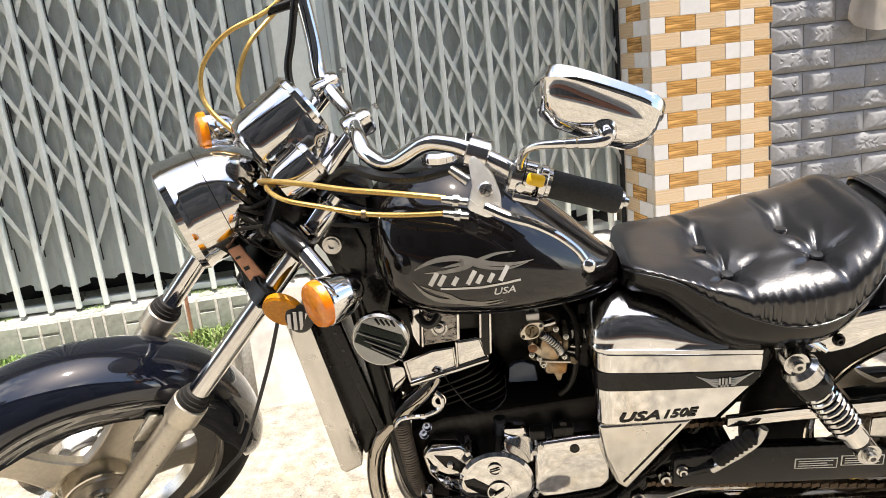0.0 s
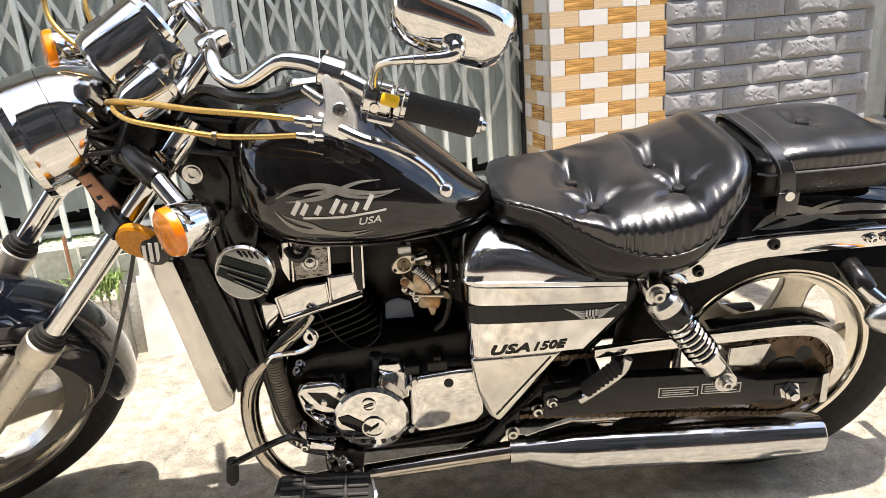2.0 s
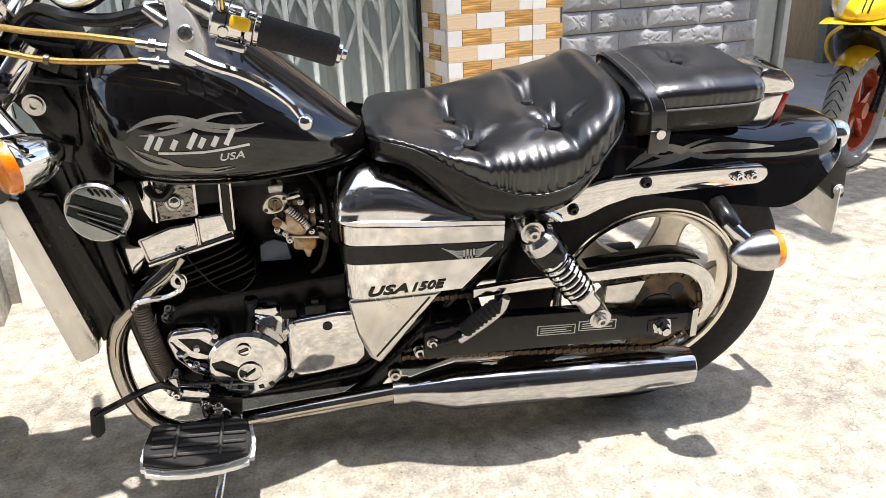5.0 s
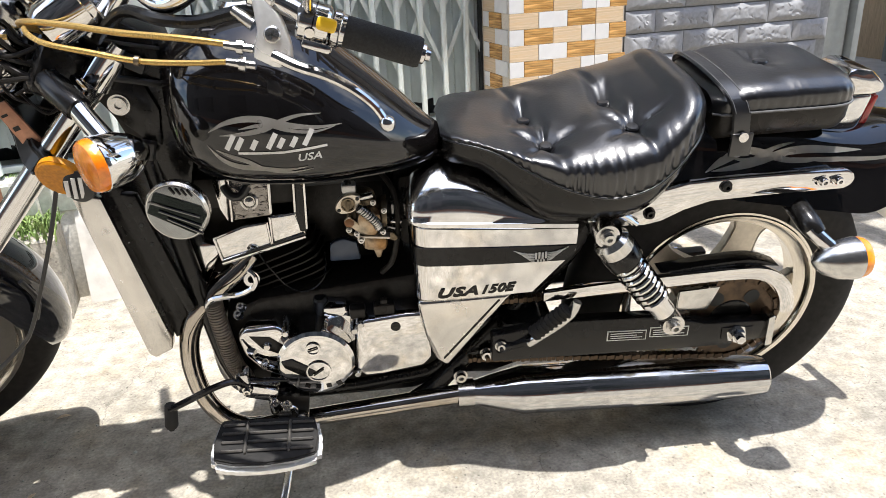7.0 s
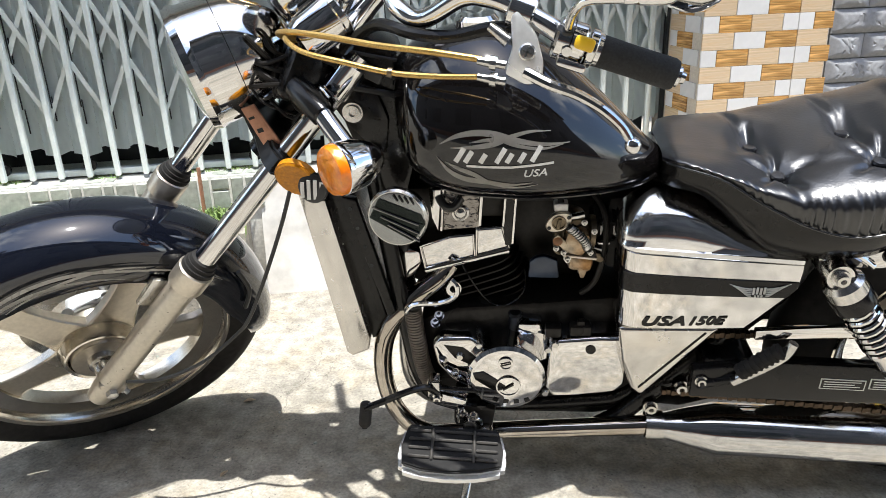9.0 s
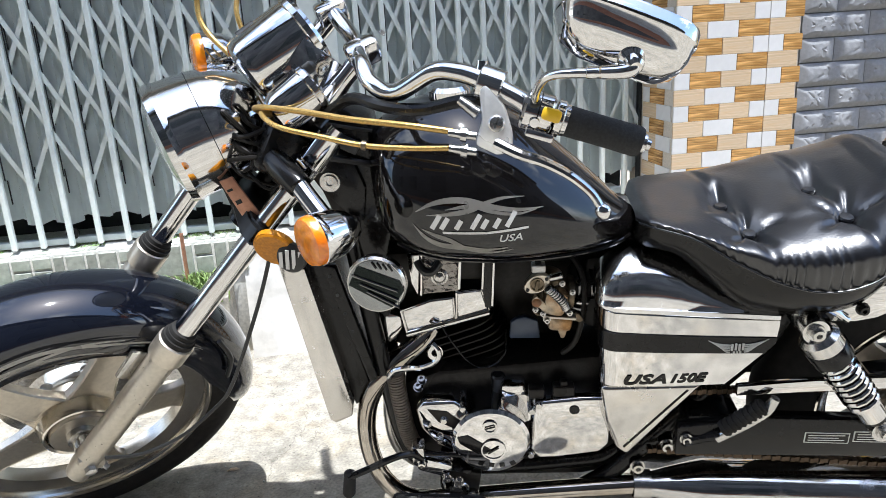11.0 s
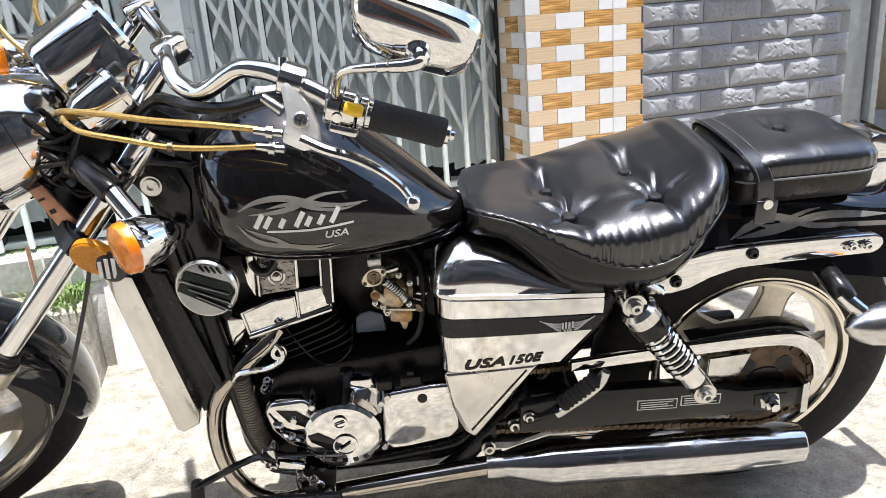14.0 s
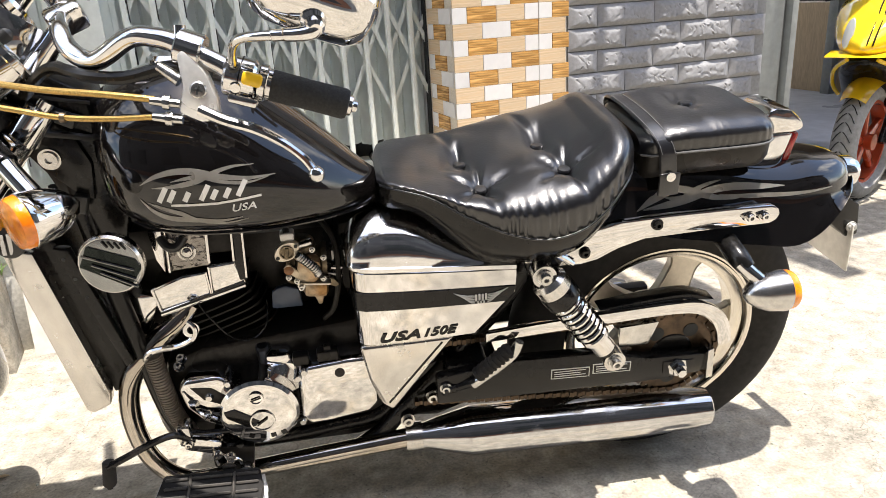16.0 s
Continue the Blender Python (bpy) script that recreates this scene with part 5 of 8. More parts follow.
for k in range(21):
    u = k / 20
    a = math.pi * u
    strap.append(Vector((0.994 - 0.026 * math.sin(a), -0.124 * math.cos(a) , 0.684 + 0.085 * math.sin(a) ** 0.45)))
sb = ring_loft(bmesh.new(), [[p + Vector((dx, math.copysign(0.003, p.y) * o, 0.003 * o)) for dx, o in ((-0.015, 0), (-0.013, 1), (0.013, 1), (0.015, 0))] for p in strap])
bp("grab_strap", sb, LEATHER, "black leatherette grab strap", pil)
bp("strap_tab", box((0.996, -0.126, 0.672), (0.036, 0.006, 0.040), 0.004), LEATHER, "", pil)
bp("strap_snap", lathe([(0, 0.0085), (0.003, 0.008), (0.004, 0.002)], (0.995, -0.1305, 0.687), (0, -1, 0), 14), CHROME, "", pil)
for dx in (-0.011, 0.011):
    bp("stitching", tube([p + Vector((dx, math.copysign(0.0035, p.y), 0.0035)) for p in strap[1:-1]], 0.0007, 5), PIPING, "", pil)

# --- rear fender and tail
RFEN = [(0.90, 0.700, 0.600, 0.072), (0.98, 0.698, 0.580, 0.094), (1.08, 0.690, 0.560, 0.098), (1.18, 0.667, 0.540, 0.098), (1.25, 0.657, 0.529, 0.095), (1.30, 0.657, 0.543, 0.088), (1.34, 0.652, 0.572, 0.078), (1.375, 0.645, 0.596, 0.060), (1.402, 0.626, 0.602, 0.034)]
rings = []
for i in range(49):
    x = 0.90 + 0.502 * i / 48
    zt, zb, w = lerp_table(RFEN, x)
    row = []
    for k in range(25):
        u = -1 + 2 * k / 24
        q = abs(u)
        if q < 0.62:
            th = q / 0.62 * math.pi / 2
            y, z = w * math.sin(th) ** 0.8, zt - 0.055 * (1 - math.cos(th) ** 0.8)
        else:
            v = (q - 0.62) / 0.38
            y, z = w * (1 + 0.36 * v), zt - 0.055 + (zb - zt + 0.055) * v
        row.append(Vector((x, math.copysign(y, u), z)))
    rings.append(row)
bm = ring_loft(bmesh.new(), rings, caps=False, closed=False)
bmesh.ops.contextual_create(bm, geom=[e for e in bm.edges if e.is_boundary and min(v.co.x for v in e.verts) > 1.40])
bmesh.ops.solidify(bm, geom=bm.faces[:], thickness=0.003)
rfen = bp("rear_fender", bm, PAINT, "gloss black rear fender with silver flame decals", angle=50)


def flat_strip(rows, y):
    bm = bmesh.new()
    pts = curve(rows, 7)
    vs = []
    for i, p in enumerate(pts):
        d = pts[min(i + 1, len(pts) - 1)] - pts[max(i - 1, 0)]
        nr = Vector((-d.y, d.x)).normalized()
        row = []
        for q in (-1, 1):
            x, z = p.x + nr.x * p.z * q, p.y + nr.y * p.z * q
            zt, zb, w = lerp_table(RFEN, x)
            z = min(z, zt - 0.010)
            v = max(0, min(1, (zt - 0.055 - z) / (zt - 0.055 - zb)))
            yy = w * (1 + 0.36 * v)
            if z > zt - 0.055:
                c = max(0.0, 1 - (zt - z) / 0.055)
                yy = w * math.sin(math.acos(min(1, (1 - (zt - z) / 0.055)) ** (1 / 0.8) if zt - z < 0.055 else 0)) ** 0.8
            row.append(bm.verts.new((x, -yy - y, z)))
        vs.append(row)
    for a, b in zip(vs, vs[1:]):
        bm.faces.new((a[0], a[1], b[1], b[0]))
    bmesh.ops.solidify(bm, geom=bm.faces[:], thickness=0.0005)
    return bm


for rows in (((0.955, 0.618, 0.0006), (0.985, 0.636, 0.0060), (1.02, 0.648, 0.0075), (1.06, 0.640, 0.0067), (1.10, 0.628, 0.0045), (1.18, 0.622, 0.0042), (1.26, 0.616, 0.0030), (1.33, 0.616, 0.0008)),
             ((0.965, 0.620, 0.0006), (1.01, 0.626, 0.0053), (1.05, 0.632, 0.0060), (1.09, 0.642, 0.0067), (1.13, 0.643, 0.0060), (1.18, 0.637, 0.0045), (1.23, 0.632, 0.0006)),
             ((1.0, 0.638, 0.0006), (1.03, 0.633, 0.0045), (1.05, 0.643, 0.0045), (1.08, 0.653, 0.0027), (1.105, 0.656, 0.0006))):
    bp("decal", flat_strip(rows, 0.0045), DECAL, "silver-grey flame decal", rfen)
tl = bp("tail_light", plate([(1.206, 0.708), (1.202, 0.735), (1.209, 0.750), (1.222, 0.755), (1.250, 0.750), (1.276, 0.728), (1.281, 0.714), (1.262, 0.706)], -0.044, 0.044, 0.008), CHROME, "chrome tail light housing")
bp("tail_body", plate([(1.186, 0.640), (1.204, 0.710), (1.262, 0.708), (1.246, 0.638)], -0.044, 0.044, 0.006), CHROME_SOFT, "chrome tail light body", tl)
bp("tail_lens", plate([(1.247, 0.640), (1.263, 0.706), (1.275, 0.706), (1.261, 0.640)], -0.042, 0.042, 0.004), RED, "red tail light lens", tl)
bp("plate_lamp", lathe([(0, 0.030), (0.018, 0.031), (0.03, 0.027), (0.032, 0.004)], (1.395, -0.005, 0.606), (0.95, 0, -0.12), 24), CHROME, "chrome rear marker lamp", rfen)
brk = bp("plate_bracket", plate([(1.325, 0.560), (1.372, 0.590), (1.44, 0.545), (1.452, 0.480), (1.43, 0.475), (1.40, 0.500)], -0.035, 0.035, 0.004), BLACK_SATIN, "black number plate bracket")
bp("number_plate", box((1.434, 0.028, 0.456), (0.004, 0.15, 0.105), 0.0015, Euler((0, -0.10, 0)).to_matrix()), PLATE, "pale metal back of a blank number plate")
bp("bracket_bolt", bolt((1.432, -0.036, 0.500), 0.008, 0.008), STICKER, "", brk)

# --- chrome fender rail
rail = bp("fender_rail", plate([(0.808, 0.578), (0.840, 0.592), (0.869, 0.606), (0.916, 0.617), (1.004, 0.620), (1.10, 0.620), (1.185, 0.618), (1.198, 0.611), (1.202, 0.600), (1.198, 0.589), (1.185, 0.583), (1.06, 0.582), (0.96, 0.579), (0.915, 0.566), (0.880, 0.549), (0.850, 0.543), (0.808, 0.545)], -0.136, -0.122, 0.004), CHROME, "chrome fender rail")
# Strip added to block sunlight between rail and fender.
bp("rail_light_block", box((1.075, -0.110, 0.598), (0.225, 0.040, 0.008), 0.002), BLACK_SATIN, "", rail)
for x, z in ((0.856, 0.567), (0.979, 0.606), (1.145, 0.601), (1.171, 0.601)):
    bp("rail_bolt", bolt((x, -0.1365, z), 0.0075, 0.009), BLACK_SATIN if x < 1.1 else CHROME, "", rail)
signal(bp, (1.200, -0.205, 0.492), (-1, 0, -0.02), 0.035, 0.062, [(1.146, -0.198, 0.510), (1.130, -0.188, 0.524), (1.118, -0.176, 0.536)], 0.0125, CHROME_DULL)
bp("signal_bracket", tube([(1.128, -0.182, 0.528), (1.120, -0.165, 0.540), (1.118, -0.12, 0.552), (1.118, -0.08, 0.560)], [0.0150, 0.0185, 0.0185, 0.0185], 14, smooth=3), BLACK_SATIN)
signal(bp, (1.222, 0.205, 0.492), (-1, 0, -0.02), 0.035, 0.062, [(1.165, 0.195, 0.515), (1.145, 0.175, 0.545), (1.120, 0.150, 0.575)])
bp("mud_flap", plate([(1.16, 0.54), (1.22, 0.54), (1.235, 0.46), (1.20, 0.44), (1.165, 0.47)], -0.05, 0.05, 0.004), PLASTIC, "black inner fender flap")

# --- shock absorbers
for sd in (-1, 1):
    y = sd * 0.152
    a, b = Vector((0.780, y, 0.546)), Vector((0.917, y, 0.352))
    d = (b - a).normalized()
    L = (b - a).length
    sh = bp("shock_absorber", lathe([(0.012, 0.024), (0.020, 0.031), (0.058, 0.031), (0.064, 0.026)], a, d, 28), CHROME_DULL, "chrome coil-over shock absorber")
    bp("damper_rod", lathe([(0.05, 0.017), (L - 0.02, 0.017)], a, d, 20), BLACK_SATIN, "", sh)
    bp("lower_cup", lathe([(L - 0.070, 0.022), (L - 0.068, 0.026), (L - 0.062, 0.026), (L - 0.060, 0.021), (L - 0.030, 0.021), (L - 0.024, 0.013)], a, d, 28), CHROME, "", sh)
    turns = 8
    side = d.orthogonal().normalized()
    up = d.cross(side)
    coil = [a + d * (0.064 + (L - 0.134) * k / (turns * 14)) + (side * math.cos(2 * math.pi * k / 14) + up * math.sin(2 * math.pi * k / 14)) * 0.0245 for k in range(turns * 14 + 1)]
    bp("coil_spring", tube(coil, 0.0046, 8), CHROME, "chromed coil spring", sh)
    bp("boot", lathe([(0.040, 0.0315), (0.042, 0.0325), (0.066, 0.0325), (0.068, 0.028)], a, d, 28), BLACK_SATIN, "", sh)
    for c in (a, b):
        bp("shock_eye", lathe([(-0.014, 0.012), (-0.014, 0.020), (0.014, 0.020), (0.014, 0.012)], c, (0, 1, 0), 24), CHROME_DULL, "", sh)
        bp("eye_nut", bolt(c + Vector((0, sd * 0.014, 0)), 0.010, 0.012, (0, sd, 0)), STEEL, "", sh)
bp("shock_mount", plate([(0.752, 0.580), (0.760, 0.536), (0.775, 0.530), (0.79, 0.545), (0.815, 0.545), (0.83, 0.575), (0.80, 0.59)], -0.137, -0.10, 0.004), BLACK_SATIN)
bp("mount_lug", tube([(0.752, -0.14, 0.566), (0.800, -0.14, 0.572), (0.835, -0.14, 0.550)], 0.006, 10, smooth=4), CHROME)

# --- side cover
COVER_R = [(0.40, 0.655), (0.418, 0.668), (0.424, 0.674), (0.478, 0.716), (0.512, 0.742), (0.56, 0.744), (0.60, 0.744)]


def cover_shell(levels, off, x_right=0.0):
    """The side cover's bowed sheet between two heights; its front corner is round."""
    rings = []
    for z0, inset in levels:
        o = off - inset
        xl, xr = 0.468 - o, lerp_table(COVER_R, z0)[0] + o - x_right
        row = [(xl, -0.045)] + [(xl + 0.026 - 0.026 * math.cos(a), -0.096 - o - 0.026 * math.sin(a)) for a in [math.pi / 2 * k / 7 for k in range(8)]]
        row += [(xl + (xr - xl) * u, -0.122 - o - 0.0025 * math.sin(math.pi * u)) for u in (0.25, 0.5, 0.75)] + [(xr, -0.122 - o), (xr, -0.045)]
        rings.append([Vector((x, y, z0 - 0.088 * (x - 0.484) * (z0 - 0.418) / 0.148)) for x, y in row])
    return ring_loft(bmesh.new(), rings)


cover = bp("side_cover", cover_shell([(0.418, 0.004), (0.421, 0.0), (0.45, 0), (0.478, 0), (0.512, 0), (0.55, 0), (0.562, 0.0), (0.567, 0.004), (0.569, 0.012)], 0.0), CHROME, "chrome side cover with a dark stripe", angle=40)
bp("stripe", cover_shell([(0.491, 0.001), (0.492, 0.0), (0.512, 0), (0.526, 0), (0.527, 0.001)], 0.0022, 0.004), BLACK_SATIN, "dark stripe across the side cover", cover)
rings = []
top = [(0.462, 0.596), (0.466, 0.608), (0.474, 0.620), (0.486, 0.631), (0.505, 0.638), (0.53, 0.640), (0.56, 0.637), (0.59, 0.628), (0.62, 0.613), (0.65, 0.594), (0.68, 0.577), (0.71, 0.563), (0.744, 0.552)]
for x, z in top:
    zl = 0.571 - 0.088 * (x - 0.484)
    h = max(z - zl, 0.003)
    fr_ = 0.0 if x > 0.50 else 0.030 * (1 - math.sqrt(max(0, 1 - ((0.50 - x) / 0.038) ** 2)))
    row = [(-0.1195 + fr_ + (0.0745 - fr_) * (1 - math.cos(a)), zl + 0.003 + h * math.sin(a)) for a in [math.pi / 2 * k / 9 for k in range(10)]]
    rings.append([Vector((x, y, q)) for y, q in [(-0.045, zl - 0.006), (-0.1225 + fr_, zl - 0.006), (-0.1225 + fr_, zl + 0.001)] + row])
bp("upper_shelf", ring_loft(bmesh.new(), rings), CHROME_SOFT, "domed chrome top of the side cover", cover, angle=50)
tri = bp("lower_cover", plate([(0.470, 0.417), (0.640, 0.417), (0.60, 0.368), (0.545, 0.298), (0.520, 0.266), (0.500, 0.284), (0.482, 0.34)], -0.1195, -0.06, 0.009, seg=4), PANEL, "triangular chrome lower cover")
bp("cover_line", tube([(0.514, -0.1200, 0.288), (0.614, -0.1200, 0.408)], 0.0016, 6), BLACK_SATIN, "", tri)
t_ = lettering("USA", 0.0275, 0.0006, 0.35, 1.08, 0.038)
t_.transform(Matrix.Translation((0.503, -0.1248, 0.4255)) @ Matrix.Rotation(radians(-1.5), 4, "Y") @ Matrix.Rotation(radians(90), 4, "X") @ Matrix.Diagonal((1.36, 0.9, 1, 1)))
bp("lettering", t_, BLACK_SATIN, "slanted black letters reading USA", cover)
t_ = lettering("150E", 0.0255, 0.0006, 0.35, 1.04, 0.036)
t_.transform(Matrix.Translation((0.578, -0.1248, 0.4275)) @ Matrix.Rotation(radians(-1.5), 4, "Y") @ Matrix.Rotation(radians(90), 4, "X") @ Matrix.Diagonal((1.10, 0.9, 1, 1)))
bp("lettering", t_, BLACK_SATIN, "slanted black characters reading 150E", cover)
# winged badge as plain shapes
wb = bmesh.new()
for sg in (-1, 1):
    for k in range(5):
        ln = 0.036 - 0.0052 * k
        tube([(0.682 + sg * (0.011 + ln * u), -0.1272, 0.5005 - 0.0034 * k + 0.0105 * u * u - 0.001 * u) for u in (0.0, 0.35, 0.7, 1.0)], [0.0010, 0.0013, 0.0011, 0.0005], 6, wb, flat=0.6)
for k in range(4):
    box((0.682 + (k - 1.5) * 0.0056, -0.1278, 0.4965 + 0.001 * (k % 2)), (0.0036, 0.002, 0.013), 0.0006, bm=wb, seg=1)
for k in range(3):
    box((0.682 + (k - 1) * 0.005, -0.1278, 0.4875), (0.0030, 0.002, 0.004), 0.0005, bm=wb, seg=1)
bp("wing_badge", wb, STICKER, "small silver winged badge", cover)

# --- frame
fr = bp("main_frame", tube([(0.05, 0, 0.80), (0.20, 0, 0.70), (0.45, 0, 0.66), (0.60, 0, 0.62), (0.90, 0, 0.62)], 0.020, 12, smooth=5), BLACK_SATIN, "black tubular frame")
for y in (-0.040, 0.040):
    bp("down_tube", tube([(0.055, y * 0.35, 0.74), (0.070, y * 0.7, 0.60), (0.095, y, 0.40), (0.115, y, 0.25), (0.16, y, 0.185), (0.30, y, 0.175), (0.42, y, 0.185), (0.50, y, 0.20), (0.56, y, 0.26), (0.62, y, 0.34), (0.70, y, 0.44), (0.76, y, 0.56)], 0.0155, 12, smooth=6), BLACK_SATIN, "", fr)
DEPTH = inset(1.04)
bp("rear_stay", tube([(0.440, -0.10, 0.172), (0.490, -0.102, 0.205), (0.530, -0.104, 0.252), (0.594, -0.100, 0.318), (0.668, -0.094, 0.398), (0.732, -0.090, 0.470), (0.775, -0.090, 0.55)], 0.0165, 12, smooth=4), BLACK_SATIN, "", fr)
DEPTH = inset(1.0)
bp("head_gusset", plate([(0.008, 0.792), (0.040, 0.812), (0.085, 0.806), (0.100, 0.76), (0.090, 0.70), (0.066, 0.715), (0.030, 0.755)], -0.040, 0.040, 0.004), BLACK_SATIN, "dark frame gusset", fr)
bp("steering_head", plate([(0.000, 0.900), (0.060, 0.900), (0.112, 0.868), (0.120, 0.800), (0.135, 0.680), (0.115, 0.610), (0.070, 0.610), (0.036, 0.715), (0.012, 0.790)], -0.030, 0.060, 0.010), BLACK_SATIN, "black steering head and covers", fr)
for k in range(3):
    z_ = 0.885 - 0.028 * k
    bp("head_cable", tube([(-0.02 + 0.008 * k, -0.045, z_ + 0.012), (0.030 + 0.006 * k, -0.052 - 0.003 * (k % 3), z_ - 0.006), (0.075 + 0.004 * k, -0.046, z_ - 0.020 + 0.006 * (k % 2)), (0.118, -0.030, z_ - 0.034)], 0.0030 + 0.0012 * (k % 3), 8, smooth=5), PLASTIC if k % 3 else RUBBER, "", fr)
bp("head_coupling", box((0.082, -0.046, 0.836), (0.034, 0.020, 0.018), 0.003, Euler((0, 0.5, 0)).to_matrix()), PLASTIC, "", fr)
bp("head_coupling", box((0.070, -0.046, 0.700), (0.022, 0.016, 0.030), 0.003, Euler((0, 0.3, 0)).to_matrix()), PLASTIC, "", fr)
# Black sheet added as shade where bright gaps opened around the pod.
bp("pod_gap_shade", plate([(0.060, 0.670), (0.215, 0.680), (0.225, 0.500), (0.160, 0.400), (0.100, 0.420)], 0.030, 0.050, 0.004), ENGINE_BLACK, "", fr)
bp("gusset_bolt", lathe([(0, 0.0165), (0.004, 0.0165), (0.004, 0.0125), (0.008, 0.0125), (0.008, 0.0055), (0.004, 0.005)], (0.044, -0.040, 0.774), (0, -1, 0), 24), CHROME_DULL, "", fr)
DEPTH = inset(1.04)
bp("frame_plate", plate([(0.50, 0.235), (0.54, 0.33), (0.66, 0.375), (0.72, 0.33), (0.70, 0.26), (0.60, 0.225)], -0.098, 0.098, 0.006), BLACK_SATIN, "black footrest plate", fr)
for x, z in ((0.587, 0.300), (0.540, 0.253)):
    bp("frame_bolt", bolt((x, -0.1285, z), 0.010, 0.012), CHROME_DULL, "", fr)
    bp("bolt_boss", lathe([(0, 0.013), (0.032, 0.013)], (x, -0.0965, z), (0, -1, 0), 14), BLACK_SATIN, "", fr)
DEPTH = inset(1.0)
# passenger peg
peg = bp("passenger_peg", tube([(0.665, -0.135, 0.318), (0.705, -0.142, 0.355), (0.735, -0.145, 0.383), (0.746, -0.146, 0.408)], [0.009, 0.011, 0.010, 0.008], 12, smooth=3), CHROME_DULL, "folded passenger footpeg")
bp("peg_rubber", tube([(0.672, -0.138, 0.340), (0.728, -0.148, 0.396)], [0.0135, 0.0125], 12), RUBBER, "", peg)
for k in range(8):
    c = Vector((0.676, -0.139, 0.344)).lerp(Vector((0.724, -0.148, 0.392)), k / 7)
    bp("peg_rib", lathe([(-0.0018, 0.0148), (0.0018, 0.0148)], c, (0.7, -0.1, 0.7), 14), RUBBER, "", peg)
bp("peg_hinge", tube([(0.610, -0.135, 0.312), (0.640, -0.125, 0.310), (0.672, -0.136, 0.326)], 0.009, 10, smooth=3), BLACK_SATIN, "", peg)
bp("peg_bolt", bolt((0.615, -0.130, 0.315), 0.008, 0.010), CHROME_DULL, "", peg)

DEPTH = inset(1.0)
# --- swingarm, chain, sprocket
swing = bp("swingarm", plate([(0.60, 0.335), (0.75, 0.352), (0.90, 0.345), (1.00, 0.318), (1.118, 0.312), (1.122, 0.270), (1.02, 0.262), (0.80, 0.268), (0.60, 0.275)], -0.128, -0.103, 0.005), BLACK_SATIN, "black box-section swingarm")
bp("swing_far", plate([(0.60, 0.325), (1.10, 0.325), (1.10, 0.275), (0.60, 0.275)], 0.103, 0.128, 0.005), BLACK_SATIN, "", swing)
bp("swing_cross", box((0.66, 0, 0.31), (0.08, 0.22, 0.07), 0.01), BLACK_SATIN, "", swing)
bp("adjuster_plate", plate([(1.116, 0.322), (1.128, 0.326), (1.134, 0.258), (1.120, 0.256)], -0.134, -0.100, 0.002), CHROME_DULL, "", swing)
bp("axle_nut", lathe([(0, 0.020), (0.003, 0.020), (0.003, 0.015), (0.014, 0.014), (0.014, 0.009), (0.024, 0.009)], (1.06, -0.128, 0.290), (0, -1, 0), 6), CHROME, "", swing)
bp("axle_washer", plate([(1.03, 0.306), (1.092, 0.304), (1.094, 0.276), (1.032, 0.278)], -0.1305, -0.126, 0.002), BLACK_SATIN, "", swing)
for x0, x1 in ((0.812, 0.886), (0.892, 0.966)):
    lab = bp("data_sticker", plate([(x0, 0.322), (x1, 0.318), (x1, 0.296), (x0, 0.300)], -0.1292, -0.1278, 0.0), STICKER, "small grey data sticker", swing)
    bp("sticker_field", plate([(x0 + 0.002, 0.320), (x1 - 0.002, 0.316), (x1 - 0.002, 0.298), (x0 + 0.002, 0.302)], -0.1296, -0.1290, 0.0), BLACK_SATIN, "", swing)
    for k in range(3):
        bp("text_bar", plate([(x0 + 0.006, 0.3165 - k * 0.005), (x1 - 0.008 - 0.01 * (k % 2), 0.3145 - k * 0.005), (x1 - 0.008 - 0.01 * (k % 2), 0.3127 - k * 0.005), (x0 + 0.006, 0.3147 - k * 0.005)], -0.1299, -0.1294, 0.0), STICKER, "", swing)
g_top = curve([(0.690, 0.420, 0), (0.80, 0.428, 0), (0.94, 0.433, 0), (1.05, 0.435, 0), (1.100, 0.427, 0), (1.136, 0.402, 0), (1.155, 0.366, 0), (1.160, 0.336, 0)], 5)
g_low = curve([(1.150, 0.328, 0), (1.136, 0.332, 0), (1.128, 0.362, 0), (1.110, 0.391, 0), (1.080, 0.408, 0), (1.03, 0.413, 0), (0.94, 0.411, 0), (0.80, 0.407, 0), (0.690, 0.402, 0)], 5)
guard = bp("chain_guard", plate([(q.x, q.y) for q in g_top + g_low], -0.130, -0.118, 0.003), CHROME, "curved chrome chain guard", angle=40)
g_in = curve([(0.90, 0.433, 0), (1.00, 0.443, 0), (1.07, 0.444, 0), (1.12, 0.426, 0)], 5)
bp("guard_inner", plate([(q.x, q.y) for q in g_in] + [(1.06, 0.434), (0.94, 0.430)], -0.118, -0.085, 0.002), BLACK_SATIN, "", guard)
sprk = bmesh.new()
hoop([(-0.098, 0.083), (-0.098, 0.030), (-0.093, 0.030), (-0.093, 0.083)], (RC[0], 0, RC[1]), (0, 1, 0), 48, sprk)
for k in range(38):
    a = 2 * math.pi * k / 38
    box((RC[0] + 0.085 * math.cos(a), -0.0955, RC[1] + 0.085 * math.sin(a)), (0.010, 0.005, 0.007), 0.0, Euler((0, -a, 0)).to_matrix(), bm=sprk)
spr = bp("sprocket", sprk, SPROCKET, "oily brown rear sprocket", rear_tyre)
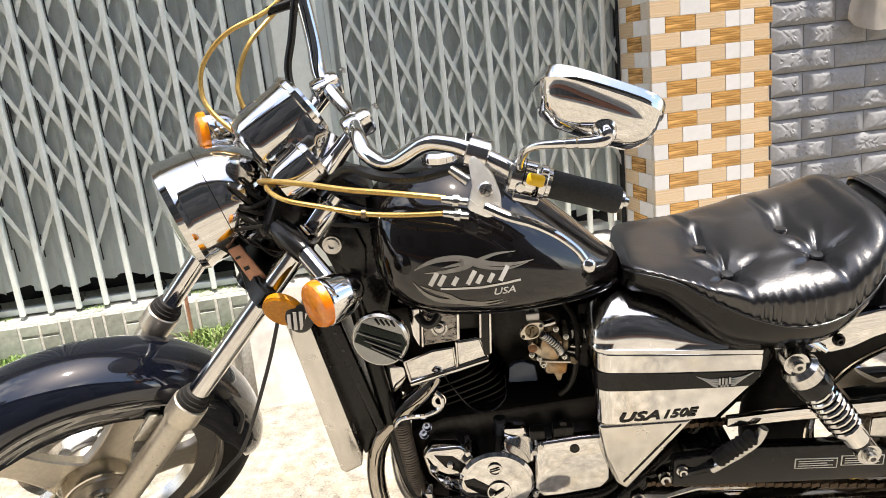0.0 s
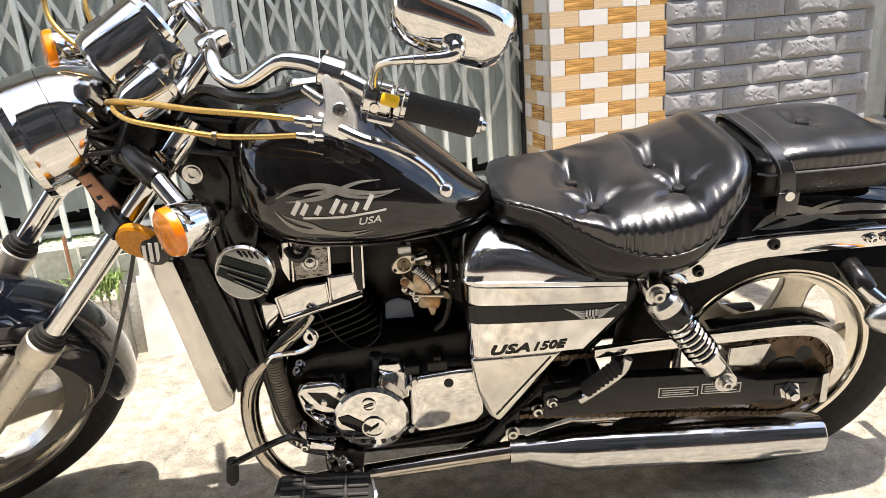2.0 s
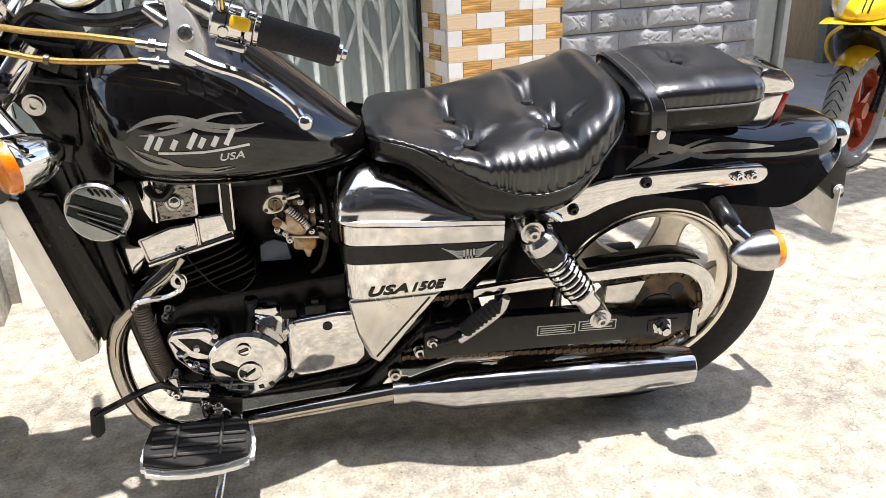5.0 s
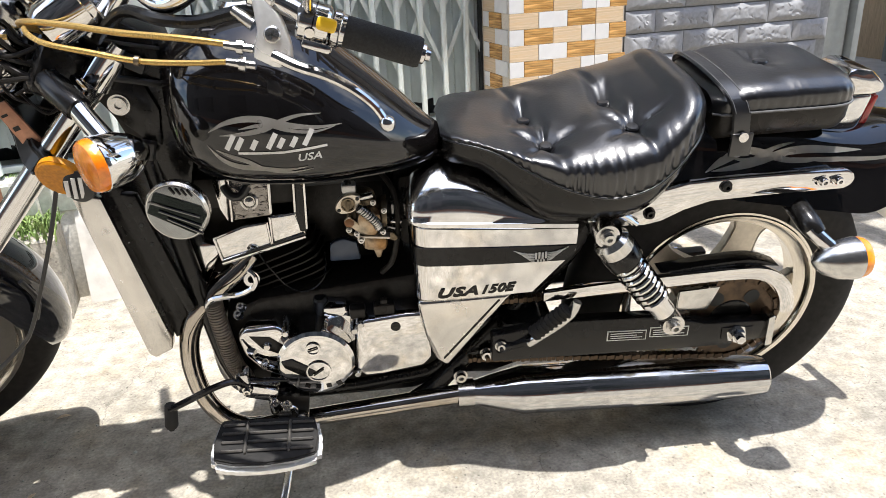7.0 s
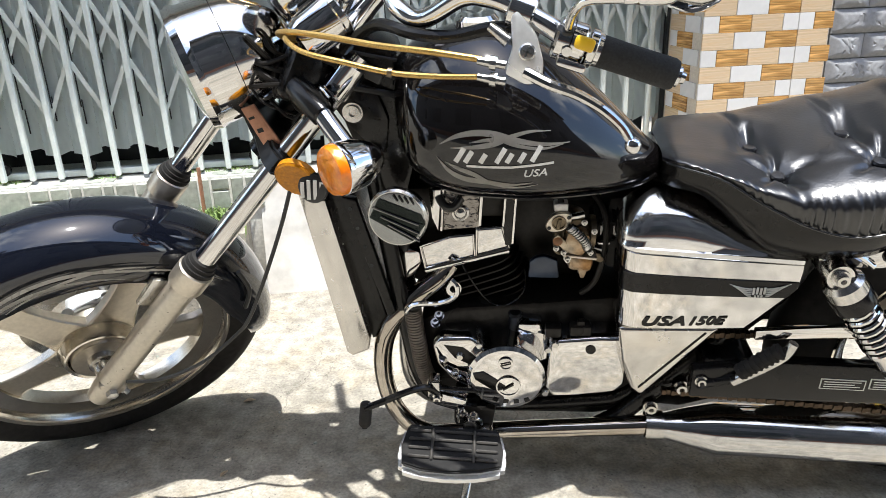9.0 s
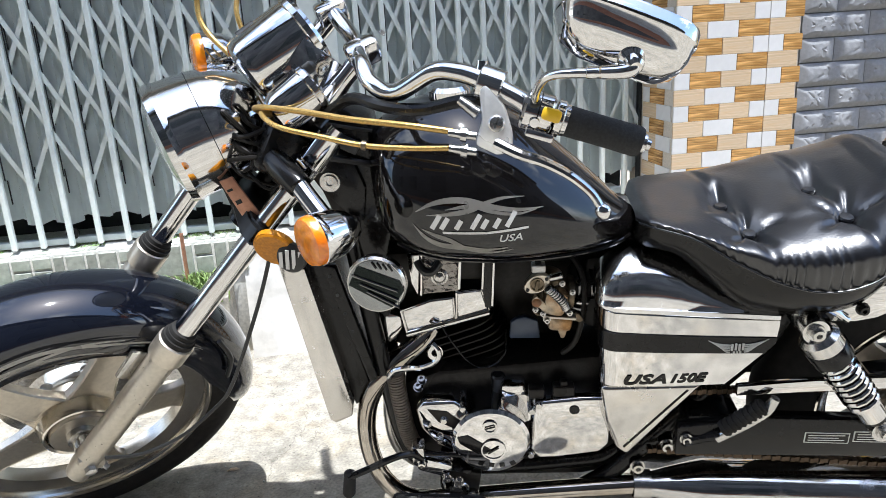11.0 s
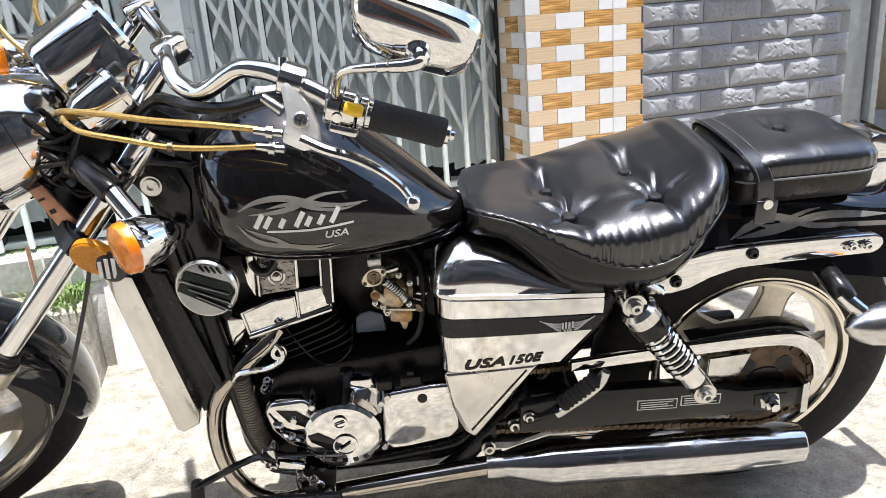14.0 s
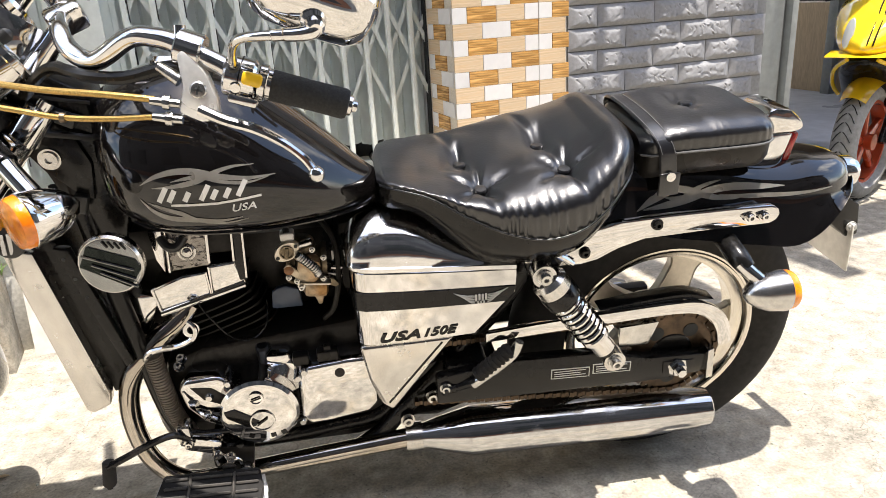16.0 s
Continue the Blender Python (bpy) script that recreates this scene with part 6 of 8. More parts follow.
# No openings are cut: dark discs paint the holes' shade on the face.
for k in range(5):
    a = 2 * math.pi * k / 5 + 0.95
    bp("sprocket_hole_shade", lathe([(0, 0.0150), (0.0008, 0.0150)], (RC[0] + 0.058 * math.cos(a), -0.0981, RC[1] + 0.058 * math.sin(a)), (0, -1, 0), 18), GATE_DARK, "", spr)
# Pale plate added in place of bright ground seen through the guard.
bp("guard_gap_light", plate([(0.945, 0.384), (1.021, 0.387), (1.004, 0.338), (0.945, 0.340)], -0.112, -0.106, 0.002), CHROME_DULL, "", swing)
bp("sprocket_carrier", lathe([(-0.10, 0.02), (-0.10, 0.040), (-0.09, 0.052), (-0.05, 0.060)], (RC[0], 0, RC[1]), (0, 1, 0), 32), BLACK_SATIN, "", rear_tyre)
chain = bmesh.new()
pts = [Vector((0.56, 0, 0.388)).lerp(Vector((1.06, 0, 0.391)), k / 60) for k in range(61)] + [Vector((RC[0] + 0.089 * math.cos(a), 0, RC[1] + 0.089 * math.sin(a))) for a in [math.pi / 2 - math.pi * k / 20 for k in range(1, 20)]] + [Vector((1.06, 0, 0.213)).lerp(Vector((0.56, 0, 0.262)), k / 60) for k in range(61)]
for k, (a, b) in enumerate(zip(pts, pts[1:])):
    d = b - a
    box(((a.x + b.x) / 2, -0.0955, (a.z + b.z) / 2), (d.length * 0.86, 0.014 if k % 2 else 0.010, 0.0095), 0.0, Euler((0, -math.atan2(d.z, d.x), 0)).to_matrix(), bm=chain)
bp("drive_chain", chain, CHAIN, "oily drive chain", swing)

# --- engine
EU, EV = Vector((0.945, 0, 0.326)), Vector((-0.326, 0, 0.945))
ER = Matrix(((EU.x, 0, EV.x), (0, 1, 0), (EU.z, 0, EV.z)))
hc = Vector((0.222, 0, 0.568))
DEPTH = inset(1.105)
eng = bp("engine", box(hc + EV * -0.095 + Vector((0, 0.0, 0)), (0.135, 0.20, 0.15), 0.01, ER), ENGINE_BLACK, "black finned engine with chrome covers")
for k in range(9):
    w = 0.158 - 0.004 * abs(k - 4)
    c, d = hc + EV * (-0.040 - 0.0135 * k) + EU * 0.006, 0.250 - 0.003 * k
    turn = [(math.cos(2 * math.pi * q / 40), math.sin(2 * math.pi * q / 40)) for q in range(40)]
    bp("fin", ring_loft(bmesh.new(), [[c + EV * v + EU * (math.copysign(abs(a) ** 0.42, a) * w / 2 * f) + Vector((0, math.copysign(abs(b) ** 0.42, b) * d / 2 * f, 0)) for a, b in turn] for v, f in ((-0.0026, 0.975), (-0.0014, 1.0), (0.0014, 1.0), (0.0026, 0.975))]), FIN, "", eng)
LEFT_COVER = [(0.157, 0.584), (0.163, 0.544), (0.2425, 0.5655), (0.2415, 0.606), (0.205, 0.602)]
RIGHT_COVER = [(0.2445, 0.566), (0.2965, 0.5815), (0.2865, 0.6185), (0.2465, 0.6145)]
for out in (LEFT_COVER, RIGHT_COVER):
    rc = bp("rocker_cover", plate(out, -0.135, 0.07, 0.004, seg=3), CHROME, "chrome rocker cover in two pieces" if out is LEFT_COVER else "", eng)
    bp("cover_rim", tube([(x, -0.1352, z) for x, z in out + out[:2]], 0.0022, 8), CHROME, "", rc)
bp("cover_lip", plate([(0.1605, 0.5410), (0.163, 0.5355), (0.298, 0.574), (0.2965, 0.5795)], -0.1385, 0.072, 0.002), CHROME, "", eng)
bp("cover_gasket", plate([(0.161, 0.5445), (0.162, 0.5415), (0.2985, 0.5800), (0.2975, 0.5830)], -0.1375, 0.071, 0.001), PLASTIC, "", eng)
bp("spark_cap", tube([hc + Vector((-0.075, -0.10, -0.02)), hc + Vector((-0.092, -0.115, 0.0)), hc + Vector((-0.10, -0.10, 0.04))], 0.009, 10, smooth=4), PLASTIC, "", eng)
bp("side_cap", box(hc + Vector((-0.096, -0.10, -0.034)), (0.046, 0.05, 0.084), 0.013, Euler((0, 0.45, 0)).to_matrix()), CHROME, "", eng)
bp("plug_lead", tube([(0.222, -0.142, 0.556), (0.229, -0.148, 0.5438), (0.2384, -0.150, 0.5277), (0.2569, -0.150, 0.4971), (0.279, -0.150, 0.4827), (0.3023, -0.150, 0.4894), (0.3198, -0.148, 0.5107), (0.322, -0.12, 0.535)], 0.0015, 8, smooth=6), BLACK_SATIN, "", eng)
DEPTH = inset(1.05)
# brackets and plates over the head
bp("head_bracket", plate([(0.167, 0.668), (0.187, 0.668), (0.179, 0.594), (0.170, 0.618)], -0.104, -0.090, 0.002), CHROME, "", eng)
coil = bp("coil_cover", plate([(0.190, 0.668), (0.1825, 0.589), (0.245, 0.5935), (0.249, 0.668)], -0.092, -0.070, 0.003), CRUMPLED, "crinkled chrome coil cover", eng)
bp("cover_boss", lathe([(0, 0.0150), (0.004, 0.0140), (0.006, 0.0105), (0.003, 0.0085), (0.003, 0.0070), (0.007, 0.0060), (0.009, 0.0010)], (0.2148, -0.091, 0.622), (0.1, -1, 0.15), 20), CHROME_DULL, "", coil)
bp("cover_edge", tube([(0.1895, -0.094, 0.668), (0.1830, -0.094, 0.590)], 0.0022, 8), CHROME, "", coil)
bp("cover_edge", tube([(0.2512, -0.095, 0.668), (0.2454, -0.095, 0.600)], 0.0028, 8), CHROME, "", coil)
bp("head_bracket", plate([(0.2885, 0.668), (0.3050, 0.668), (0.2975, 0.560), (0.286, 0.560), (0.2825, 0.596)], -0.092, -0.080, 0.002), BLACK_SATIN, "", eng)
for xa, xb, zb in ((0.2885, 0.2830, 0.598), (0.3048, 0.2978, 0.566)):
    bp("bracket_edge", tube([(xa, -0.094, 0.668), (xb, -0.094, zb)], 0.0021, 8), CHROME, "", eng)
bp("bracket_web", plate([(0.2900, 0.668), (0.3030, 0.668), (0.3010, 0.642), (0.2930, 0.650)], -0.094, -0.091, 0.001), BRASS, "", eng)
bp("head_block", box((0.21, 0, 0.63), (0.17, 0.15, 0.055), 0.008), ENGINE_BLACK, "", eng)
bp("hose_bend", tube([(0.182, -0.10, 0.655), (0.192, -0.108, 0.642), (0.206, -0.108, 0.640), (0.218, -0.10, 0.652)], 0.007, 10, smooth=4), PLASTIC, "", eng)
DEPTH = inset(1.0, 0.006, 0.004)
# air pod cover beneath the tank
pod_c = (0.110, -0.095, 0.622)
pod = bp("air_pod", lathe([(0, 0.040), (0.012, 0.048), (0.026, 0.049), (0.030, 0.046), (0.030, 0.040)], pod_c, (-0.10, -1, 0.06), 36), CHROME_DULL, "round chrome air pod cover with a hexagonal emblem")
px = Vector(pod_c) + Vector((-0.10, -1, 0.06)).normalized() * 0.0302
bp("pod_face", lathe([(0.0285, 0.0445), (0.0305, 0.0445), (0.0310, 0.043), (0.0310, 0.001)], pod_c, (-0.10, -1, 0.06), 36), PALE_FACE, "", pod)
px = px + Vector((-0.10, -1, 0.06)).normalized() * 0.0012
for s0 in (0,):
    bm = bmesh.new()
    hexa = [(-0.043, 0.002), (-0.026, 0.035), (0.040, 0.010), (0.046, -0.006), (0.024, -0.036)]
    vs = [bm.verts.new(px + Vector((a, -0.0022 - a * 0.1 + b * 0.06, b))) for a, b in hexa]
    bm.faces.new(vs)
    bmesh.ops.solidify(bm, geom=bm.faces[:], thickness=-0.004)
    bp("emblem", bm, EMBLEM, "dark glossy hexagonal emblem", pod)
bm = bmesh.new()
for off in (0.011, -0.004, -0.017):
    p, q = (-0.036 + 0.012 * (0.011 - off) / 0.015, off + 0.010), (0.036, off - 0.017)
    tube([px + Vector((a, -0.0044 - a * 0.1 + b * 0.06, b)) for a, b in (p, q)], 0.0022, 6, bm, flat=0.4)
bp("emblem_line", bm, DARK_CHROME, "", pod)
for k in range(4):
    bp("vent_slot", box(px + Vector((0.001 + 0.0085 * k, 0.0015 - 0.1 * (0.001 + 0.0085 * k), 0.0365 - 0.0015 * k)), (0.0030, 0.004, 0.013), 0.001, Euler((0, -0.5, 0)).to_matrix()), BLACK_SATIN, "", pod)
DEPTH = inset(1.0)
bp("horn_face", lathe([(0, 0.024), (0.008, 0.024), (0.010, 0.02), (0.010, 0.002)], (-0.010, -0.125, 0.685), (-0.2, -1, 0.1), 24), PLASTIC, "striped round horn grille", bike)
for k in range(4):
    bp("horn_slot", box((-0.0115 + 0.010 * (k - 1.5), -0.1362, 0.685), (0.0056, 0.002, 0.036 - 0.007 * abs(k - 1.5)), 0.0, Euler((0, 0.1, 0)).to_matrix()), DECAL_LIGHT, "", bike)

DEPTH = inset(1.05, -0.008, -0.003)
# carburettor
carb = bp("carburettor", lathe([(0, 0.024), (0.006, 0.027), (0.014, 0.027), (0.018, 0.022), (0.05, 0.022), (0.056, 0.028), (0.064, 0.028)], (0.372, -0.085, 0.588), (1, 0, -0.05), 24), BRASS, "stained metal carburettor")
bp("throttle_body", box((0.405, -0.098, 0.582), (0.040, 0.050, 0.044), 0.010, Euler((0, 0.25, 0)).to_matrix()), CARB_ALLOY, "", carb)
bp("float_bowl", box((0.414, -0.090, 0.542), (0.040, 0.056, 0.028), 0.009, Euler((0, 0.12, 0)).to_matrix()), CARB_ALLOY, "", carb)
bp("bowl_lip", box((0.412, -0.090, 0.558), (0.054, 0.064, 0.005), 0.002, Euler((0, 0.12, 0)).to_matrix()), ALLOY, "", carb)
bp("diaphragm_cap", lathe([(0, 0.018), (0.008, 0.022), (0.016, 0.020), (0.020, 0.012), (0.022, 0.003)], (0.398, -0.085, 0.606), (0.1, -0.2, 1), 24), BRASS, "", carb)
FLC, FLU, FLV = Vector((0.3770, 0, 0.6200)), Vector((0.852, 0, 0.523)), Vector((-0.523, 0, 0.852))
flange = bmesh.new()
ring_loft(flange, [[FLC + Vector((0, y, 0)) + FLU * (0.0225 * k * math.copysign(abs(math.cos(a)) ** 1.25, math.cos(a))) + FLV * (0.0155 * k * math.sin(a)) for a in (2 * math.pi * q / 28 for q in range(28))] for y, k in ((-0.110, 0.95), (-0.112, 1.0), (-0.118, 1.0), (-0.120, 0.93))])
bp("choke_flange", flange, ALLOY, "pale oval choke flange", carb)
bp("choke_valve", lathe([(0, 0.0115), (0.003, 0.0115), (0.003, 0.0095), (0.0005, 0.009)], (FLC.x, -0.120, FLC.z), (0, -1, 0), 20), BRASS, "", carb)
bp("choke_blade", box((FLC.x, -0.1235, FLC.z), (0.006, 0.004, 0.018), 0.0015, Euler((0, 0.2, 0)).to_matrix()), BRASS, "", carb)
for q in (-0.0175, 0.0175):
    h = FLC + FLU * q
    # Dark disc painted as the shade of a bolt hole.
    bp("flange_hole_shade", lathe([(0, 0.0030), (0.001, 0.0030)], (h.x, -0.1203, h.z), (0, -1, 0), 10), GATE_DARK, "", carb)
bp("hose_union", box((0.380, -0.105, 0.643), (0.022, 0.020, 0.014), 0.003), DECAL_LIGHT, "pale hose union", carb)
bp("carb_hose", tube([(0.392, -0.122, 0.615), (0.404, -0.128, 0.606), (0.418, -0.128, 0.590), (0.424, -0.120, 0.572)], 0.0055, 10, smooth=5), RUBBER, "", carb)
for k, c in enumerate(curve([(0.394, -0.123, 0.613), (0.405, -0.128, 0.605), (0.417, -0.128, 0.591), (0.422, -0.124, 0.578)], 4)):
    bp("hose_coil", hoop([(-0.0011, 0.0076), (-0.0011, 0.0060), (0.0011, 0.0060), (0.0011, 0.0076)], c, (0.6, 0, -0.8), 12), STEEL, "", carb)
bp("overflow_pipe", tube([(0.376, -0.110, 0.590), (0.372, -0.116, 0.572), (0.380, -0.114, 0.562), (0.392, -0.110, 0.566)], 0.0028, 8, smooth=4), BRASS, "", carb)
bp("drain_screw", bolt((0.418, -0.100, 0.529), 0.007, 0.012, (0, 0, -1)), BRASS, "", carb)
for x, z in ((0.374, 0.574), (0.428, 0.566), (0.386, 0.566), (0.432, 0.604), (0.416, 0.620)):
    bp("carb_screw", bolt((x, -0.119, z), 0.0036, 0.005), STEEL, "", carb)
bp("choke_cable", tube([(0.380, -0.112, 0.650), (0.378, -0.10, 0.662)], 0.005, 8), PLASTIC, "", carb)
bp("intake_boot", lathe([(0, 0.026), (0.012, 0.030), (0.02, 0.026), (0.03, 0.030), (0.04, 0.027), (0.06, 0.034)], (0.434, -0.062, 0.592), (1, 0.1, 0), 24), RUBBER, "", carb)
for dx in (0.010, 0.030):
    bp("intake_clamp", hoop([(-0.003, 0.0335), (-0.003, 0.031), (0.003, 0.031), (0.003, 0.0335)], (0.434 + dx, -0.062, 0.592), (1, 0.1, 0), 24), DARK_CHROME, "", carb)
    bp("clamp_screw", bolt((0.434 + dx, -0.094, 0.606), 0.004, 0.008, (0, -0.6, 0.8)), BLACK_SATIN, "", carb)
bp("link_lever", plate([(0.428, 0.560), (0.445, 0.556), (0.452, 0.545), (0.446, 0.540), (0.426, 0.551)], -0.108, -0.104, 0.001), BRASS, "", carb)
bp("throttle_arm", plate([(0.368, 0.592), (0.376, 0.600), (0.388, 0.588), (0.396, 0.574), (0.388, 0.570), (0.378, 0.580)], -0.122, -0.118, 0.001), CARB_ALLOY, "", carb)
bp("needle_cap", lathe([(0, 0.0075), (0.006, 0.0080), (0.008, 0.0050), (0.0085, 0.001)], (0.376, -0.116, 0.588), (0, -1, 0.1), 14), AMBER_BROWN, "", carb)
bp("idle_screw", bolt((0.392, -0.118, 0.556), 0.0045, 0.010), STEEL, "", carb)
bp("cable_stop", box((0.402, -0.112, 0.628), (0.030, 0.014, 0.007), 0.002, Euler((0, -0.25, 0)).to_matrix()), CHROME_DULL, "", carb)
bp("bowl_foot", plate([(0.410, 0.530), (0.426, 0.530), (0.421, 0.513), (0.415, 0.513)], -0.112, -0.100, 0.002), CARB_ALLOY, "", carb)
bp("boot_strap", box((0.446, -0.098, 0.560), (0.026, 0.008, 0.007), 0.002, Euler((0, 0.3, 0)).to_matrix()), DARK_CHROME, "", carb)
bp("boot_strap", box((0.450, -0.098, 0.572), (0.020, 0.008, 0.005), 0.002, Euler((0, 0.1, 0)).to_matrix()), CHROME_DULL, "", carb)
bp("air_box", box((0.495, 0.0, 0.575), (0.085, 0.16, 0.14), 0.02), ENGINE_BLACK, "black air box", bike)
# Three black blocks added as dark fill where background showed through.
bp("seat_gap_fill", plate([(0.475, 0.665), (0.60, 0.660), (0.74, 0.60), (0.75, 0.44), (0.50, 0.44)], -0.050, 0.075, 0.008), ENGINE_BLACK, "black block added to darken the gap under the seat")
bp("engine_gap_fill", box((0.37, 0.045, 0.545), (0.19, 0.10, 0.20), 0.012), ENGINE_BLACK, "black block added to darken the gap behind the engine")
bp("tank_gap_fill", box((0.30, 0.03, 0.632), (0.30, 0.09, 0.06), 0.01), PLASTIC, "black block added to darken the gap under the tank")
bp("fuel_hose", tube([(0.43, -0.07, 0.65), (0.45, -0.09, 0.62), (0.452, -0.10, 0.56), (0.44, -0.10, 0.50), (0.42, -0.09, 0.47)], 0.005, 8, smooth=5), ENGINE_BLACK, "black fuel hose")

DEPTH = inset(1.055, 0.003, -0.006)
# Plate coloured as if it mirrored the sky.
bp("intake_plate", plate([(0.325, 0.517), (0.335, 0.525), (0.350, 0.528), (0.371, 0.519), (0.375, 0.484), (0.322, 0.485)], -0.062, -0.050, 0.003), BLUE_GREY, "plate below the carburettor, sky reflection painted blue-grey", carb)
# crankcase
case = bp("crankcase", plate([(0.135, 0.42), (0.20, 0.445), (0.33, 0.455), (0.48, 0.47), (0.53, 0.42), (0.52, 0.28), (0.46, 0.235), (0.25, 0.225), (0.17, 0.25), (0.13, 0.32)], -0.095, 0.12, 0.012), ENGINE_BLACK, "black crankcase")
clut = bp("clutch_cover", plate([(0.355, 0.400), (0.372, 0.414), (0.44, 0.420), (0.480, 0.420), (0.488, 0.408), (0.486, 0.320), (0.470, 0.302), (0.40, 0.292), (0.365, 0.290), (0.350, 0.310)], -0.145, -0.09, 0.008, seg=3), CHROME, "chrome clutch cover", case)
bp("cover_plug", lathe([(0, 0.0085), (0.002, 0.0085), (0.002, 0.002)], (0.425, -0.1452, 0.397), (0, -1, 0), 16), BLACK_SATIN, "", clut)
fc = bp("front_case", plate([(0.158, 0.395), (0.172, 0.413), (0.225, 0.415), (0.245, 0.398), (0.250, 0.345), (0.225, 0.300), (0.190, 0.320), (0.165, 0.355)], -0.140, -0.09, 0.008, seg=3), CHROME, "chrome front engine cover", case)
bp("case_recess", plate([(0.178, 0.400), (0.212, 0.395), (0.236, 0.372), (0.232, 0.352), (0.196, 0.372)], -0.1418, -0.138, 0.002), ENGINE_BLACK, "", fc)
gc = Vector((0.285, -0.10, 0.343))
gen = bp("generator_cover", lathe([(0, 0.062), (0.044, 0.063), (0.052, 0.066), (0.058, 0.066), (0.063, 0.061), (0.064, 0.055), (0.0635, 0.001)], gc, (0, -1, 0.02), 52), CHROME, "round chrome generator cover", case)
bp("cover_plug", lathe([(0, 0.0125), (0.003, 0.0125), (0.003, 0.010), (0.001, 0.010)], (0.284, -0.1642, 0.380), (0, -1, 0), 24), CHROME, "", gen)
bp("plug_slot", box((0.284, -0.1678, 0.380), (0.018, 0.001, 0.0026), 0.0, Euler((0, -0.3, 0)).to_matrix()), BLACK_SATIN, "", gen)
bp("cover_plug", lathe([(0, 0.0215), (0.003, 0.021), (0.003, 0.0185), (0.0012, 0.0185)], (0.288, -0.1642, 0.331), (0, -1, 0), 28), CHROME, "", gen)
bp("plug_slot", box((0.288, -0.1678, 0.331), (0.022, 0.001, 0.003), 0.0, Euler((0, -0.6, 0)).to_matrix()), BLACK_SATIN, "", gen)
# Black plate paints the dark reflection on the cover's arrow.
bp("arrow_reflection", plate([(0.228, 0.358), (0.246, 0.362), (0.284, 0.333), (0.276, 0.322), (0.262, 0.322), (0.232, 0.345)], -0.1658, -0.163, 0.001), BLACK_SATIN, "black arrow painting a dark reflection on the cover", gen)
for k in range(4):
    bp("cast_mark", box((0.266 + 0.018 * k, -0.1645, 0.2955 + 0.004 * abs(k - 1.5)), (0.009, 0.002, 0.008), 0.0, Euler((0, 0.3 * (1.5 - k), 0)).to_matrix()), BLACK_SATIN, "", gen)
for x, z in ((0.206, 0.378), (0.240, 0.402), (0.355, 0.395), (0.352, 0.300), (0.196, 0.336), (0.224, 0.305), (0.366, 0.406)):
    bp("case_bolt", lathe([(0, 0.0075), (0.045, 0.0075), (0.050, 0.005)], (x, -0.098, z), (0, -1, 0), 12), CHROME_DULL, "", case)
bp("oil_filler", lathe([(0, 0.011), (0.032, 0.012), (0.036, 0.009)], (0.300, -0.095, 0.405), (0, -0.15, 1), 14), PLASTIC, "", case)
bp("breather", box((0.325, -0.10, 0.418), (0.044, 0.05, 0.03), 0.010), CHROME, "", case)
bp("case_hump", lathe([(0, 0.03), (0.05, 0.036), (0.055, 0.03)], (0.335, -0.07, 0.385), (0, -1, 0), 24), CHROME, "", case)
bp("base_bolt", bolt((0.172, -0.12, 0.445), 0.0065, 0.013, (0, -0.6, 0.8)), DARK_CHROME, "", case)
bp("base_bolt", bolt((0.165, -0.12, 0.430), 0.0065, 0.013, (0, -0.6, 0.8)), DARK_CHROME, "", case)

# two small lugs on top of the clutch cover
bp("case_lug", box((0.363, -0.128, 0.424), (0.027, 0.022, 0.020), 0.004), ENGINE_BLACK, "", case)
bp("case_lug", box((0.408, -0.128, 0.427), (0.036, 0.022, 0.020), 0.004), ENGINE_BLACK, "", case)
bp("case_lug", box((0.4085, -0.128, 0.440), (0.012, 0.012, 0.010), 0.002), ENGINE_BLACK, "", case)
DEPTH = inset(1.05)
# --- radiator
rad = bp("radiator", plate([(0.000, 0.672), (0.034, 0.664), (0.084, 0.40), (0.050, 0.372)], -0.10, 0.10, 0.004), BLACK_SATIN, "black radiator with a chrome side panel")
bp("side_panel", plate([(-0.036, 0.672), (0.006, 0.660), (0.050, 0.388), (0.046, 0.366), (0.016, 0.352), (0.006, 0.360)], -0.122, -0.098, 0.003), PANEL, "pale satin metal radiator panel", rad)
bp("core_strip", plate([(0.030, 0.660), (0.052, 0.655), (0.098, 0.44), (0.084, 0.43)], -0.112, -0.095, 0.003), BLACK_SATIN, "", rad)
bp("front_grille", plate([(-0.030, 0.665), (-0.006, 0.665), (0.044, 0.375), (0.014, 0.358)], -0.098, 0.10, 0.003), CHROME_DULL, "", rad)
# Black discs give the strip's holes their shade.
for k in range(4):
    bp("strip_hole_shade", lathe([(0, 0.003), (0.001, 0.003)], (0.042 + 0.008 * k, -0.1125, 0.64 - 0.035 * k), (0, -1, 0), 10), GATE_DARK, "", rad)

DEPTH = inset(1.09)
# --- exhaust
MUF = inset(1.12, -0.026, 0.018)
joint = (DEPTH @ MB).inverted() @ MUF @ MB @ Vector((0.566, -0.200, 0.258))
knee = Vector((0.21, -0.160, 0.212))
exh = bp("exhaust_header", tube([(0.200, -0.095, 0.528), (0.178, -0.108, 0.506), (0.138, -0.122, 0.478), (0.098, -0.132, 0.436), (0.078, -0.136, 0.380), (0.076, -0.138, 0.305), (0.096, -0.143, 0.240), (0.140, -0.150, 0.204), knee, knee.lerp(joint, 0.33), knee.lerp(joint, 0.67), joint], [0.0178, 0.0178, 0.0176, 0.0172, 0.0166, 0.0162, 0.016, 0.016, 0.016, 0.016, 0.016, 0.018], 18, smooth=8), HEADER, "curved chrome exhaust header pipe")
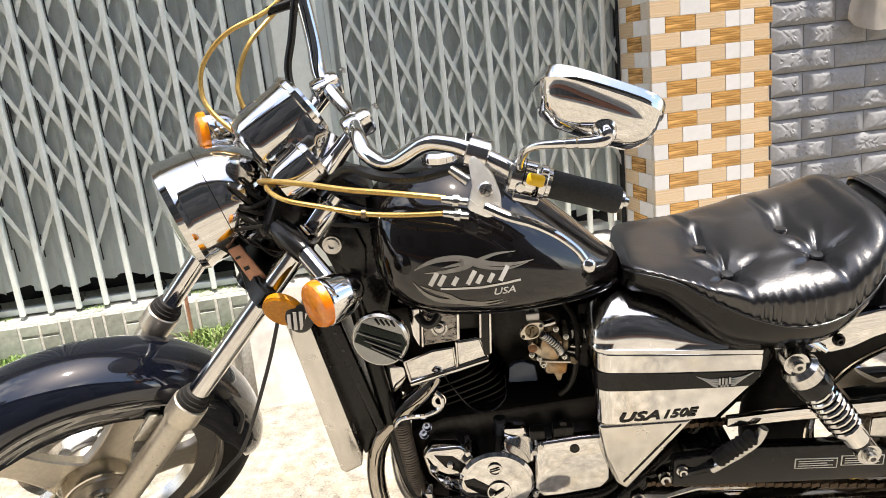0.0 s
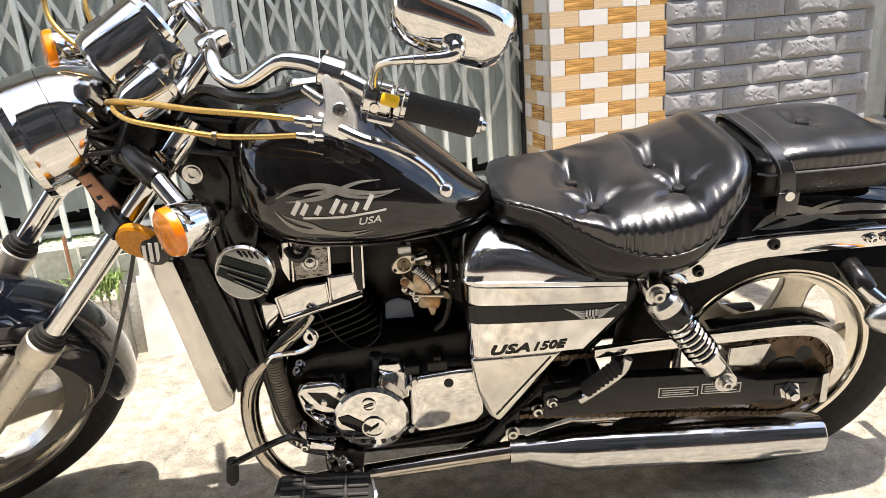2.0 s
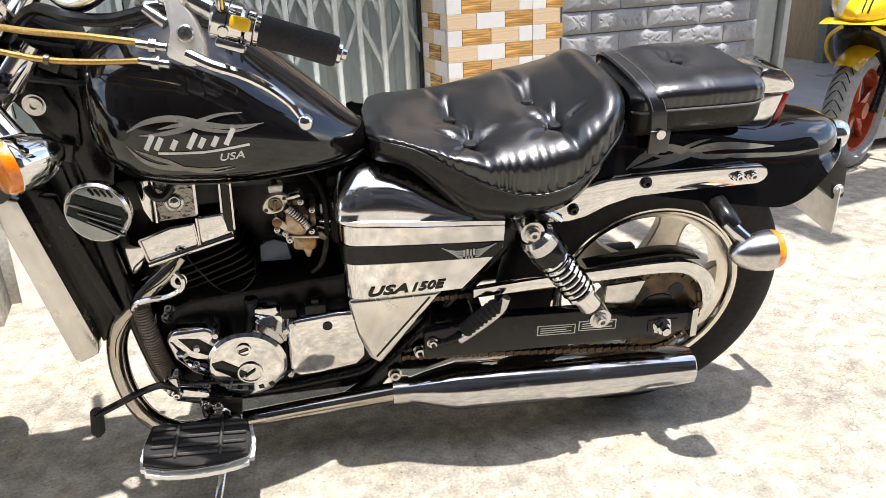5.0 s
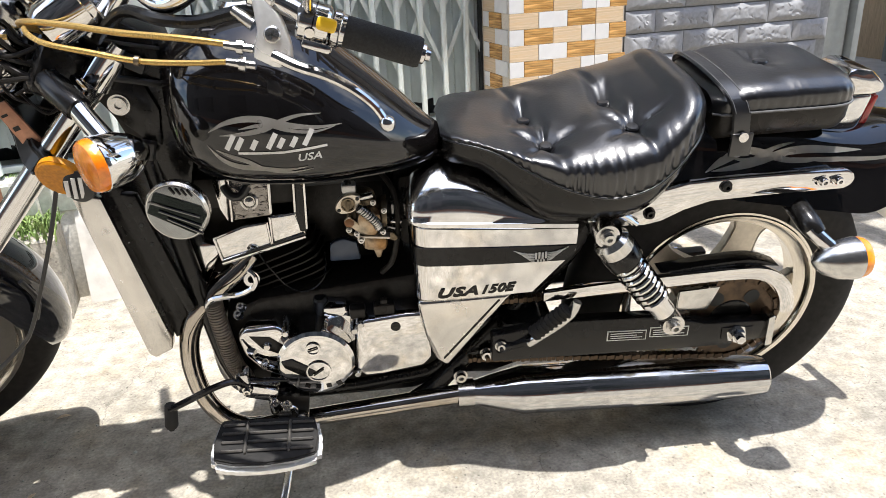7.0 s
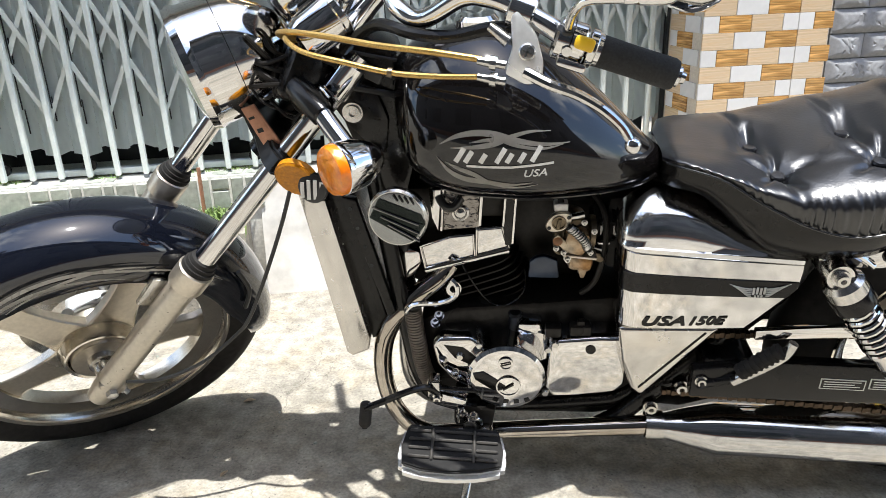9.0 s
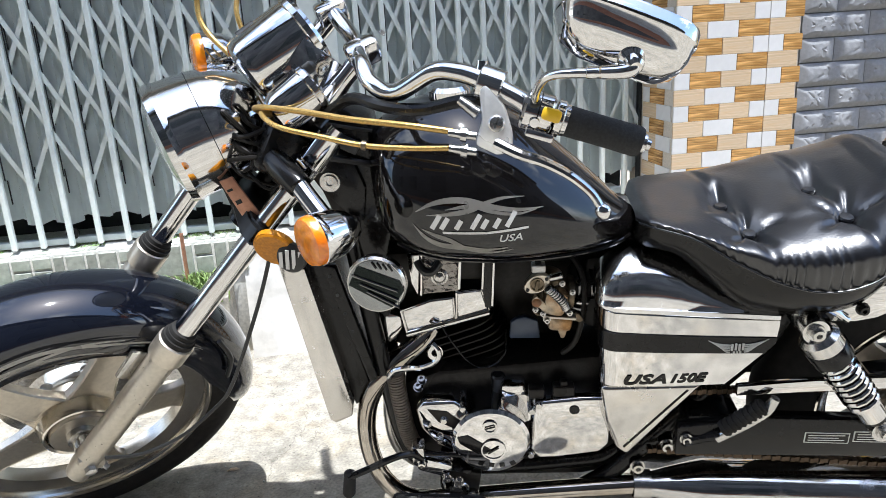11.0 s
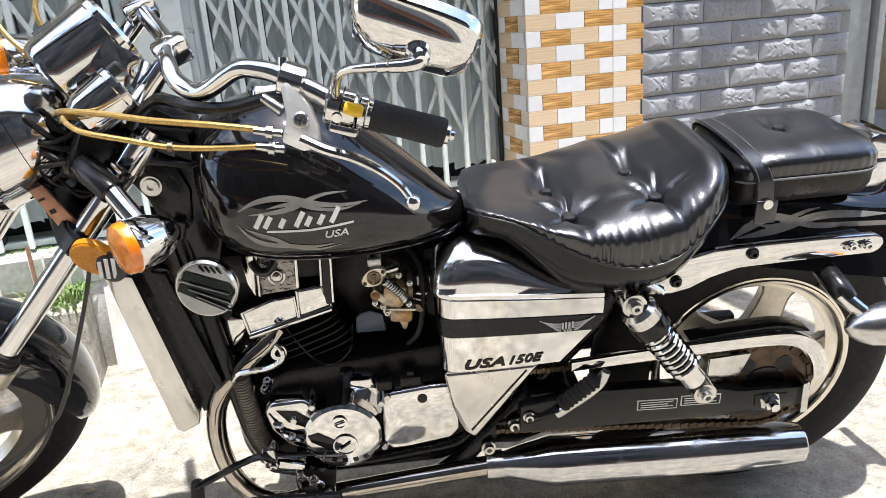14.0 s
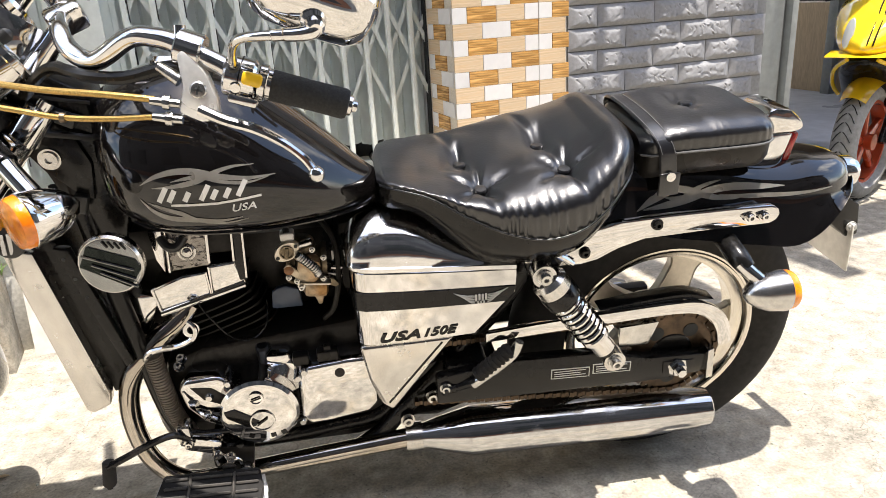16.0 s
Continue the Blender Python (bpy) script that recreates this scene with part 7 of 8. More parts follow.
bp("second_header", tube([(0.20, -0.02, 0.50), (0.155, -0.04, 0.465), (0.118, -0.05, 0.40), (0.105, -0.055, 0.32), (0.115, -0.06, 0.245), (0.16, -0.06, 0.205), (0.25, -0.06, 0.20)], 0.0150, 16, smooth=8), CHROME_DULL, "second chrome header pipe", exh)
bp("port_flange", lathe([(0, 0.030), (0.012, 0.030)], (0.172, -0.088, 0.518), (-0.75, -0.5, -0.3), 20), CHROME_DULL, "", exh)
DEPTH = MUF
muf = bp("muffler", lathe([(0, 0.0215), (0.010, 0.0220), (0.020, 0.0225), (0.100, 0.0430), (0.30, 0.0430), (0.40, 0.0418), (0.50, 0.0372), (0.532, 0.0345), (0.535, 0.0320), (0.520, 0.0300), (0.45, 0.0290)], (0.558, -0.200, 0.258), (0.998, -0.03, -0.022), 40), MUFFLER, "tapered chrome muffler", angle=25)
bp("muffler_clamp", hoop([(-0.014, 0.0250), (-0.014, 0.0215), (0.014, 0.0215), (0.014, 0.0250)], (0.560, -0.200, 0.258), (0.998, -0.03, -0.022), 32), CHROME_DULL, "", muf)
# Hidden strip added behind the muffler to close a bright slot in the shadow.
bp("muffler_light_block", box((1.03, -0.150, 0.222), (0.24, 0.034, 0.012), 0.003), BLACK_SATIN, "", muf)

DEPTH = inset(1.07)
# --- hose, gear lever, footboard, stand
HOSE_LINE = [(0.132, -0.126, 0.458), (0.134, -0.128, 0.425), (0.138, -0.130, 0.386), (0.1415, -0.130, 0.350), (0.148, -0.129, 0.318), (0.157, -0.127, 0.296), (0.163, -0.124, 0.284)]
hose = bp("breather_hose", tube(HOSE_LINE, [0.0128, 0.0130, 0.0132, 0.0134, 0.0138, 0.0142, 0.0105], 16, smooth=6), HOSE_GREY, "ribbed grey-brown breather hose")
line = curve(HOSE_LINE[:6], 7)
for a, b in zip(line, line[1:]):
    a, b = Vector(a), Vector(b)
    bp("rib", hoop([(-0.0008, 0.0152), (-0.0015, 0.012), (0.0015, 0.012), (0.0008, 0.0152)], (a + b) / 2, b - a, 16), HOSE_GREY, "", hose)
bp("clutch_arm", tube([(0.124, -0.138, 0.458), (0.128, -0.142, 0.468), (0.137, -0.142, 0.476), (0.155, -0.142, 0.479), (0.177, -0.142, 0.480), (0.198, -0.142, 0.4876), (0.209, -0.141, 0.500), (0.208, -0.139, 0.513), (0.200, -0.136, 0.521)], 0.0052, 10, smooth=5), CHROME, "bent chrome clutch arm")
bp("arm_eye", hoop([(-0.003, 0.0125), (-0.003, 0.0065), (0.003, 0.0065), (0.003, 0.0125)], (0.204, -0.140, 0.508), (0.25, -1, 0.2), 18), CHROME, "")
DEPTH = inset(1.075, 0.009, 0.029)
gl = bp("gear_lever", tube([(0.050, -0.245, 0.312), (0.085, -0.238, 0.324), (0.120, -0.225, 0.332), (0.148, -0.21, 0.328), (0.165, -0.20, 0.308)], 0.0058, 10, smooth=5), BLACK_SATIN, "dark gear lever with a rubber tip")
bp("lever_tip", lathe([(0, 0.0080), (0.002, 0.0098), (0.038, 0.0106), (0.042, 0.0085), (0.0425, 0.0050), (0.047, 0.0045)], (0.052, -0.238, 0.318), (-0.12, -0.25, -0.96), 16), RUBBER, "", gl)
bp("gear_rod", tube([(0.165, -0.195, 0.315), (0.30, -0.172, 0.288), (0.425, -0.15, 0.300)], 0.0042, 10, smooth=4), BLACK_SATIN, "", gl)
bp("linkage", box((0.185, -0.185, 0.285), (0.058, 0.030, 0.030), 0.008, Euler((0, 0.35, 0)).to_matrix()), CHROME, "", gl)
bp("linkage", box((0.160, -0.188, 0.312), (0.022, 0.030, 0.040), 0.006), CHROME_DULL, "", gl)
for x, z in ((0.165, 0.300), (0.205, 0.270), (0.225, 0.262)):
    bp("linkage_bolt", bolt((x, -0.203, z), 0.0065, 0.008), CHROME, "", gl)
bp("stand_plate", plate([(0.206, 0.267), (0.262, 0.259), (0.253, 0.200), (0.212, 0.205)], -0.186, -0.172, 0.003), ENGINE_BLACK, "", gl)
bp("spring_hook", tube([(0.2205, -0.196, 0.215), (0.2215, -0.198, 0.232), (0.226, -0.199, 0.245), (0.232, -0.199, 0.2505), (0.237, -0.198, 0.245), (0.238, -0.196, 0.236)], 0.0030, 8, smooth=5), CHROME, "", gl)
bp("stand_knob", lathe([(0, 0.008), (0.004, 0.012), (0.012, 0.0135), (0.019, 0.011), (0.0225, 0.005), (0.023, 0.001)], (0.2450, -0.186, 0.2185), (0, -1, 0.15), 18), CHROME_DULL, "", gl)
DEPTH = inset(1.05, -0.012, 0.004)
fb_c = Matrix.Translation((0.206, -0.222, 0.222)) @ Matrix.Rotation(radians(7), 4, "X") @ Matrix.Rotation(radians(4), 4, "Y")


def board(z0, z1, k, bev):
    out = [(-0.086, 0.050), (0.084, 0.050), (0.094, 0.0), (0.090, -0.034), (0.05, -0.046), (0.0, -0.052), (-0.055, -0.050), (-0.090, -0.040), (-0.095, 0.0)]
    bm = bmesh.new()
    f = bm.faces.new([bm.verts.new((x * k, y * k, z0)) for x, y in out])
    r = bmesh.ops.extrude_face_region(bm, geom=[f])
    bmesh.ops.translate(bm, verts=[v for v in r["geom"] if isinstance(v, bmesh.types.BMVert)], vec=(0, 0, z1 - z0))
    bmesh.ops.bevel(bm, geom=bm.edges[:], offset=bev, segments=2, affect="EDGES", clamp_overlap=True)
    bm.transform(fb_c)
    return bm


fb = bp("footboard", board(-0.026, 0.0, 1.0, 0.008), CAST, "chrome footboard with a ribbed rubber pad")
pad = bp("rubber_pad", board(0.0, 0.008, 0.93, 0.003), RUBBER, "ribbed black rubber pad", fb)
for r_, y in enumerate((0.032, 0.014, -0.004, -0.022)):
    for xa, xb in ((-0.076, -0.038), (-0.032, 0.034), (0.040, 0.078)):
        b_ = box(((xa + xb) / 2, y, 0.0105), (xb - xa, 0.0055, 0.006), 0.002, seg=1)
        b_.transform(fb_c)
        bp("pad_rib", b_, PAD, "", fb)
for xa in (-0.035, 0.037):
    b_ = box((xa, 0.005, 0.0105), (0.005, 0.066, 0.006), 0.002, seg=1)
    b_.transform(fb_c)
    bp("pad_rib", b_, PAD, "", fb)
bp("board_hinge", tube([(0.235, -0.13, 0.235), (0.235, -0.18, 0.240)], 0.012, 12), CHROME_DULL, "", fb)
bp("board_hook", tube([(0.214, -0.160, 0.232), (0.214, -0.168, 0.258), (0.222, -0.170, 0.266), (0.230, -0.168, 0.258), (0.230, -0.16, 0.235)], 0.003, 8, smooth=5), CHROME, "", fb)
bp("board_bracket", box((0.235, -0.12, 0.245), (0.06, 0.08, 0.05), 0.008), BLACK_SATIN, "", fb)
stand = wp("side_stand", tube([(0.240, 1.36, 0.19), (0.225, 1.29, 0.11), (0.210, 1.215, 0.045), (0.200, 1.185, 0.010)], 0.0085, 12, smooth=3), CHROME_DULL, "steel side stand on the ground")
wp("stand_foot", box((0.198, 1.180, 0.006), (0.06, 0.035, 0.010), 0.003), STEEL, "", stand)
DEPTH = inset(1.055)
bp("lower_rail", plate([(0.15, 0.285), (0.56, 0.285), (0.53, 0.225), (0.45, 0.205), (0.19, 0.205)], -0.098, -0.070, 0.005), ENGINE_BLACK, "black lower frame rail")
bp("belly_pan", plate([(0.13, 0.235), (0.17, 0.205), (0.45, 0.195), (0.52, 0.24), (0.50, 0.30), (0.15, 0.30)], -0.06, 0.10, 0.006), ENGINE_BLACK, "dark underside of the engine")
DEPTH = inset(1.0)
bp("far_muffler", lathe([(0, 0.02), (0.10, 0.04), (0.5, 0.036), (0.52, 0.03)], (0.57, 0.20, 0.25), (1, 0, 0), 24), CHROME, "chrome muffler on the far side")

# ---------------------------------------------------------------- scooter by the entrance
sc = thing("scooter", "yellow sport motorbike with red wheel parked by the entrance", "motorbike", (2.69, 2.93, 0))
SM = Matrix.Rotation(radians(33), 4, "Z") @ Matrix.Scale(0.87, 4)
SMC = Matrix.Rotation(radians(42), 4, "Z") @ Matrix.Scale(0.90, 4)
SMB = Matrix.Rotation(radians(-8), 4, "Z") @ Matrix.Scale(0.87, 4)


def scp(name, bm, material, label="", parent=None, angle=35, m=SM):
    return part(name, bm, material, parent or sc, label, m, angle)


ty = scp("tyre", hoop([(-0.060 * math.cos(math.pi * k / 10) * 1.0, 0.205 + 0.088 * (0.25 + 0.75 * math.sin(math.pi * k / 10) ** 0.7)) for k in range(11)] + [(0.03, 0.20), (-0.03, 0.20)], (0, 0, 0.288), (0, 1, 0), 56), TYRE_GREY, "dusty grey grooved tyre")
for k in range(40):
    a = 2 * math.pi * k / 40
    for sg in (-1, 1):
        e = Vector((math.cos(a), 0, math.sin(a)))
        p = [Vector((0, 0, 0.288)) + Vector((math.cos(a + da), 0, math.sin(a + da))) * r + Vector((0, sg * y, 0)) for da, r, y in ((0.0, 0.2945, 0.004), (0.05, 0.2925, 0.020), (0.16, 0.284, 0.040))]
        scp("groove", tube(p, 0.0022, 5, smooth=2), BLACK_SATIN, "", ty)
scp("rim", hoop([(-0.034, 0.206), (-0.034, 0.188), (0.034, 0.188), (0.034, 0.206)], (0, 0, 0.288), (0, 1, 0), 48), SCOOT_RED, "red painted rim", ty)
for k in range(5):
    a = 2 * math.pi * k / 5 + 0.4
    scp("spoke", box((0.11 * math.cos(a), 0, 0.288 + 0.11 * math.sin(a)), (0.18, 0.03, 0.045), 0.010, Euler((0, -a, 0)).to_matrix()), SCOOT_RED, "", ty)
scp("hub", lathe([(-0.05, 0.04), (0.05, 0.04)], (0, 0, 0.288), (0, 1, 0), 24), SCOOT_RED, "", ty)
mud = []
for i in range(25):
    a = radians(-15) + radians(148) * i / 24
    e = Vector((math.cos(a), 0, math.sin(a)))
    mud.append([Vector((0, 0, 0.288)) + e * (0.335 - 0.04 * abs(u) ** 2) + Vector((0, 0.088 * u * (1 - 0.4 * (abs(i / 24 - 0.35) * 1.4) ** 2), 0)) for u in (-1, -0.7, -0.35, 0, 0.35, 0.7, 1)])
bm = ring_loft(bmesh.new(), mud, caps=False, closed=False)
bmesh.ops.solidify(bm, geom=bm.faces[:], thickness=0.004)
scp("mudguard", bm, SCOOT_YEL, "yellow gloss front mudguard")
for y in (-0.085, 0.085):
    scp("fork_tube", tube([(0.0, y, 0.288), (0.10, y, 0.50), (0.18, y, 0.70)], 0.022, 14), BLACK_SATIN, "black fork tube")


def shell(sections, material, name, label, m=SMC, dx=0.0):
    rings = []
    for x, zc, hw, hh in [(q[0] + dx, *q[1:]) for q in sections]:
        rings.append([Vector((x, hw * math.copysign(abs(math.cos(a)) ** 0.7, math.cos(a)), zc + hh * math.copysign(abs(math.sin(a)) ** 0.7, math.sin(a)))) for a in (2 * math.pi * k / 24 for k in range(24))])
    return scp(name, ring_loft(bmesh.new(), rings), material, label, angle=50, m=m)


shell([(-0.13, 0.735, 0.01, 0.01), (-0.10, 0.745, 0.06, 0.040), (-0.02, 0.775, 0.125, 0.085), (0.08, 0.815, 0.165, 0.115), (0.20, 0.835, 0.185, 0.125), (0.32, 0.83, 0.17, 0.11), (0.42, 0.82, 0.10, 0.08)], SCOOT_YEL, "front_cowl", "yellow gloss front cowl with dark stripes", dx=-0.16)
shell([(-0.05, 0.668, 0.02, 0.012), (0.02, 0.655, 0.10, 0.03), (0.12, 0.62, 0.14, 0.07), (0.26, 0.55, 0.15, 0.12), (0.42, 0.48, 0.14, 0.13)], BLACK_SATIN, "lower_cowl", "dark lower cowl", dx=-0.15)
XS = Matrix.Translation((-0.16, 0, 0))
scp("cowl_beak", plate([(-0.15, 0.700), (-0.02, 0.720), (0.16, 0.700), (0.30, 0.705), (0.16, 0.680), (0.02, 0.686)], -0.15, 0.15, 0.006), SCOOT_YEL, "yellow lower lip of the cowl", m=SMC @ XS)
for sg in (-1, 1):
    scp("cowl_edge", tube([(-0.10, sg * 0.06, 0.685), (0.0, sg * 0.13, 0.63), (0.10, sg * 0.15, 0.55), (0.14, sg * 0.13, 0.50)], 0.009, 8, smooth=4), SCOOT_YEL, "yellow cowl edge", m=SMC @ XS)
lamp = scp("headlamp", lathe([(0, 0.034), (0.006, 0.032), (0.010, 0.018), (0.011, 0.001)], (0, 0, 0), (0, 0, 1), 24), GLASS, "clear slanted headlamp", m=SMC @ XS @ Matrix.Translation((-0.074, 0.070, 0.796)) @ Vector((-0.80, 0.42, 0.25)).to_track_quat("Z", "X").to_matrix().to_4x4() @ Matrix.Diagonal((2.0, 0.7, 1, 1)))
for o in (0.0, 0.024):
    scp("stripe", tube([(-0.124, -0.012 - o, 0.745), (-0.100, -0.016 - o, 0.782), (-0.01, -0.020 - o, 0.860), (0.08, -0.022 - o, 0.930), (0.20, -0.024 - o, 0.960)], 0.006, 6, smooth=4, flat=0.5), BLACK_SATIN, "dark stripe", m=SMC @ XS)
shell([(0.38, 0.70, 0.08, 0.10), (0.55, 0.66, 0.12, 0.16), (0.85, 0.68, 0.13, 0.14), (1.10, 0.72, 0.11, 0.07), (1.30, 0.78, 0.05, 0.04)], BLACK_SATIN, "body", "dark motorbike body and seat", SMB)
scp("rear_tyre", hoop([(-0.05 * math.cos(math.pi * k / 10), 0.20 + 0.09 * (0.25 + 0.75 * math.sin(math.pi * k / 10) ** 0.7)) for k in range(11)] + [(0.03, 0.20), (-0.03, 0.20)], (1.20, 0, 0.288), (0, 1, 0), 40), TYRE_GREY, "rear tyre", m=SMB)
scp("bar", tube([(0.20, -0.34, 0.96), (0.22, -0.15, 0.98), (0.22, 0.15, 0.98), (0.20, 0.34, 0.96)], 0.012, 10, smooth=4), BLACK_SATIN, "handlebar")

# rag hanging on the grey wall
rag = []
for i in range(15):
    u = i / 14
    rag.append([Vector((0.265 + 0.26 * u + 0.02 * math.sin(5 * v + 3 * u), -0.012 - 0.018 * abs(math.sin(9 * u + 2 * v)), 1.27 - (0.10 + 0.17 * (0.4 + 0.6 * abs(math.sin(2.4 * u + 0.6)))) * v)) for v in [k / 12 for k in range(13)]])
bm = ring_loft(bmesh.new(), rag, caps=False, closed=False)
bmesh.ops.solidify(bm, geom=bm.faces[:], thickness=0.008)
rg = tagged(new("hanging_rag", mesh_of("hanging_rag", bm, PLASTER, 60)), "crumpled beige rag hanging on the grey wall", "rag")
rg.matrix_world = FAC

# grass along the plinth
bm = bmesh.new()
rng = random.Random(5)
for k in range(5200):
    x = rng.uniform(-3.9, -1.80)
    thin = 1.0 if x < -2.42 or x > -1.95 else (0.35 if x < -2.18 else 0.06)
    if rng.random() > thin:
        continue
    y = rng.uniform(0.06, 0.192)
    z = 0.255 - max(0, 0.10 - y) * 0.9
    h = rng.uniform(0.025, 0.065) * (0.5 + 0.5 * thin)
    a = rng.uniform(0, 6.28)
    lean = rng.uniform(0.2, 0.9) * h
    w = rng.uniform(0.002, 0.0045)
    d = Vector((math.cos(a), math.sin(a), 0))
    s_ = Vector((-d.y, d.x, 0)) * w
    p = Vector((x, y, z))
    v = [bm.verts.new(q) for q in (p - s_, p + s_, p + d * lean * 0.5 + s_ * 0.7 + Vector((0, 0, h * 0.7)), p + d * lean * 0.5 - s_ * 0.7 + Vector((0, 0, h * 0.7)), p + d * lean + Vector((0, 0, h * 0.85)))]
    bm.faces.new((v[0], v[1], v[2], v[3]))
    bm.faces.new((v[3], v[2], v[4]))
gr = tagged(new("grass", mesh_of("grass", bm, LEAF)), "short green grass along the plinth", "grass", kind="stuff")
gr.matrix_world = FAC
bm = bmesh.new()
for k in range(3200):
    x, y = rng.uniform(-3.9, -1.78), rng.uniform(0.245, 0.315)
    if noise.noise((x * 4, 2.0, 1.0)) < -0.08:
        continue
    p = Vector((x, y, PL_T + 0.004))
    a = rng.uniform(0, 6.28)
    d = Vector((math.cos(a), math.sin(a), 0)) * rng.uniform(0.004, 0.012)
    s_ = Vector((-d.y, d.x, 0)) * 0.4
    bm.faces.new([bm.verts.new(q) for q in (p - s_, p + d * 0.5 + Vector((0, 0, 0.004)), p + s_)])
ms_ = tagged(new("moss", mesh_of("moss", bm, LEAF)), "thin green moss on the plinth's top", "moss", kind="stuff")
ms_.matrix_world = FAC

# bits on the ground
rng = random.Random(21)
bm = bmesh.new()
for k in range(150):
    c = Vector((rng.uniform(-1.2, 2.0), rng.uniform(0.75, 2.3), 0.0))
    r = rng.choice((0.002, 0.002, 0.003, 0.003, 0.005))
    a = [c + Vector((math.cos(q) * r * rng.uniform(0.7, 1.3), math.sin(q) * r * rng.uniform(0.7, 1.3), -0.001)) for q in (0, 1.3, 2.5, 3.8, 5.0)]
    lo = [bm.verts.new(q) for q in a]
    hi = [bm.verts.new(c + (q - c) * 0.6 + Vector((0, 0, r * 0.7))) for q in a]
    bm.faces.new(hi)
    for i in range(5):
        bm.faces.new((lo[i], lo[(i + 1) % 5], hi[(i + 1) % 5], hi[i]))
tagged(new("gravel", mesh_of("gravel", bm, STONE)), "scattered grit on the concrete", "gravel", kind="stuff")
for x, y, a, l in ((-0.345, 1.572, 0.2, 0.016), (-0.30, 1.30, 1.1, 0.012), (0.05, 0.98, 2.0, 0.014)):
    bm = bmesh.new()
    out = [(-1, 0, 0), (-0.4, 0.42, 0.25), (0.4, 0.36, 0.3), (1, 0, 0.12), (0.4, -0.36, 0.3), (-0.4, -0.42, 0.25)]
    mid = [bm.verts.new(Vector(q) * l) for q in ((-0.4, 0, 0.08), (0.4, 0, 0.12))]
    v = [bm.verts.new(Vector(q) * l) for q in out]
    bm.faces.new((v[0], mid[0], v[1]))
    bm.faces.new((v[0], v[5], mid[0]))
    bm.faces.new((v[1], mid[0], mid[1], v[2]))
    bm.faces.new((v[5], v[4], mid[1], mid[0]))
    bm.faces.new((v[2], mid[1], v[3]))
    bm.faces.new((v[4], v[3], mid[1]))
    bmesh.ops.solidify(bm, geom=bm.faces[:], thickness=0.0008)
    lf = tagged(new("dry_leaf", mesh_of("dry_leaf", bm, WOOD_DOOR)), "small curled dry brown leaf on the concrete", "leaf", "dry leaves")
    lf.matrix_world = pose(x, y, 0.001, 0, 0, a * 57)

# ---------------------------------------------------------------- facing pieces, last
tile_me = {}
TILES = {"cream": TILE_CREAM, "brown": TILE_BROWN, "white": TILE_WHITE}


def tile_mesh(nm, ln, o):
    key = (nm, round(ln, 3), o)
    if key not in tile_me:
        size = (ln, 0.006, 0.0475) if o == "front" else (0.006, ln, 0.0475)
        tile_me[key] = mesh_of("tile", box((0, 0, 0), size, 0.0006, seg=1), TILES[nm])
    return tile_me[key]


# each 0.30 x 0.20 tile shows four courses
COURSE = [[("cream", 0.098, 0.05), ("white", 0.098, 0.15), ("brown", 0.098, 0.25)],
          [("white", 0.048, 0.025), ("brown", 0.098, 0.10), ("cream", 0.098, 0.20), ("white", 0.048, 0.275)]]
Z0 = 0.113
for r in range(32):
    z = Z0 + 0.0485 * r
    tile_z = 0.002 * (r // 4)
    row = COURSE[(r + 1) % 2]
    for off in (-0.409, -0.109):
        for nm, ln, c in row:
            xa, xb = off + c - ln / 2, min(off + c + ln / 2, 0.003)
            if xb - xa < 0.012:
                continue
            t = new("tile", tile_mesh(nm, xb - xa, "front"))
            t.parent, t.location = pillar, ((xa + xb) / 2, 0.0035, z)
    for nm, ln, c in COURSE[r % 2][::-1]:
        y = 0.22 - c + 0.005
        if y - ln / 2 < -0.002 or y + ln / 2 > 0.26:
            continue
        t = new("tile", tile_mesh(nm, ln, "side"))
        t.parent, t.location = pillar, (-0.4030, y, z)


def foam_brick(seed, w):
    """One embossed brick: hipped ends, a raised field and carved scrolls on it."""
    bm = bmesh.new()
    h = 0.0705
    nx, nz = max(8, round(w / 0.0065)), 11
    g = []
    for i in range(nx + 1):
        x = w * i / nx
        col = []
        for k in range(nz + 1):
            z = h * k / nz
            hip = min(min(x, w - x) / 0.030, min(z, h - z) / 0.016, 1.0)
            field = min(1.0, max(0.0, (hip - 0.8) / 0.2))
            scroll = max(0.0, 1 - abs(noise.noise((x * 30 + seed * 7.3, z * 42, seed * 1.7))) / 0.14) + 0.6 * max(0.0, 1 - abs(noise.noise((x * 62, z * 70 + seed * 3.1, 4.0))) / 0.16)
            d = 0.004 + 0.0105 * hip * (1.22 - 0.40 * z / h) - 0.0030 * scroll * field
            col.append(bm.verts.new((x, -d, z)))
        g.append(col)
    for i in range(nx):
        for k in range(nz):
            a, b, c, d = g[i][k], g[i + 1][k], g[i + 1][k + 1], g[i][k + 1]
            if (i < nx / 2) == (k < nz / 2):
                bm.faces.new((a, b, c))
                bm.faces.new((a, c, d))
            else:
                bm.faces.new((a, b, d))
                bm.faces.new((b, c, d))
    rim = [g[i][0] for i in range(nx + 1)] + [g[nx][k] for k in range(1, nz + 1)] + [g[i][nz] for i in range(nx - 1, -1, -1)] + [g[0][k] for k in range(nz - 1, 0, -1)]
    back = [bm.verts.new((v.co.x, 0.002, v.co.z)) for v in rim]
    for i in range(len(rim)):
        j = (i + 1) % len(rim)
        bm.faces.new((rim[i], back[i], back[j], rim[j]))
    return mesh_of("brick", bm, FOAM, 24)


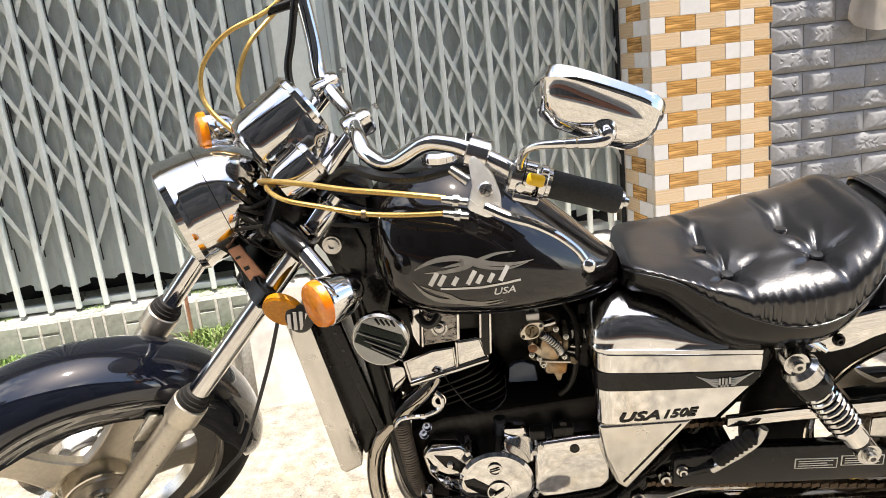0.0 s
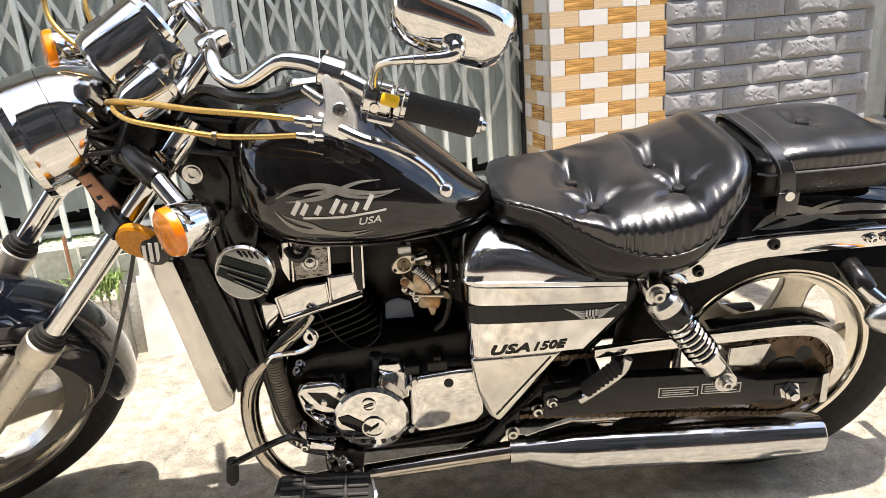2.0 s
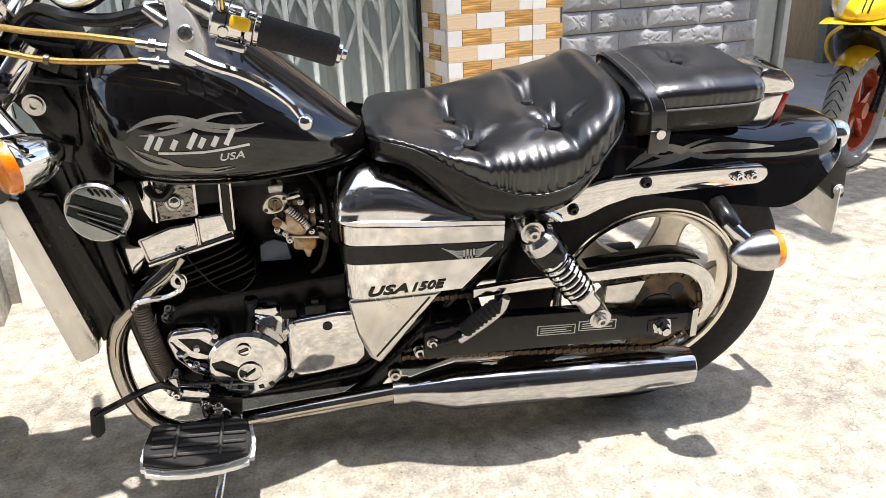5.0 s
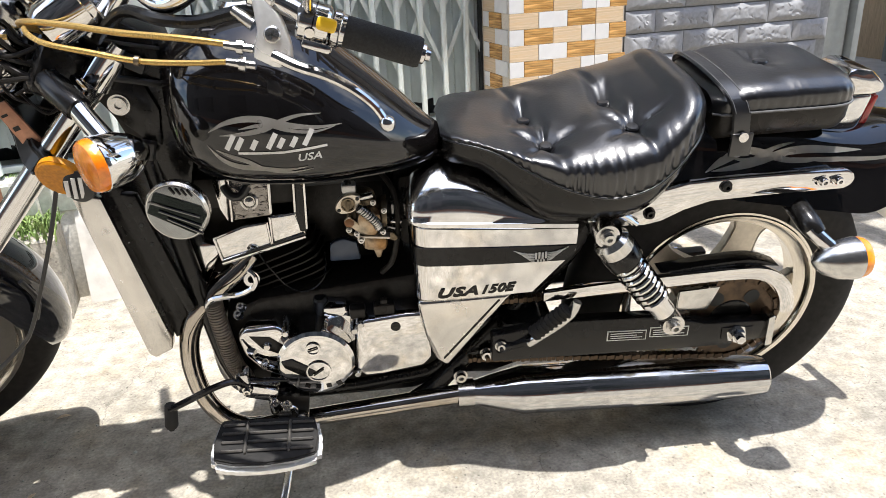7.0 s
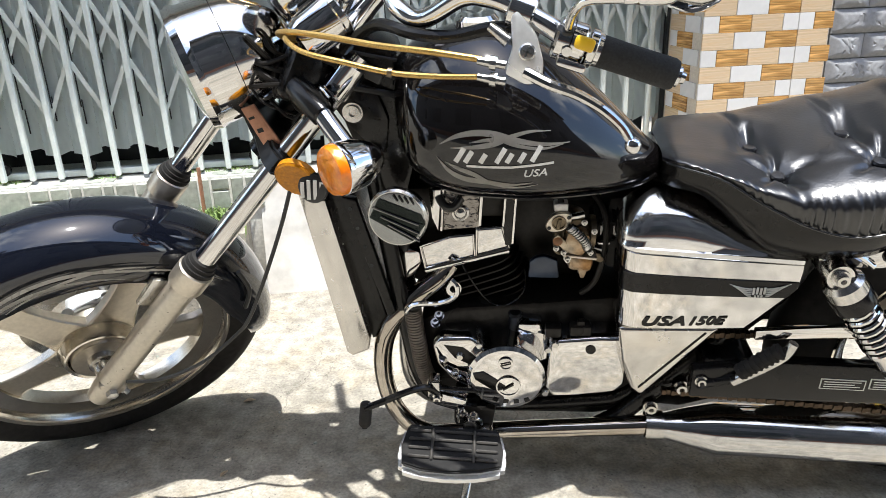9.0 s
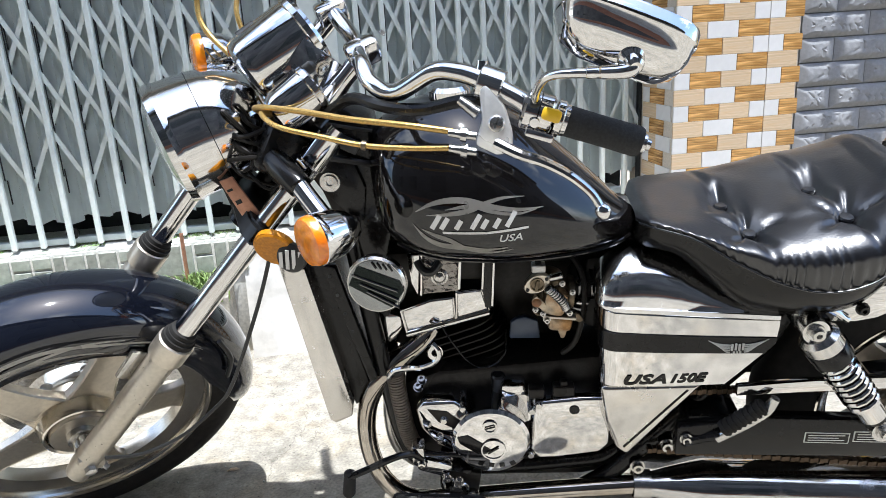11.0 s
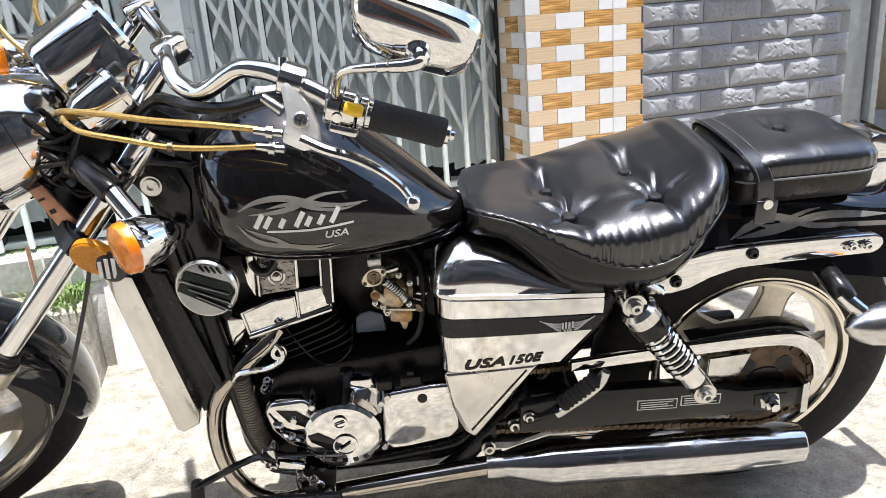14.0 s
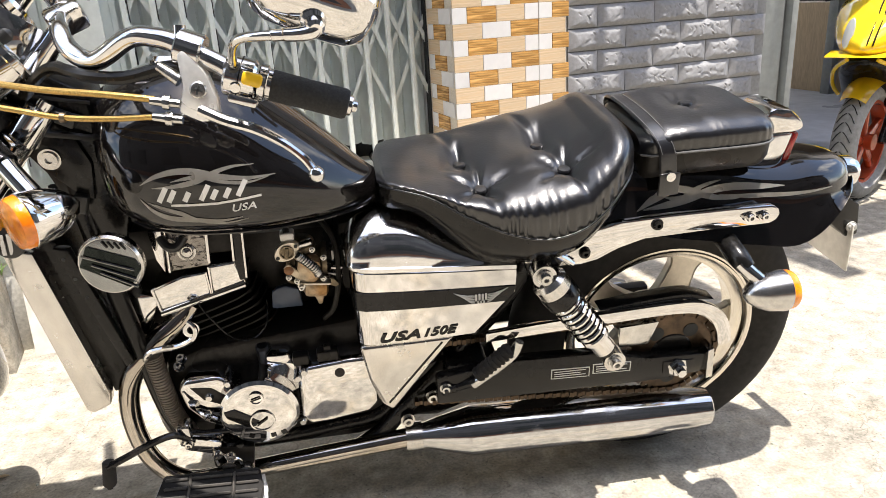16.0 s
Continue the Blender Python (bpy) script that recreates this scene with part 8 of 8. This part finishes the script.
brick_full = [foam_brick(s_, 0.227) for s_ in range(6)]
brick_half = [foam_brick(s_ + 20, 0.113) for s_ in range(4)]
brick_end = [foam_brick(s_ + 40, 0.155) for s_ in range(3)]
rng = random.Random(9)
for r in range(24):
    z = 0.011 + 0.0738 * r
    x = 0.012
    if r % 2:
        b = new("brick", brick_half[rng.randrange(4)])
        b.parent, b.location = grey_wall, (x, 0.024, z)
        x += 0.115
    while x < 0.845:
        if x + 0.227 <= 0.862:
            b = new("brick", brick_full[rng.randrange(6)])
            b.parent, b.location = grey_wall, (x, 0.024, z)
            x += 0.229
        elif x + 0.155 <= 0.862:
            b = new("brick", brick_end[rng.randrange(3)])
            b.parent, b.location = grey_wall, (x, 0.024, z)
            x += 0.157
        elif x + 0.113 <= 0.862:
            b = new("brick", brick_half[rng.randrange(4)])
            b.parent, b.location = grey_wall, (x, 0.024, z)
            x += 0.115
        else:
            break

# stone pieces on the plinth: face and top
rng = random.Random(3)
x = -4.2
while x < -1.78:
    w = rng.choice((0.036, 0.045, 0.06, 0.095))
    split = rng.random() < 0.6
    for z0, z1 in (((0.285, 0.318), (0.321, 0.352), (0.355, 0.386)) if split and w < 0.05 else ((0.285, 0.345), (0.348, 0.386)) if split else ((0.285, 0.386),)):
        me = mesh_of("stone_tile", box((0, 0, 0), (w - 0.009, 0.010, z1 - z0 - 0.004), 0.002, seg=1), STONE)
        t = new("stone_tile", me)
        t.parent, t.location = plinth, (x + w / 2, 0.197, (z0 + z1) / 2)
    if rng.random() < 0.8:
        t = new("stone_tile", mesh_of("stone_tile", box((0, 0, 0), (w - 0.009, 0.055, 0.006), 0.002, seg=1), STONE))
        t.parent, t.location = plinth, (x + w / 2, 0.235, PL_T + 0.001)
    x += w
stick = thing("stake", "thin rusty stake standing by the plinth", "stake")
stick.matrix_world = FAC @ Matrix.Translation((-1.93, 0.165, 0.24))
part("rod", tube([(0, 0, 0), (0.002, 0.0, 0.19)], 0.006, 8), RUST_RED, stick)
